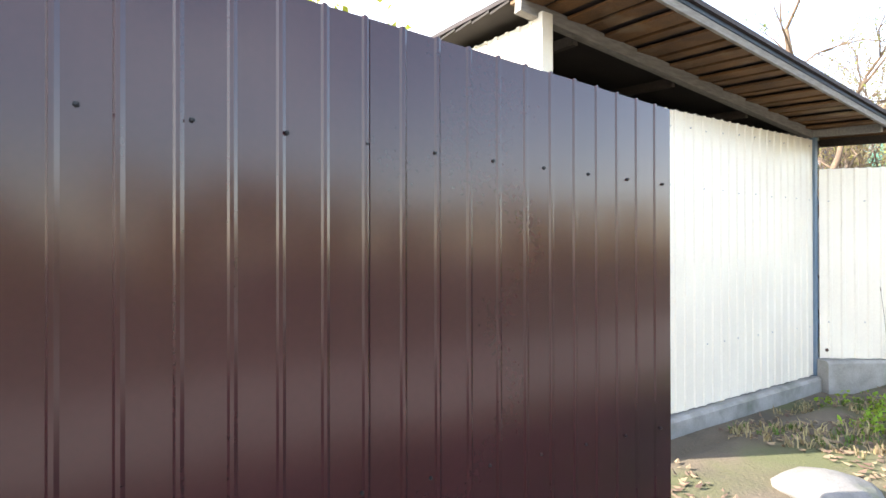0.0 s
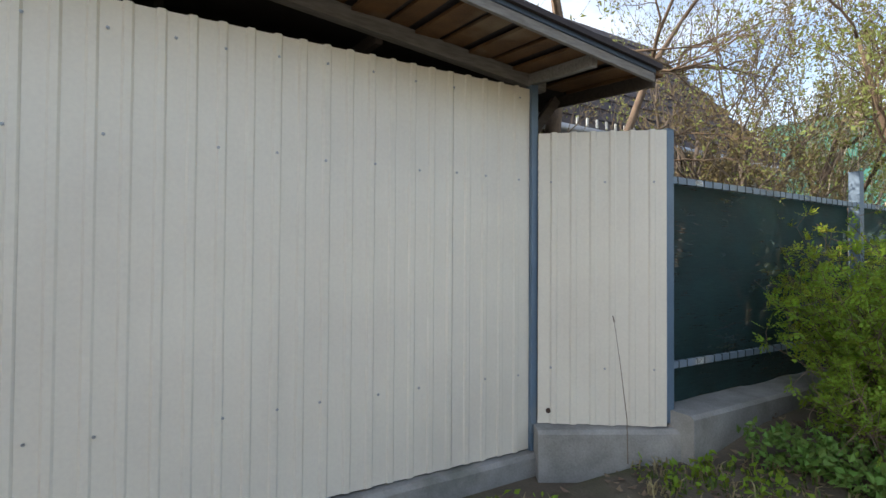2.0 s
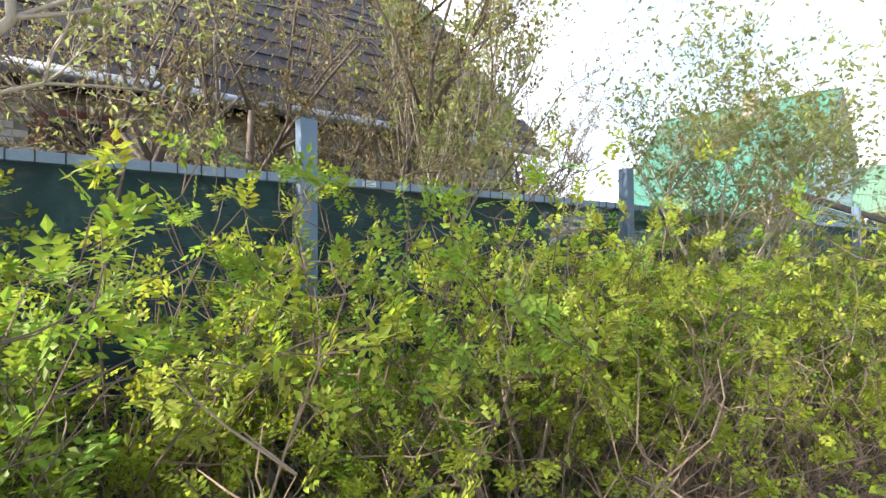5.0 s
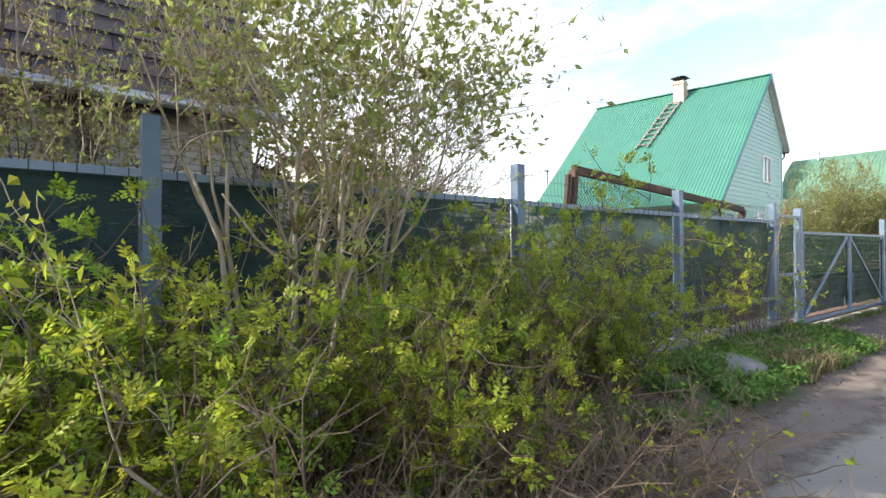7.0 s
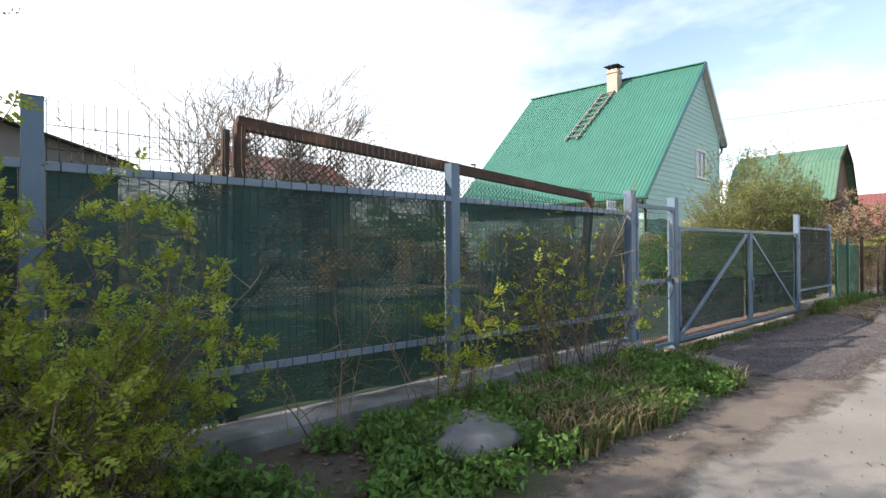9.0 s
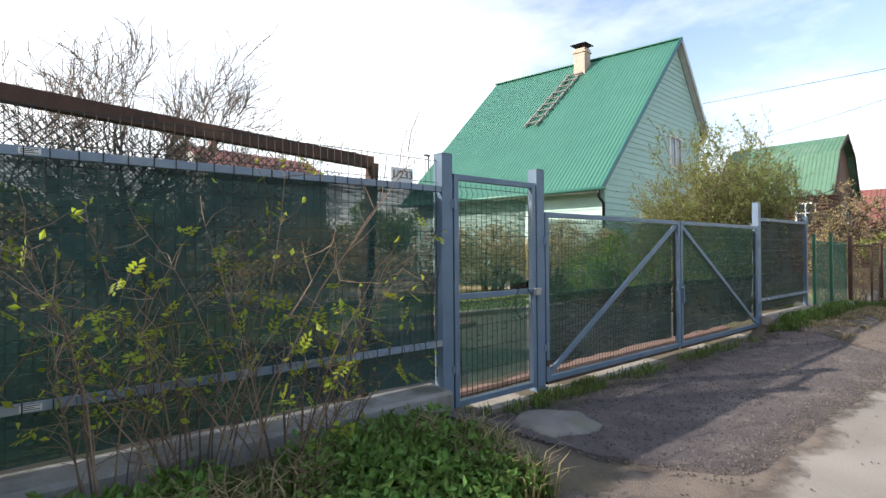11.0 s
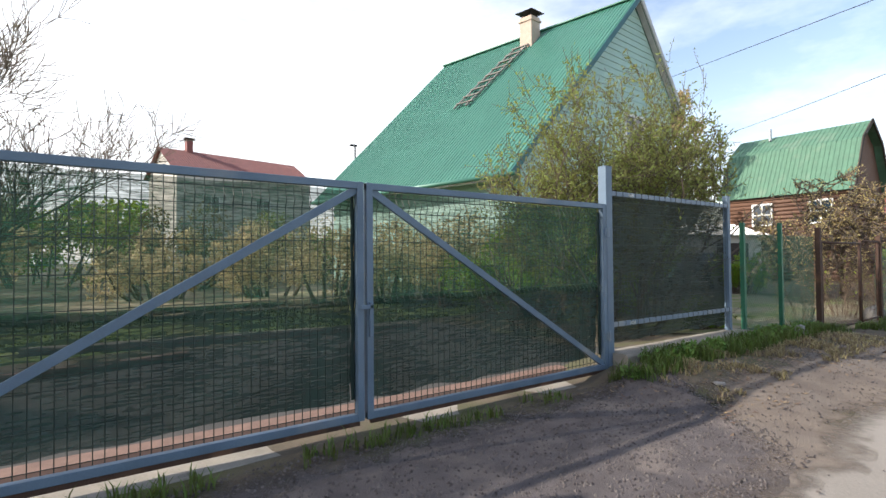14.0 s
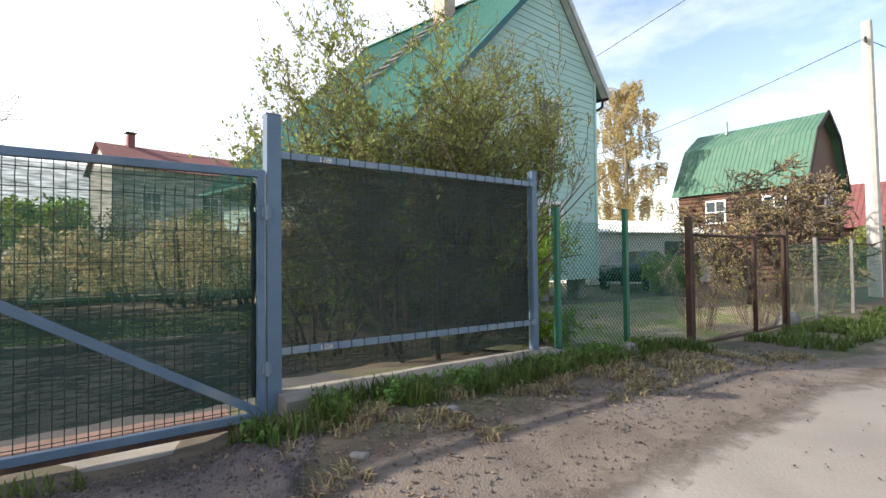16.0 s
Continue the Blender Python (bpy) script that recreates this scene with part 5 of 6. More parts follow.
for k in range(7):
    bm = bmesh.new()
    xx = BX0 + 1.35 + 0.2 * k
    box(bm, local(bn, (xx - 0.02, BYF - 0.24, BZ + 0.17)), local(bn, (xx + 0.02, BYF - 0.225, BZ + 0.3)), 0.003)
    part("snow_guard", bm, M_WHITE, bn, "small pale tab on the roof edge" if k == 0 else "")
ob_ = thing("timber_post", -16.5, 5.2, 0.0, "tall orange-brown timber post beside the barn", "post")
bm = bmesh.new()
box(bm, (-0.12, -0.1, 0), (0.12, 0.1, 5.6), 0.01)
part("shaft", bm, M_BOARD, ob_)
bm = bmesh.new()
box(bm, (-0.3, -0.16, 3.45), (0.22, 0.16, 3.62), 0.02)
part("crosspiece", bm, M_DARKWOOD, ob_)

# dark car parked by the garage
car = thing("car", 22.0, 7.7, 0.0, "dark teal hatchback parked beside the garage", "car")
car.rotation_euler = (0, 0, radians(18))
prof = [(-2.0, 0.35), (-2.05, 0.75), (-1.9, 0.95), (-1.0, 1.02), (-0.35, 1.42), (0.9, 1.46), (1.75, 1.05), (2.0, 0.95), (2.05, 0.4)]
n = len(prof)
v = [(x, -0.82 + (0.14 if z > 1.1 else 0), z) for x, z in prof] + [(x, 0.82 - (0.14 if z > 1.1 else 0), z) for x, z in prof]
bm = bmesh.new()
bv = [bm.verts.new(q) for q in v]
bm.faces.new(bv[:n])
bm.faces.new(bv[n:][::-1])
for i in range(n):
    j = (i + 1) % n
    bm.faces.new((bv[i], bv[n + i], bv[n + j], bv[j]))
bmesh.ops.recalc_face_normals(bm, faces=bm.faces)
bmesh.ops.bevel(bm, geom=list(bm.edges), offset=0.05, segments=2, affect="EDGES")
part("body", bm, M_CAR, car, smooth=True)
for sy in (-0.76, 0.76):
    bm = bmesh.new()
    vv = [bm.verts.new((q[0], sy * 0.955, q[1])) for q in ((-0.85, 1.06), (-0.32, 1.36), (0.85, 1.4), (1.4, 1.1))]
    bm.faces.new(vv)
    bmesh.ops.solidify(bm, geom=bm.faces[:], thickness=0.02)
    part("side_window", bm, M_GLASS, car)
    for sx in (-1.3, 1.3):
        bm = bmesh.new()
        bmesh.ops.create_cone(bm, cap_ends=True, segments=20, radius1=0.31, radius2=0.31, depth=0.2, matrix=pose(sx, sy, 0.31, 90))
        wh = part("wheel", bm, M_TYRE, car)
        bm = bmesh.new()
        bmesh.ops.create_cone(bm, cap_ends=True, segments=16, radius1=0.19, radius2=0.17, depth=0.215, matrix=pose(sx, sy, 0.31, 90))
        part("rim", bm, M_GALV, wh)

# ---- neighbour's fences ----
for xp, zt in ((8.58, 1.72), (9.78, 1.76)):
    post("fence_post", xp, -0.06, -0.1, zt, 0.055, M_GREENPOST, "green painted square post of the chain-link fence", "green posts", False)
cf = thing("chain_link_fence", 9.9, -0.06, 0.0, "green chain-link fence between green posts", "fence")
chain_link(cf, (-1.35, 0.03, 0.12), (1, 0, 0), (0, 0, 1), 2.6, 1.45, M_CHAIN, 0.06, 0.0038)
s = Soup()
s.tube([Vector((-1.35, 0.03, 1.57)), Vector((1.25, 0.03, 1.57))], [0.003, 0.003], 4)
s.done("top_wire", M_CHAIN, cf)


def old_gate(x0, x1, y0, y1, z0, z1, label):
    th = thing("gate", (x0 + x1) / 2, (y0 + y1) / 2, z0, label, "gate", "rusty brown gates")
    a, b = Vector((x0, y0, 0)), Vector((x1, y1, 0))
    up = Vector((0, 0, 1))
    s = Soup()
    for p, q, r in ((a + up * z0, a + up * z1, 0.022), (b + up * z0, b + up * z1, 0.022), (a + up * z0, b + up * z0, 0.02), (a + up * (z1 - 0.02), b + up * (z1 - 0.02), 0.02)):
        s.tube([local(th, p), local(th, q)], [r, r], 8)
    s.done("tube_frame", M_RUST, th, smooth=True)
    chain_link(th, local(th, a + up * z0), b - a, up, (b - a).length, z1 - z0, M_RUST, 0.07, 0.0016)
    return th


post("gate_post", 11.15, -0.1, -0.2, 1.72, 0.075, M_RUST, "rusty brown steel post of the neighbour's gate", "rusty posts", False)
old_gate(11.2, 13.0, -0.12, -0.14, 0.02, 1.5, "rusty brown tube gate leaf filled with chain-link")
old_gate(13.05, 14.25, -0.14, -0.1, 0.02, 1.55, "rusty brown tube gate leaf beside dry stems")
post("gate_post", 14.32, -0.1, -0.2, 1.65, 0.09, M_RUST, "thick rusty post at the end of the gate", "rusty posts", False)
ff = thing("chain_link_fence", 17.6, 0.0, -0.1, "sagging old chain-link fence overgrown with dry stems", "fence")
chain_link(ff, (-3.2, 0.0, 0.15), (1, 0.02, 0), (0, 0, 1), 6.6, 1.35, M_CHAIN, 0.09, 0.002)
for xp in (16.2, 18.4, 20.9):
    post("fence_post", xp, 0.04, -0.2, 1.55, 0.06, M_GREYWOOD if xp < 20 else M_DARKWOOD, "weathered grey timber post of the old fence", "old posts", False)
for k, (xp, ww) in enumerate(((21.3, 0.5), (22.0, 0.45))):
    bt = thing("board_fence", xp, 0.05, -0.1, "grey weathered boards leaning at the end of the old fence", "fence panel", "grey boards")
    for q in range(4):
        bm = bmesh.new()
        box(bm, (-ww / 2 + q * ww / 4, -0.012, 0), (-ww / 2 + (q + 0.93) * ww / 4, 0.012, 1.45 + 0.06 * math.sin(q * 3 + k)), 0.003)
        part("board", bm, M_GREYWOOD, bt)

# utility pole, lamp pole, wires
up_ = thing("utility_pole", 24.6, 1.05, -0.1, "pale leaning concrete utility pole with a wire bracket", "utility pole")
s = Soup()
s.tube([Vector((0, 0, 0)), Vector((-0.75, -0.12, 8.4))], [0.22, 0.14], 10)
s.done("shaft", M_POLE, up_)
bm = bmesh.new()
bar(bm, (-0.95, -0.12, 7.75), (-0.5, -0.12, 7.75), 0.05, 0.05)
bmesh.ops.create_cone(bm, cap_ends=True, segments=8, radius1=0.04, radius2=0.03, depth=0.12, matrix=pose(-0.92, -0.12, 7.84))
part("bracket", bm, M_BLACK, up_)
lp_ = thing("lamp_pole", 9.55, 14.45, 0.0, "thin dark lamp pole in the garden", "lamp pole")
s = Soup()
s.tube([Vector((0, 0, 0)), Vector((0, 0, 5.7))], [0.04, 0.03], 8)
s.done("pole", M_BLACK, lp_)
bm = bmesh.new()
box(bm, (-0.22, -0.06, 5.68), (0.06, 0.06, 5.75), 0.01)
part("lamp_head", bm, M_BLACK, lp_)


def cable(name, a, b, sag, r=0.012):
    s = Soup()
    a, b = Vector(a), Vector(b)
    pts = [a.lerp(b, i / 20) - Vector((0, 0, sag * 4 * (i / 20) * (1 - i / 20))) for i in range(21)]
    s.tube(pts, [r] * 21, 4)
    ob = s.done(name, M_BLACK)
    return tagged(ob, "thin dark overhead cable between pole and house", "cable")


cable("overhead_cable", (23.7, 0.95, 7.75), (30.0, 20.0, 7.2), 0.4)
cable("overhead_cable", (23.7, 0.95, 7.75), (60.0, -6.0, 8.2), 0.6)
cable("overhead_cable", (17.6, 6.1, 7.5), (9.6, -6.3, 4.88), 0.0, 0.008)


# ---- plants ----
DOME = []          # centre and radii within which a crown keeps


def grow(s, tips, p, d, length, r, level, spread=0.6, curl=0.25, kids=3, upward=0.15, shrink=0.62, segs=4, rmin=0.0014):
    """A tapering limb that bends and carries smaller limbs; its tips are collected."""
    pts, radii = [p.copy()], [r]
    q, dd = p.copy(), d.normalized()
    for i in range(segs):
        dd = (dd + rdir() * curl + Vector((0, 0, upward))).normalized()
        q = q + dd * (length / segs)
        pts.append(q.copy())
        radii.append(max(r * (1 - 0.62 * (i + 1) / segs), rmin))
    s.tube(pts, radii, 7 if r > 0.03 else (5 if r > 0.01 else 3), r > 0.01)
    if level == 0:
        tips.append((pts, dd))
        return
    if DOME and ((q.x - DOME[0]) / DOME[3]) ** 2 + ((q.y - DOME[1]) / DOME[4]) ** 2 + ((q.z - DOME[2]) / DOME[5]) ** 2 > 1.0:
        tips.append((pts, dd))
        return
    for k in range(kids):
        f = rnd(0.35, 1.0) if k else 1.0
        i = min(int(f * segs), segs)
        base = pts[i]
        ax = rdir()
        nd = (dd + ax * spread * rnd(0.7, 1.3)).normalized()
        grow(s, tips, base, nd, length * shrink * rnd(0.75, 1.2), max(radii[i] * 0.75, 0.0015), level - 1, spread, curl, kids, upward, shrink, segs, rmin)


def leaves_on(tips, per, size, ratio, jitter, s):
    for pts, d in tips:
        for _ in range(per):
            i = random.randrange(len(pts) - 1)
            p = pts[i].lerp(pts[i + 1], rnd(0, 1)) + rdir() * jitter
            ld_ = (rdir() + d * 0.5 + Vector((0, 0, 0.15))).normalized()
            side = ld_.cross(rdir())
            if side.length < 0.05:
                continue
            sz = size * rnd(0.6, 1.25)
            s.leaf(p, ld_, side.normalized(), sz, sz * ratio)


def tree(name, x, y, z, trunks, label, category, leaf_mat, per, size, level, bark=None, ratio=0.5, jitter=0.03, twig=None, **kw):
    """A tree: tapered trunks with limbs, twigs, and a crown of single leaves."""
    th = thing(name, x, y, z, label, category)
    s, tips = Soup(), []
    for off, d, length, r in trunks:
        grow(s, tips, Vector(off), Vector(d), length, r, level, **kw)
    s.done("trunk", bark or M_BARK, th, smooth=True)
    if per:
        c = Soup()
        leaves_on(tips, per, size, ratio, jitter, c)
        tagged(c.done("crown", leaf_mat, th), kind="stuff")
    return th


def shrub(x, y, z, radius, height, stems, leaf_mat, label, per=9, size=0.05, dry=0.25, group="", name="shrub", lean=0.5, ratio=0.6, low=2, feather=0, leaflet=0.036):
    """A many-stemmed shrub: thin stems from the ground with side shoots, leaves in small whorls along the upper part."""
    th = thing(name, x, y, z, label, "shrub", group)
    s, dr, c = Soup(), Soup(), Soup()
    for _ in range(stems):
        a, rr = rnd(0, 2 * math.pi), radius * 0.45 * math.sqrt(rnd(0, 1))
        p = Vector((rr * math.cos(a), rr * math.sin(a), -0.05))
        d = Vector((math.cos(a) * lean * rnd(0.1, 1.0), math.sin(a) * lean * rnd(0.1, 1.0), 1)).normalized()
        hh = height * rnd(0.55, 1.08)
        dead = rnd(0, 1) < dry
        tgt = dr if dead else s
        pts = [p]
        q, dd, n = p.copy(), d, 7
        for i in range(n):
            dd = (dd + rdir() * 0.13 + Vector((math.cos(a), math.sin(a), 0)) * 0.05).normalized()
            q = q + dd * hh / n
            pts.append(q.copy())
        r0 = rnd(0.004, 0.008)
        tgt.tube(pts, [r0 * (1 - 0.75 * i / n) for i in range(n + 1)], 4, False)
        for i in range(2, n + 1):
            for _k in range(2):
                sd = (rdir() + Vector((0, 0, 0.35)) + dd * 0.2).normalized()
                ln = rnd(0.1, 0.3)
                e1 = pts[i] + sd * ln * 0.5
                e2 = e1 + (sd + rdir() * 0.4).normalized() * ln * 0.5
                tgt.tube([pts[i], e1, e2], [0.003, 0.0022, 0.0012], 3, False)
                if not dead and i > low:
                    fat = rnd(0.5, 1.3)
                    for _l in range(int(feather * fat + rnd(0, 1))):
                        b = e1.lerp(e2, rnd(0.1, 1.0))
                        ldv = (sd * 0.6 + rdir() + Vector((0, 0, 0.12))).normalized()
                        side = ldv.cross(Vector((0, 0, 1)) + rdir() * 0.7)
                        if side.length > 0.1:
                            c.pinnate(b, ldv, side.normalized(), leaflet * rnd(1.7, 2.6), 3, leaflet * rnd(0.7, 1.2))
                    for _l in range(int(per * fat)):
                        b = e1.lerp(e2, rnd(0.3, 1.0)) + rdir() * 0.018
                        ldv = (sd * 0.5 + rdir() + Vector((0, 0, 0.25))).normalized()
                        side = ldv.cross(rdir())
                        if side.length > 0.1:
                            sz = size * rnd(0.6, 1.3)
                            c.leaf(b, ldv, side.normalized(), sz, sz * ratio)
    if s.v:
        tagged(s.done("stem", M_TWIG, th), kind="stuff")
    if dr.v:
        tagged(dr.done("dry_stem", M_DRYTWIG, th, "dry brown stems"), kind="stuff")
    if c.v:
        tagged(c.done("foliage", leaf_mat, th), kind="stuff")
    return th


random.seed(11)
hedge = "shrubs along the fence"
# x, y, spread, height, leaf: 0 fresh and broad-leaved, 1 deeper green, 2 fine and feathery
spots = [(-15.8, -1.05, 0.35, 0.6, 1), (-15.35, -1.0, 0.42, 1.2, 1), (-15.0, -1.0, 0.6, 1.5, 1), (-14.5, -0.65, 0.7, 1.7, 0), (-14.1, -1.2, 0.8, 1.35, 0), (-13.4, -0.75, 0.8, 1.65, 1), (-13.1, -1.35, 0.8, 1.3, 0), (-12.4, -0.75, 0.8, 1.72, 0),
         (-12.1, -1.4, 0.75, 1.3, 0), (-11.5, -0.8, 0.8, 1.66, 1), (-11.0, -1.45, 0.75, 1.25, 0), (-10.6, -0.85, 0.8, 1.5, 0), (-10.0, -1.35, 0.7, 1.2, 1), (-9.5, -0.8, 0.8, 1.6, 2), (-9.0, -1.2, 0.75, 1.3, 0), (-8.6, -0.75, 0.75, 1.78, 2), (-8.0, -0.75, 0.7, 1.82, 2), (-7.45, -0.8, 0.6, 1.5, 2), (-7.1, -0.7, 0.45, 1.05, 2)]
KINDS = ((M_LEAF, "leafy yellow-green shrub with feathered leaves and dry stems", 4.6, 0.034), (M_LEAFDK, "mid-green leafy shrub with serrated feathered leaves", 4.4, 0.036), (M_LEAFFINE, "feathery green shrub with fine small leaves", 6.0, 0.026))
for i, (x, y, r, hh, k) in enumerate(spots):
    front = y < -1.0
    mat, words, fe, ls = KINDS[k]
    shrub(x, y, ground_z(x, y), r, hh, 50 if front else 46, mat, words, per=3, size=0.034, dry=0.45 if front else 0.15, low=3 if front else 2, group=hedge, feather=fe * (1.25 if front else 1.0), leaflet=ls * (0.8 if front else 1.0))
# dry brown brush at the feet of the hedge
for i in range(8):
    x = -12.8 + i * 0.7
    shrub(x, -1.75 + rnd(-0.1, 0.1), ground_z(x, -1.75), 0.55, 0.8, 60, M_LEAF, "low tangle of dry brown stems at the edge of the lane", per=2, size=0.04, dry=0.8, group="dry brush", lean=1.2)
# gnarled pale branches standing out of the hedge
for x, y, lean_ in ((-11.15, -1.15, 0.5), (-9.35, -1.0, 0.4), (-12.7, -1.1, -0.3), (-10.2, -1.3, -0.5)):
    tree("dead_shrub", x, y, ground_z(x, y), [((0, 0, 0), (lean_, 0, 1), 1.0, 0.016), ((0.05, 0.03, 0), (lean_ * 0.4, -0.2, 1), 0.95, 0.013)], "gnarled pale half-bare shrub among the leaves", "shrub", M_LEAF, 5, 0.05, 3, bark=M_BARKPALE, spread=0.7, curl=0.35, kids=3, upward=0.08, shrink=0.55)
# young shrubs near the wicket
for x, y, r, hh, n, pr, fe in ((-4.85, -0.5, 0.4, 0.95, 9, 2, 2.2), (-4.45, -0.45, 0.25, 1.35, 5, 1, 0.8), (-3.2, -0.42, 0.4, 1.65, 20, 2, 0.5), (-2.75, -0.5, 0.35, 1.5, 16, 2, 0.5), (-3.6, -0.45, 0.3, 1.4, 9, 2, 0.4), (-5.7, -0.5, 0.3, 1.0, 5, 2, 1.2), (-2.35, -0.35, 0.2, 1.2, 5, 2, 0.5)):
    shrub(x, y, ground_z(x, y), r, hh, n, M_LEAF, "thin young shrub with sparse bright leaves before the net", per=pr, size=0.045, dry=0.35, group="young shrubs", lean=0.35, feather=fe, leaflet=0.045)
ab = thing("dry_branch", -2.95, -0.45, 0.15, "long pale dry branch arching before the net", "branch")
s = Soup()
s.tube([Vector(p) for p in ((0, 0, -0.05), (0.15, 0.02, 0.5), (0.45, 0.03, 1.05), (0.8, 0.02, 1.5), (1.1, 0.05, 1.85), (1.2, 0.05, 2.15))], [0.007, 0.006, 0.0055, 0.0045, 0.0035, 0.002], 6)
for k in range(9):
    p = Vector((0.55 + 0.07 * k, 0.03, 1.17 + 0.1 * k))
    q = p + Vector((rnd(-0.15, 0.2), rnd(-0.1, 0.1), rnd(0.1, 0.3)))
    s.tube([p, p.lerp(q, 0.5) + rdir() * 0.02, q], [0.004, 0.003, 0.0015], 4, False)
s.done("stem", M_DRYTWIG, ab, smooth=True)

random.seed(5)
gt = thing("tree", -14.75, -0.95, 0.1, "gnarled brown tree with a leaning trunk and a pale fork", "tree")
gs, gp, gtips = Soup(), Soup(), []
main = [Vector(q) for q in ((0.1, 0, -0.1), (0.02, 0, 0.75), (-0.25, 0.02, 1.28), (-0.43, 0, 1.46), (-0.5, 0.03, 1.6), (-0.66, -0.04, 1.76), (-0.74, 0, 2.02), (-0.82, 0.05, 2.3), (-1.0, 0.1, 2.75))]
side = [Vector(q) for q in ((0.02, -0.02, 0.75), (-0.24, -0.12, 1.28), (-0.17, -0.13, 1.58), (-0.05, -0.16, 1.8), (0.14, -0.15, 2.05), (0.1, -0.05, 2.5))]
gs.tube(main, [0.04, 0.038, 0.034, 0.03, 0.028, 0.025, 0.021, 0.017, 0.01], 9)
gp.tube(side, [0.024, 0.023, 0.021, 0.018, 0.014, 0.008], 7)
main, side = main[1:], side[1:]
for base, lean_, ln in ((main[3], (0.5, 0.1, 0.8), 0.9), (main[4], (-0.25, 0.3, 0.9), 0.9), (main[5], (0.6, -0.2, 0.8), 1.0), (main[5], (-0.35, 0.4, 0.9), 0.9), (main[6], (0.4, 0.2, 1), 1.0), (main[7], (-0.4, 0, 1), 0.8), (main[6], (0.3, 0.2, 0.9), 0.9)):
    grow(gs, gtips, base, Vector(lean_), ln * 0.62, 0.011, 3, spread=0.75, curl=0.35, kids=4, upward=0.05)
for base, lean_, ln in ((side[2], (0.8, 0.1, 0.3), 0.9), (side[2], (-0.5, 0.1, 0.9), 0.9), (side[3], (0.7, 0.2, 0.8), 1.0), (side[4], (0.1, 0.1, 1), 0.9), (side[4], (-0.6, 0, 0.9), 0.9), (side[3], (0.9, -0.3, 0.4), 0.9)):
    grow(gp, gtips, base, Vector(lean_), ln * 0.62, 0.009, 3, spread=0.75, curl=0.35, kids=4, upward=0.05)
gs.done("trunk", M_BARKBROWN, gt, smooth=True)
gp.done("pale_fork", M_BARKPALE, gt, smooth=True)
gl_c = Soup()
leaves_on(gtips, 4, 0.04, 0.5, 0.03, gl_c)
tagged(gl_c.done("crown", M_LEAFOLIVE, gt), kind="stuff")
# old limbs standing between shed and barn
ol = thing("tree", -16.75, 1.15, 0.0, "old dark-barked tree with crooked bare limbs beside the shed", "tree")
os_, otips = Soup(), []
la = [Vector(q) for q in ((-0.05, 0.05, -0.1), (0.0, 0, 1.2), (0.0, -0.1, 2.3), (0.02, -0.15, 2.8), (0.08, -0.15, 3.4), (-0.05, -0.1, 4.2))]
lb = [Vector(q) for q in ((0.15, 0.1, -0.1), (0.25, -0.1, 1.3), (0.48, -0.3, 2.15), (0.75, -0.35, 2.6), (1.05, -0.35, 3.2), (1.5, -0.4, 3.8))]
os_.tube(la, [0.1, 0.085, 0.075, 0.07, 0.05, 0.03], 9)
os_.tube(lb, [0.06, 0.05, 0.042, 0.038, 0.03, 0.018], 8)
for base, lean_, ln in ((la[3], (0.7, -0.3, 0.5), 1.3), (la[4], (0.9, -0.1, 0.2), 1.5), (la[4], (-0.8, -0.3, 0.5), 1.3), (la[5], (0.5, 0, 0.8), 1.2), (lb[2], (0.9, -0.1, 0.35), 1.3), (lb[3], (0.9, 0.2, 0.1), 1.4), (lb[4], (-0.4, -0.1, 0.9), 1.2), (lb[4], (0.9, -0.2, 0.2), 1.3), (lb[5], (0.5, 0, 0.6), 1.2)):
    grow(os_, otips, base, Vector(lean_), ln, 0.022, 3, spread=0.7, curl=0.42, kids=4, upward=0.02)
os_.done("trunk", M_BARKBROWN, ol, smooth=True)
ol_c = Soup()
leaves_on(otips, 4, 0.045, 0.5, 0.03, ol_c)
tagged(ol_c.done("crown", M_LEAFOLIVE, ol), kind="stuff")
tree("tree", -11.7, 0.75, 0.0, [((0, 0, 0), (0.1, 0.1, 1), 2.4, 0.05), ((0.1, 0.1, 0), (0.5, 0.1, 1), 2.4, 0.04), ((-0.1, 0, 0), (-0.4, 0.1, 1), 2.3, 0.04)], "many-stemmed small tree with fresh olive leaves", "tree", M_LEAFOLIVE, 9, 0.055, 4, bark=M_BARKPALE, spread=0.5, curl=0.2, kids=4, upward=0.15)
DOME[:] = [0.75, 0.0, 3.1, 1.6, 1.2, 1.7]
tree("tree", -9.85, -0.55, 0.1, [((0.06 * k, 0.04 * (k % 3), 0), (0.13 * k - 0.15, 0.1 * (k % 2) - 0.05, 1), 2.0, 0.03) for k in range(8)], "small open-crowned tree with pale stems and olive leaves in the hedge", "tree", M_LEAFOLIVE, 4, 0.06, 4, bark=M_BARKPALE, spread=0.85, curl=0.28, kids=5, upward=0.05, shrink=0.62)
DOME[:] = []
tree("tree", -12.2, 1.5, 0.0, [((0, 0, 0), (0.0, 0, 1), 3.0, 0.08), ((0.15, 0, 0), (0.4, 0, 1), 2.8, 0.06), ((-0.15, 0, 0), (-0.4, 0, 1), 2.8, 0.06)], "dense twiggy tree with brown-olive buds before the barn", "tree", M_BUD, 20, 0.045, 4, spread=0.6, curl=0.25, kids=4, upward=0.1)
tree("tree", -9.6, 2.0, 0.0, [((0, 0, 0), (0.0, 0, 1), 2.8, 0.07), ((-0.15, 0, 0), (-0.3, 0, 1), 2.8, 0.06)], "dense twiggy tree with brown-olive buds", "tree", M_BUD, 20, 0.045, 4, spread=0.6, curl=0.25, kids=4, upward=0.1)
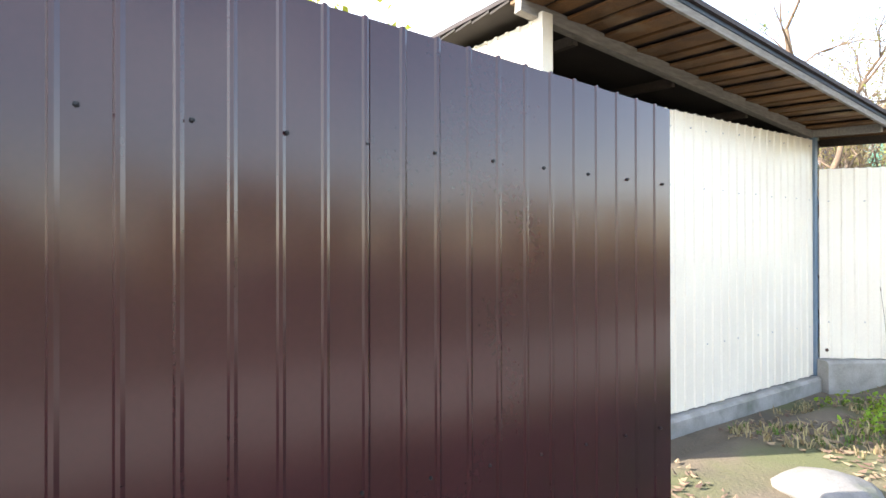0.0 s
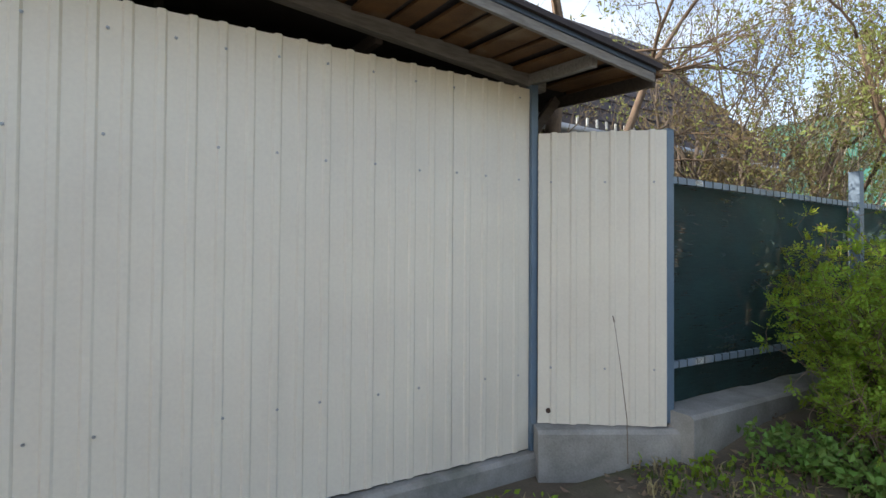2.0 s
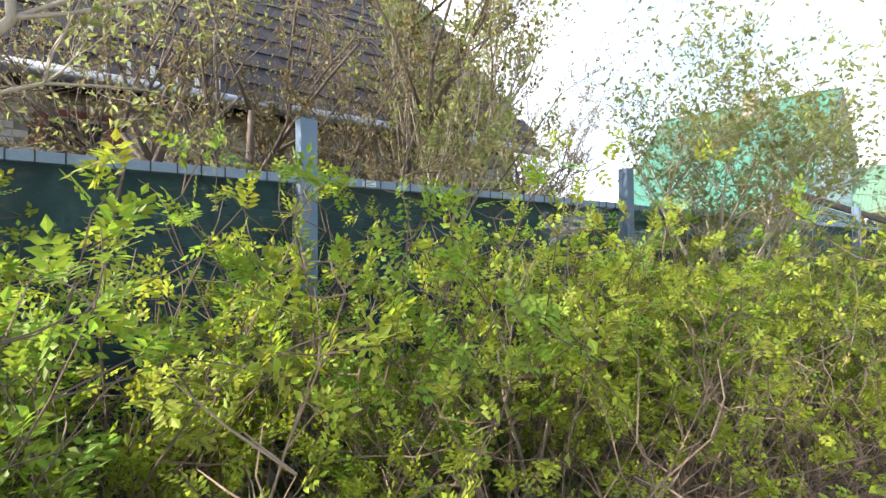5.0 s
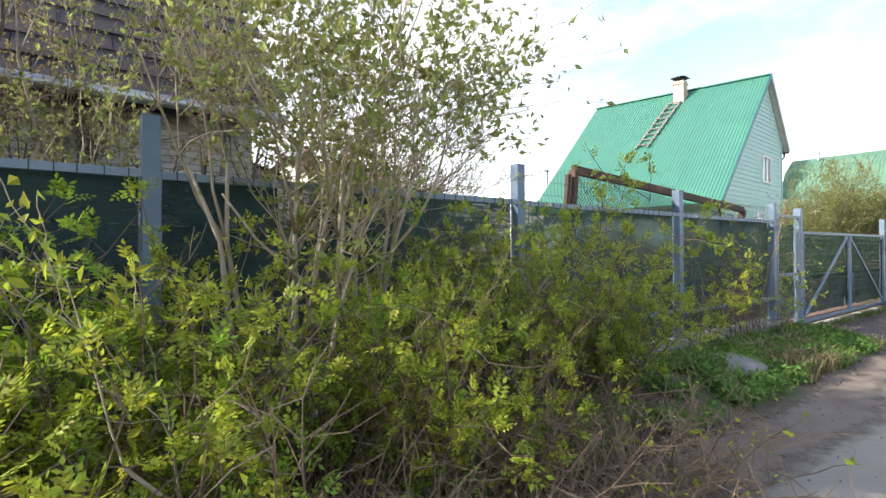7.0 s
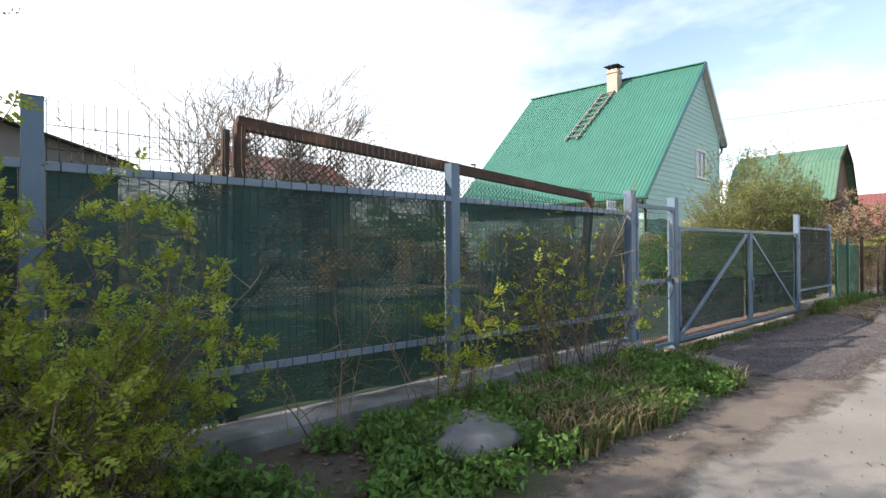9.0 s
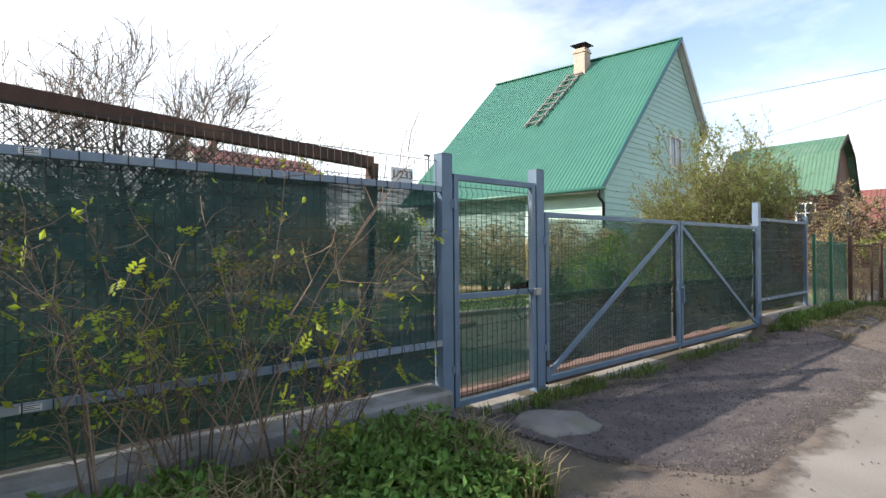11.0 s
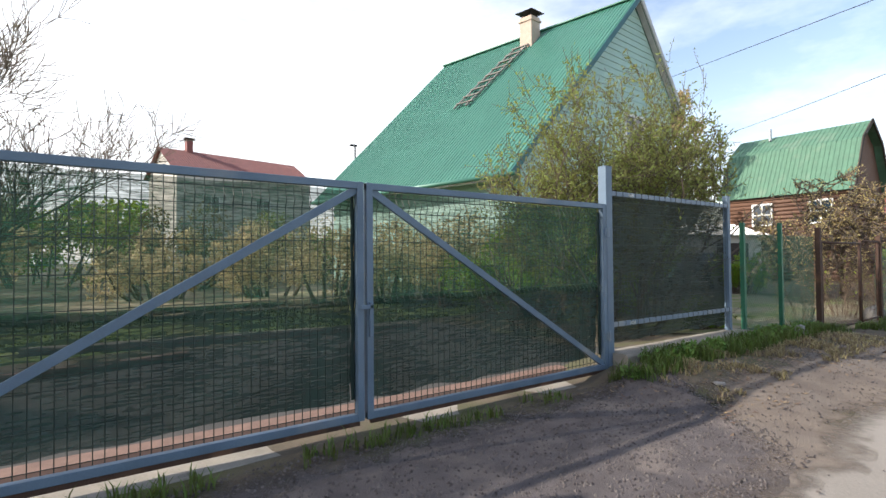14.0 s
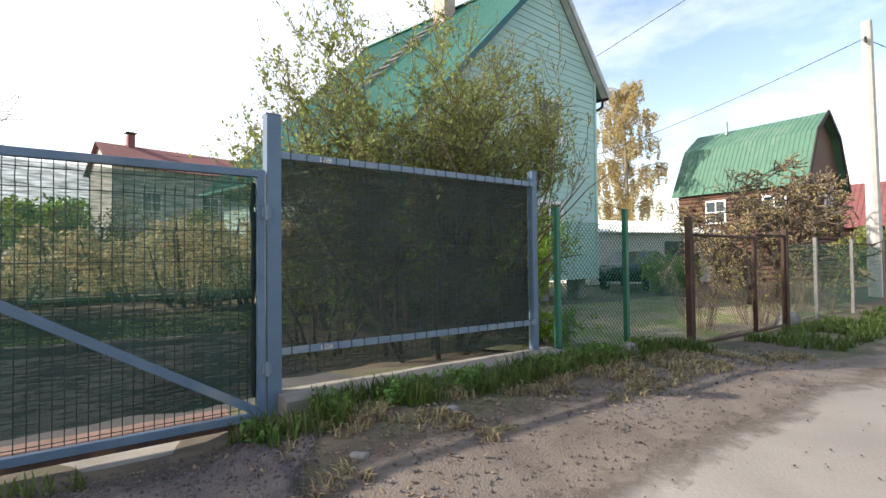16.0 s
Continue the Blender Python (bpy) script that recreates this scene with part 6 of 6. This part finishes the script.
tree("tree", -16.5, 3.1, 0.0, [((0, 0, 0), (0.3, 0, 1), 3.0, 0.09), ((0.1, 0, 0), (0.6, 0.0, 0.9), 2.8, 0.06), ((-0.2, 0.2, 0), (-0.1, 0.1, 1), 2.8, 0.07)], "old bare-limbed tree with bright young leaves beside the shed", "tree", M_LEAFOLIVE, 4, 0.05, 4, spread=0.6, curl=0.28, kids=4, upward=0.08)
tree("tree", -14.6, 1.6, 0.0, [((0, 0, 0), (0.1, -0.1, 1), 3.0, 0.07), ((0.1, 0, 0), (0.5, -0.2, 0.8), 2.8, 0.05)], "bare-limbed tree with sparse young leaves", "tree", M_LEAFOLIVE, 4, 0.045, 4, spread=0.6, curl=0.28, kids=4, upward=0.08)
tree("tree", -13.2, 1.2, 0.0, [((0, 0, 0), (0.1, -0.1, 1), 2.7, 0.06), ((0.1, 0, 0), (-0.4, -0.1, 0.9), 2.7, 0.05), ((0.1, 0, 0), (0.5, 0, 0.9), 2.6, 0.05)], "twiggy small tree with brown buds in front of the barn", "tree", M_BUD, 9, 0.04, 4, spread=0.65, curl=0.28, kids=4, upward=0.06)
DOME[:] = [0.75, 0.1, 2.25, 2.6, 1.4, 2.35]
tree("lilac_bush", 7.3, 1.5, 0.0, [((0.7 + 0.5 * math.cos(k * 0.9), 0.4 * math.sin(k * 0.9), 0), ((0.1 + 0.09 * (k % 7)) * math.cos(k * 0.9), (0.1 + 0.06 * (k % 7)) * math.sin(k * 0.9), 1), 1.9 + 0.2 * (k % 3), 0.03) for k in range(14)], "wide lilac bush with fresh olive-green leaves behind the net", "shrub", M_LEAFOLIVE, 6, 0.06, 4, bark=M_BARK, spread=0.78, curl=0.26, kids=5, upward=0.045, shrink=0.6, rmin=0.003)
DOME[:] = [0.0, 0.0, 1.9, 0.95, 0.7, 1.4]
tree("shrub", 7.1, 2.5, 0.0, [((0.3 * math.cos(k), 0.3 * math.sin(k), 0), (0.4 * math.cos(k), 0.3 * math.sin(k), 1), 1.55, 0.02) for k in range(12)], "rounded brownish-olive shrub just leafing out behind the gate", "shrub", M_BUD, 12, 0.05, 4, spread=0.75, curl=0.24, kids=4, upward=0.05, shrink=0.58, rmin=0.002)
DOME[:] = []
tree("tree", 9.8, 2.2, 0.0, [((0.1 * k, 0, 0), (0.12 * k - 0.2, 0.05, 1), 1.9, 0.03) for k in range(6)], "thin young tree with pale leaf buds beside the lilac", "tree", M_LEAFOLIVE, 5, 0.05, 4, spread=0.5, curl=0.2, kids=3, upward=0.12, rmin=0.004)
tree("tree", -2.3, 12.2, 0.0, [((0, 0, 0), (0.0, 0, 1), 3.9, 0.13), ((0.1, 0, 0), (0.5, 0.1, 1), 3.7, 0.09), ((-0.1, 0, 0), (-0.6, 0, 1), 3.7, 0.09), ((-0.05, 0, 0), (-0.25, 0.1, 1), 3.7, 0.09), ((0.05, 0, 0), (0.9, 0.1, 1), 3.1, 0.08)], "leafless garden tree with fine reddish twigs", "tree", M_BUD, 1, 0.035, 4, spread=0.72, curl=0.28, kids=5, upward=0.08, rmin=0.008)
bi = thing("birch_tree", 29.5, 13.0, 0.0, "tall birch with golden young leaves in low sun", "tree")
bs_, bl_ = Soup(), Soup()
bs_.tube([Vector((0, 0, -0.1)), Vector((0.1, 0, 4)), Vector((0.05, 0.1, 8)), Vector((0.1, 0, 11.3))], [0.17, 0.13, 0.07, 0.015], 8)
for k in range(70):
    z = rnd(2.2, 10.8)
    rad = 2.15 * math.sin(math.pi * min(max((z - 1.0) / 11.0, 0.05), 1.0)) ** 0.8 * rnd(0.75, 1.1)
    a = rnd(0, 2 * math.pi)
    o = Vector((math.cos(a), math.sin(a), 0))
    p0, p1, p2 = Vector((0.08, 0, z)), Vector((0.08, 0, z + 0.5)) + o * rad * 0.5, Vector((0.08, 0, z + 0.55)) + o * rad
    bs_.tube([p0, p1, p2], [0.035, 0.02, 0.007], 4)
    for _s in range(9):
        st = p1.lerp(p2, rnd(-0.6, 1.0)) + rdir() * 0.15
        ln = rnd(0.4, 1.3)
        en = st + Vector((rnd(-0.15, 0.15), rnd(-0.15, 0.15), -ln))
        bs_.tube([st, en], [0.006, 0.003], 3, False)
        for _l in range(int(ln * 48)):
            d = (rdir() + Vector((0, 0, -0.6))).normalized()
            sd = d.cross(rdir())
            if sd.length > 0.1:
                bl_.leaf(st.lerp(en, rnd(0, 1)) + rdir() * 0.07, d, sd.normalized(), rnd(0.08, 0.15), 0.08)
bs_.done("trunk", M_BARKPALE, bi, smooth=True)
tagged(bl_.done("crown", M_LEAFGOLD, bi), kind="stuff")
tree("tree", 21.5, 2.6, -0.1, [((0, 0, 0), (0.1, 0, 1), 2.3, 0.1), ((0, 0, 0), (-0.6, 0, 1), 2.3, 0.08), ((0, 0, 0), (0.6, 0.1, 1), 2.2, 0.07)], "gnarled bare apple tree with a few yellow-green leaves", "tree", M_LEAFGOLD, 8, 0.08, 4, spread=0.9, curl=0.3, kids=4, upward=-0.01, rmin=0.016)
tree("tree", 18.6, 2.2, -0.1, [((0, 0, 0), (0.1, 0, 1), 2.0, 0.08), ((0, 0, 0), (-0.5, 0, 1), 2.0, 0.07)], "gnarled bare apple tree behind the old gate", "tree", M_LEAFGOLD, 6, 0.07, 4, spread=0.9, curl=0.3, kids=4, upward=-0.01, rmin=0.011)
random.seed(8)
# brushwood in the neighbour's plot, seen past the gate
for x, y, r, hh, m in ((13.6, 1.0, 0.6, 1.5, M_LEAFOLIVE), (15.2, 0.8, 0.7, 1.5, M_LEAF), (16.8, 0.8, 0.7, 1.4, M_LEAFOLIVE), (18.6, 0.8, 0.7, 1.4, M_LEAF)):
    shrub(x, y, ground_z(x, y), r, hh, 34, m, "thicket of dry stalks with a few green leaves", per=2, size=0.05, dry=0.75, group="dry thicket", lean=0.3)
shrub(19.8, 5.0, 0, 1.0, 1.3, 90, M_LEAFDK, "dark green garden shrub beside the car", per=10, size=0.07, dry=0.0)
shrub(9.5, 0.9, 0.0, 0.3, 0.5, 20, M_LEAFDK, "small clump of garden leaves behind the chain-link", per=6, size=0.07, dry=0.0)

# far belt of trees and bushes
random.seed(3)


def far_bush(x, y, w, hgt, mat, n, label, name="bush", size=0.22):
    th = thing(name, x, y, 0, label, "bush", "far bushes")
    c, s = Soup(), Soup()
    lumps = [(rnd(-w / 2, w / 2), rnd(-1, 1), rnd(0.25, 0.85) * hgt, rnd(0.18, 0.36) * hgt) for _ in range(9)]
    for _ in range(n):
        lx, ly, lz, lr = random.choice(lumps)
        p = Vector((lx, ly, lz)) + rdir() * lr * rnd(0.6, 1.05)
        if p.z < 0.02:
            p.z = rnd(0.02, 0.5)
        d = rdir()
        sd = d.cross(rdir())
        if sd.length > 0.1:
            c.leaf(p, d, sd.normalized(), size * rnd(0.6, 1.3), size * 0.6)
    for lx, ly, lz, lr in lumps:
        s.tube([Vector((lx * 0.5, 0, -0.05)), Vector((lx * 0.8, ly * 0.5, lz * 0.6)), Vector((lx, ly, lz + lr * 0.8))], [0.07, 0.05, 0.015], 5)
    s.done("stem", M_TWIG, th)
    tagged(c.done("foliage", mat, th), kind="stuff")
    return th


for x, y, w, hgt, m in ((-3, 19, 6, 3.0, M_DRYLEAF), (4, 21, 6, 2.6, M_DRYLEAF), (-12, 18, 7, 6, M_BUD), (-19, 14, 6, 6, M_LEAFOLIVE), (9, 24, 5, 3.0, M_DRYLEAF), (40, 12, 7, 6, M_LEAFGOLD), (45, -3, 6, 5, M_LEAFOLIVE), (55, 3, 8, 6, M_LEAFGOLD), (31, 2.6, 4, 2.4, M_LEAFOLIVE), (36, -7, 6, 4, M_LEAFOLIVE), (-26, 9, 6, 7, M_LEAFOLIVE), (-23, 6.5, 5, 6, M_LEAF), (23, 18, 6, 5, M_BUD), (-2, 33, 12, 4, M_DRYLEAF), (-14, 34, 12, 6, M_LEAFOLIVE), (-8, 27, 8, 4.4, M_BUD), (-1, 28, 8, 4.2, M_LEAFOLIVE), (6, 29, 8, 4.2, M_BUD), (13, 29, 8, 4.4, M_LEAFOLIVE), (20, 27, 7, 4.0, M_LEAFDK), (-20, 24, 9, 6, M_BUD)):
    far_bush(x, y, w, hgt, m, 2600, "distant spring bush with hazy young leaves")
for x, y, w in ((-30, 44, 18), (-16, 46, 18), (-2, 47, 18), (12, 52, 18), (26, 50, 18), (40, 40, 16)):
    far_bush(x, y, w, 7.0, M_LEAFDK, 5200, "hazy woodland edge far behind the gardens", size=0.5)
for x, y, w, hg in ((9.2, 3.5, 2.4, 2.0), (10.8, 3.9, 2.4, 2.4), (12.3, 4.4, 1.8, 2.2), (8.2, 4.2, 1.8, 1.6)):
    far_bush(x, y, w, hg, M_LEAFDK, 5200, "low green garden bush before the mint house", size=0.09)
# dry brushwood across the lawn, seen through the gate; sunlit tone in its leaf colour
for x, y, w, hg in ((3.0, 14.5, 3.0, 1.6), (6.2, 13.5, 3.6, 2.0), (8.5, 6.6, 1.6, 2.3), (8.2, 9.0, 1.8, 2.3), (9.4, 5.0, 1.3, 2.2), (7.0, 10.4, 2.4, 2.3)):
    far_bush(x, y, w, hg, M_DRYLEAF, 4200, "pale dry brushwood at the edge of the lawn", size=0.1)
# unseen bushes across the lane, added to shade and mirror; sunlight is in their gold
for x, y in ((-26, -9), (-19, -10), (-12, -9.5), (-4, -10), (4, -9.5), (12, -9), (21, -8.5)):
    far_bush(x, y - 5, 7, 3.6, M_LEAFGOLD, 2200, "bushes on the far side of the lane", size=0.3)

# ---- stones, weeds, grass ----
random.seed(21)


def stone(x, y, w, d, hgt, label, rz=0):
    bm = bmesh.new()
    bmesh.ops.create_icosphere(bm, subdivisions=3, radius=1.0)
    sd = Vector((x * 1.3, y * 2.1, 0))
    for v in bm.verts:
        k = 1 + 0.28 * noise.noise(v.co * 1.3 + sd) + 0.1 * noise.noise(v.co * 3.5 + sd)
        v.co = Vector((v.co.x * w / 2 * k, v.co.y * d / 2 * k, max(v.co.z, -0.45) * hgt * k))
    ob = part("rock", bm, M_STONE, smooth=True)
    ob.matrix_world = pose(x, y, ground_z(x, y) + hgt * 0.22, 0, 0, rz)
    return tagged(ob, label, "rock")


stone(-4.98, -0.92, 0.95, 0.72, 0.13, "flat grey field stone among weeds")
stone(-0.62, -0.72, 0.75, 0.6, 0.05, "flat grey slab before the wicket")
stone(9.1, -0.5, 0.4, 0.3, 0.12, "grey stone in the grass by the fence")
stone(10.4, -0.35, 0.22, 0.2, 0.1, "small grey stone by the fence")
stone(15.5, 0.3, 0.5, 0.4, 0.25, "grey boulder in the neighbour's plot")
stone(-20.3, -0.75, 0.6, 0.5, 0.1, "pale flat stone beside the brown fence")
for i in range(3):
    stone(rnd(5.8, 10.8), rnd(-1.35, -0.6), rnd(0.08, 0.14), rnd(0.07, 0.12), 0.025, "small grey stone in the grass", rnd(0, 180))


def tuft_field(name, n, place, mat, hmin, hmax, label, bend=0.5, blades=5, width=0.006):
    s = Soup()
    for _ in range(n):
        x, y = place()
        z = ground_z(x, y)
        for _b in range(blades):
            a = rnd(0, 2 * math.pi)
            hh = rnd(hmin, hmax)
            d = Vector((math.cos(a), math.sin(a), 0))
            sd = Vector((-d.y, d.x, 0)) * width
            p0 = Vector((x + rnd(-0.03, 0.03), y + rnd(-0.03, 0.03), z - 0.01))
            p1 = p0 + Vector((0, 0, hh * 0.6)) + d * hh * bend * 0.25
            p2 = p0 + Vector((0, 0, hh * (1 - 0.3 * bend))) + d * hh * bend * 0.8
            b = len(s.v)
            s.v += [tuple(p0 - sd), tuple(p0 + sd), tuple(p1 + sd * 0.8), tuple(p1 - sd * 0.8), tuple(p2)]
            s.f += [(b, b + 1, b + 2, b + 3), (b + 3, b + 2, b + 4)]
    ob = s.done(name, mat)
    return tagged(ob, label, "grass", kind="stuff")


def weed_field(name, n, place, mat, size, label, hmax=0.16):
    s = Soup()
    for _ in range(n):
        x, y = place()
        z = ground_z(x, y)
        top = Vector((x, y, z + rnd(0.03, hmax)))
        for k in range(7):
            d = (rdir() + Vector((0, 0, 0.2))).normalized()
            sd = d.cross(rdir())
            if sd.length > 0.1:
                sz = size * rnd(0.6, 1.3)
                s.leaf(top + rdir() * 0.05, d, sd.normalized(), sz, sz * 0.6)
    ob = s.done(name, mat)
    return tagged(ob, label, "weeds", kind="stuff")


def in_box(x0, x1, y0, y1):
    return lambda: (rnd(x0, x1), rnd(y0, y1))


def clumped(x0, x1, y0, y1, thr=0.0, f=1.3):
    def g_():
        for _ in range(30):
            x, y = rnd(x0, x1), rnd(y0, y1)
            if noise.noise(Vector((x * f, y * f, 2.7))) > thr:
                break
        return x, y
    return g_


weed_field("weeds", 4200, clumped(-9.4, -1.7, -1.5, -0.45, -0.16, 2.1), M_NETTLE, 0.052, "low dark green nettles and weeds on the verge", 0.15)
weed_field("weeds", 1500, clumped(-16.4, -12.0, -1.5, -0.3, -0.1), M_NETTLE, 0.06, "low green nettles at the foot of the shrubs", 0.22)
weed_field("weeds", 260, clumped(5.4, 9.6, -0.55, -0.25, 0.0, 2.4), M_NETTLE, 0.05, "low weeds beside the concrete strip", 0.12)
weed_field("weeds", 130, clumped(-19.0, -16.5, -1.2, 0.2, 0.1), M_LEAFDK, 0.05, "scattered weeds on bare soil", 0.08)
tuft_field("grass", 900, clumped(5.3, 10.6, -0.7, -0.24, -0.05, 2.6), M_GRASS, 0.06, 0.24, "tufts of green grass along the concrete strip")
tuft_field("grass", 170, clumped(-1.2, 5.5, -0.42, -0.2, 0.05, 2.0), M_GRASS, 0.05, 0.16, "small tufts of grass along the sill")
tuft_field("dry_grass", 500, clumped(-4.4, -1.6, -1.5, -0.7, 0.0), M_DRYGRASS, 0.12, 0.32, "straw-coloured grass at the end of the verge", 0.8)
tuft_field("grass", 900, clumped(-5.5, -1.6, -1.5, -0.6, 0.0), M_GRASS, 0.1, 0.25, "green grass on the verge")
tuft_field("dry_grass", 300, clumped(-21.3, -16.3, -1.5, 0.3, -0.05), M_DRYGRASS, 0.04, 0.13, "dry grass on bare soil by the shed", 0.9)
tuft_field("grass", 260, clumped(-21.3, -16.3, -1.3, 0.3, 0.12), M_GRASS, 0.03, 0.1, "sparse grass by the shed")
tuft_field("grass", 1500, clumped(12.5, 24.0, -1.3, -0.2, -0.2), M_GRASS, 0.05, 0.2, "bright grass strip along the old fence", width=0.01)
tuft_field("dry_grass", 1300, clumped(5.5, 12.0, -1.3, -0.3, -0.05, 2.5), M_DRYGRASS, 0.03, 0.12, "short dry grass at the edge of the lane", 1.0)
tuft_field("grass", 7000, clumped(-8.0, 13.0, 5.2, 9.0, -0.2, 0.8), M_GRASS, 0.04, 0.12, "lawn in the garden behind the fence", 0.6, 4, 0.012)


def litter(n, place, smin, smax, mat, label, name):
    s = Soup()
    for _ in range(n):
        x, y = place()
        p = Vector((x, y, ground_z(x, y) + 0.018))
        d = Vector((rnd(-1, 1), rnd(-1, 1), rnd(-0.15, 0.25))).normalized()
        sd = d.cross(Vector((rnd(-0.3, 0.3), rnd(-0.3, 0.3), 1))).normalized()
        sz = rnd(smin, smax)
        s.leaf(p, d, sd, sz, sz * 0.6)
    return tagged(s.done(name, mat), label, "litter", kind="stuff")


litter(2600, clumped(-21.3, -12.5, -2.0, 0.3, -0.2), 0.03, 0.08, M_LITTER, "dead brown leaves on the soil", "leaf_litter")
litter(1500, clumped(-9.5, -1.5, -1.7, -0.3, -0.2), 0.03, 0.07, M_LITTER, "dead brown leaves on the verge", "leaf_litter")
litter(1500, clumped(4.8, 12.0, -1.6, -0.3, -0.2), 0.02, 0.06, M_LITTER, "dead leaves and straw at the lane edge", "leaf_litter")


def on_drive():
    while True:
        x, y = rnd(-1.6, 6.2), rnd(-2.1, -0.26)
        if y > drive_far(x) + 0.03:
            return x, y


def pebbles(n, place, rmin, rmax, label):
    s = Soup()
    for _ in range(n):
        x, y = place()
        r = rnd(rmin, rmax)
        z = ground_z(x, y) + 0.022
        b = len(s.v)
        for k in range(5):
            a = 2 * math.pi * k / 5 + rnd(-0.3, 0.3)
            s.v.append((x + r * math.cos(a) * rnd(0.7, 1.2), y + r * math.sin(a) * rnd(0.7, 1.2), z - 0.004))
        s.v.append((x + rnd(-0.3, 0.3) * r, y + rnd(-0.3, 0.3) * r, z + r * 0.75))
        for k in range(5):
            s.f.append((b + k, b + (k + 1) % 5, b + 5))
    return tagged(s.done("gravel", M_PEBBLE), label, "gravel", kind="stuff")


pebbles(9000, on_drive, 0.004, 0.013, "loose dark gravel on the drive")
pebbles(500, in_box(-8.0, 14.0, -2.8, -1.2), 0.004, 0.012, "loose stones on the lane")
pebbles(1300, in_box(4.6, 10.5, -1.9, -0.65), 0.004, 0.013, "loose stones on the dirt shoulder")

tuft_field("grass", 90, in_box(-0.3, 0.7, -0.4, -0.16), M_GRASS, 0.06, 0.15, "tuft of grass at the gate post")

# garden edging seen through the net
for k, (xa, ya, xb, yb) in enumerate(((-1.1, 0.42, 5.6, 0.42), (0.5, 5.0, 6.0, 4.2), (-1.5, 2.9, 2.2, 3.4))):
    plinth("trim_%d" % (k + 1), (xa, ya), (xb, yb), -0.1, 0.07 if k == 0 else 0.16, 0.2 if k == 0 else 0.12, M_BRICKPATH if k != 1 else M_CONCP, "low edging of a garden bed behind the fence", "edging")

# ---- brickwork of the barn ----
random.seed(2)
bw, bh = 0.25, 0.065


def brick_mesh(mat, w, seed):
    random.seed(seed)
    s = Soup()
    s.brick((0, -0.012 - rnd(0, 0.006), 0), (w, 0.05, bh))
    me = bpy.data.meshes.new("brick")
    me.from_pydata(s.v, [], s.f)
    me.materials.append(mat)
    return me


W_B = [brick_mesh(M_BRICKW, bw - 0.01, k) for k in range(4)]
R_B = brick_mesh(M_BRICKR, 0.15, 9)
random.seed(2)
rest = Soup()
row = 0
zz = 1.8
while zz < BZ - 0.08:
    xx = BX0 + (0.0 if row % 2 else -0.125)
    while xx < BX1:
        inside = abs(xx + bw / 2 - wx_) < 0.36 and wz_ - 0.18 < zz + bh / 2 < wz_ + 0.16
        if not inside:
            if -15.9 < xx < -12.2 and zz > 2.25:
                ob = new("brick", random.choice(W_B))
                ob.parent = bn
                ob.location = local(bn, (max(xx, BX0), BYF + 0.09, zz))
            else:
                rest.brick(local(bn, (max(xx, BX0), BYF + 0.075, zz)), local(bn, (min(xx + bw - 0.01, BX1), BYF + 0.12, zz + bh)))
        xx += bw
    zz += bh + 0.011
    row += 1
tagged(rest.done("brickwork", M_BRICKW, bn), kind="stuff")
for sx in (-0.37, 0.21):
    for k in range(4):
        ob = new("brick", R_B)
        ob.parent = bn
        ob.location = local(bn, (wx_ + sx + 0.04 * (k % 2), BYF + 0.08, wz_ - 0.14 + k * 0.076))
for k in range(4):
    ob = new("brick", R_B)
    ob.parent = bn
    ob.location = local(bn, (wx_ - 0.32 + k * 0.16, BYF + 0.08, wz_ + 0.155))
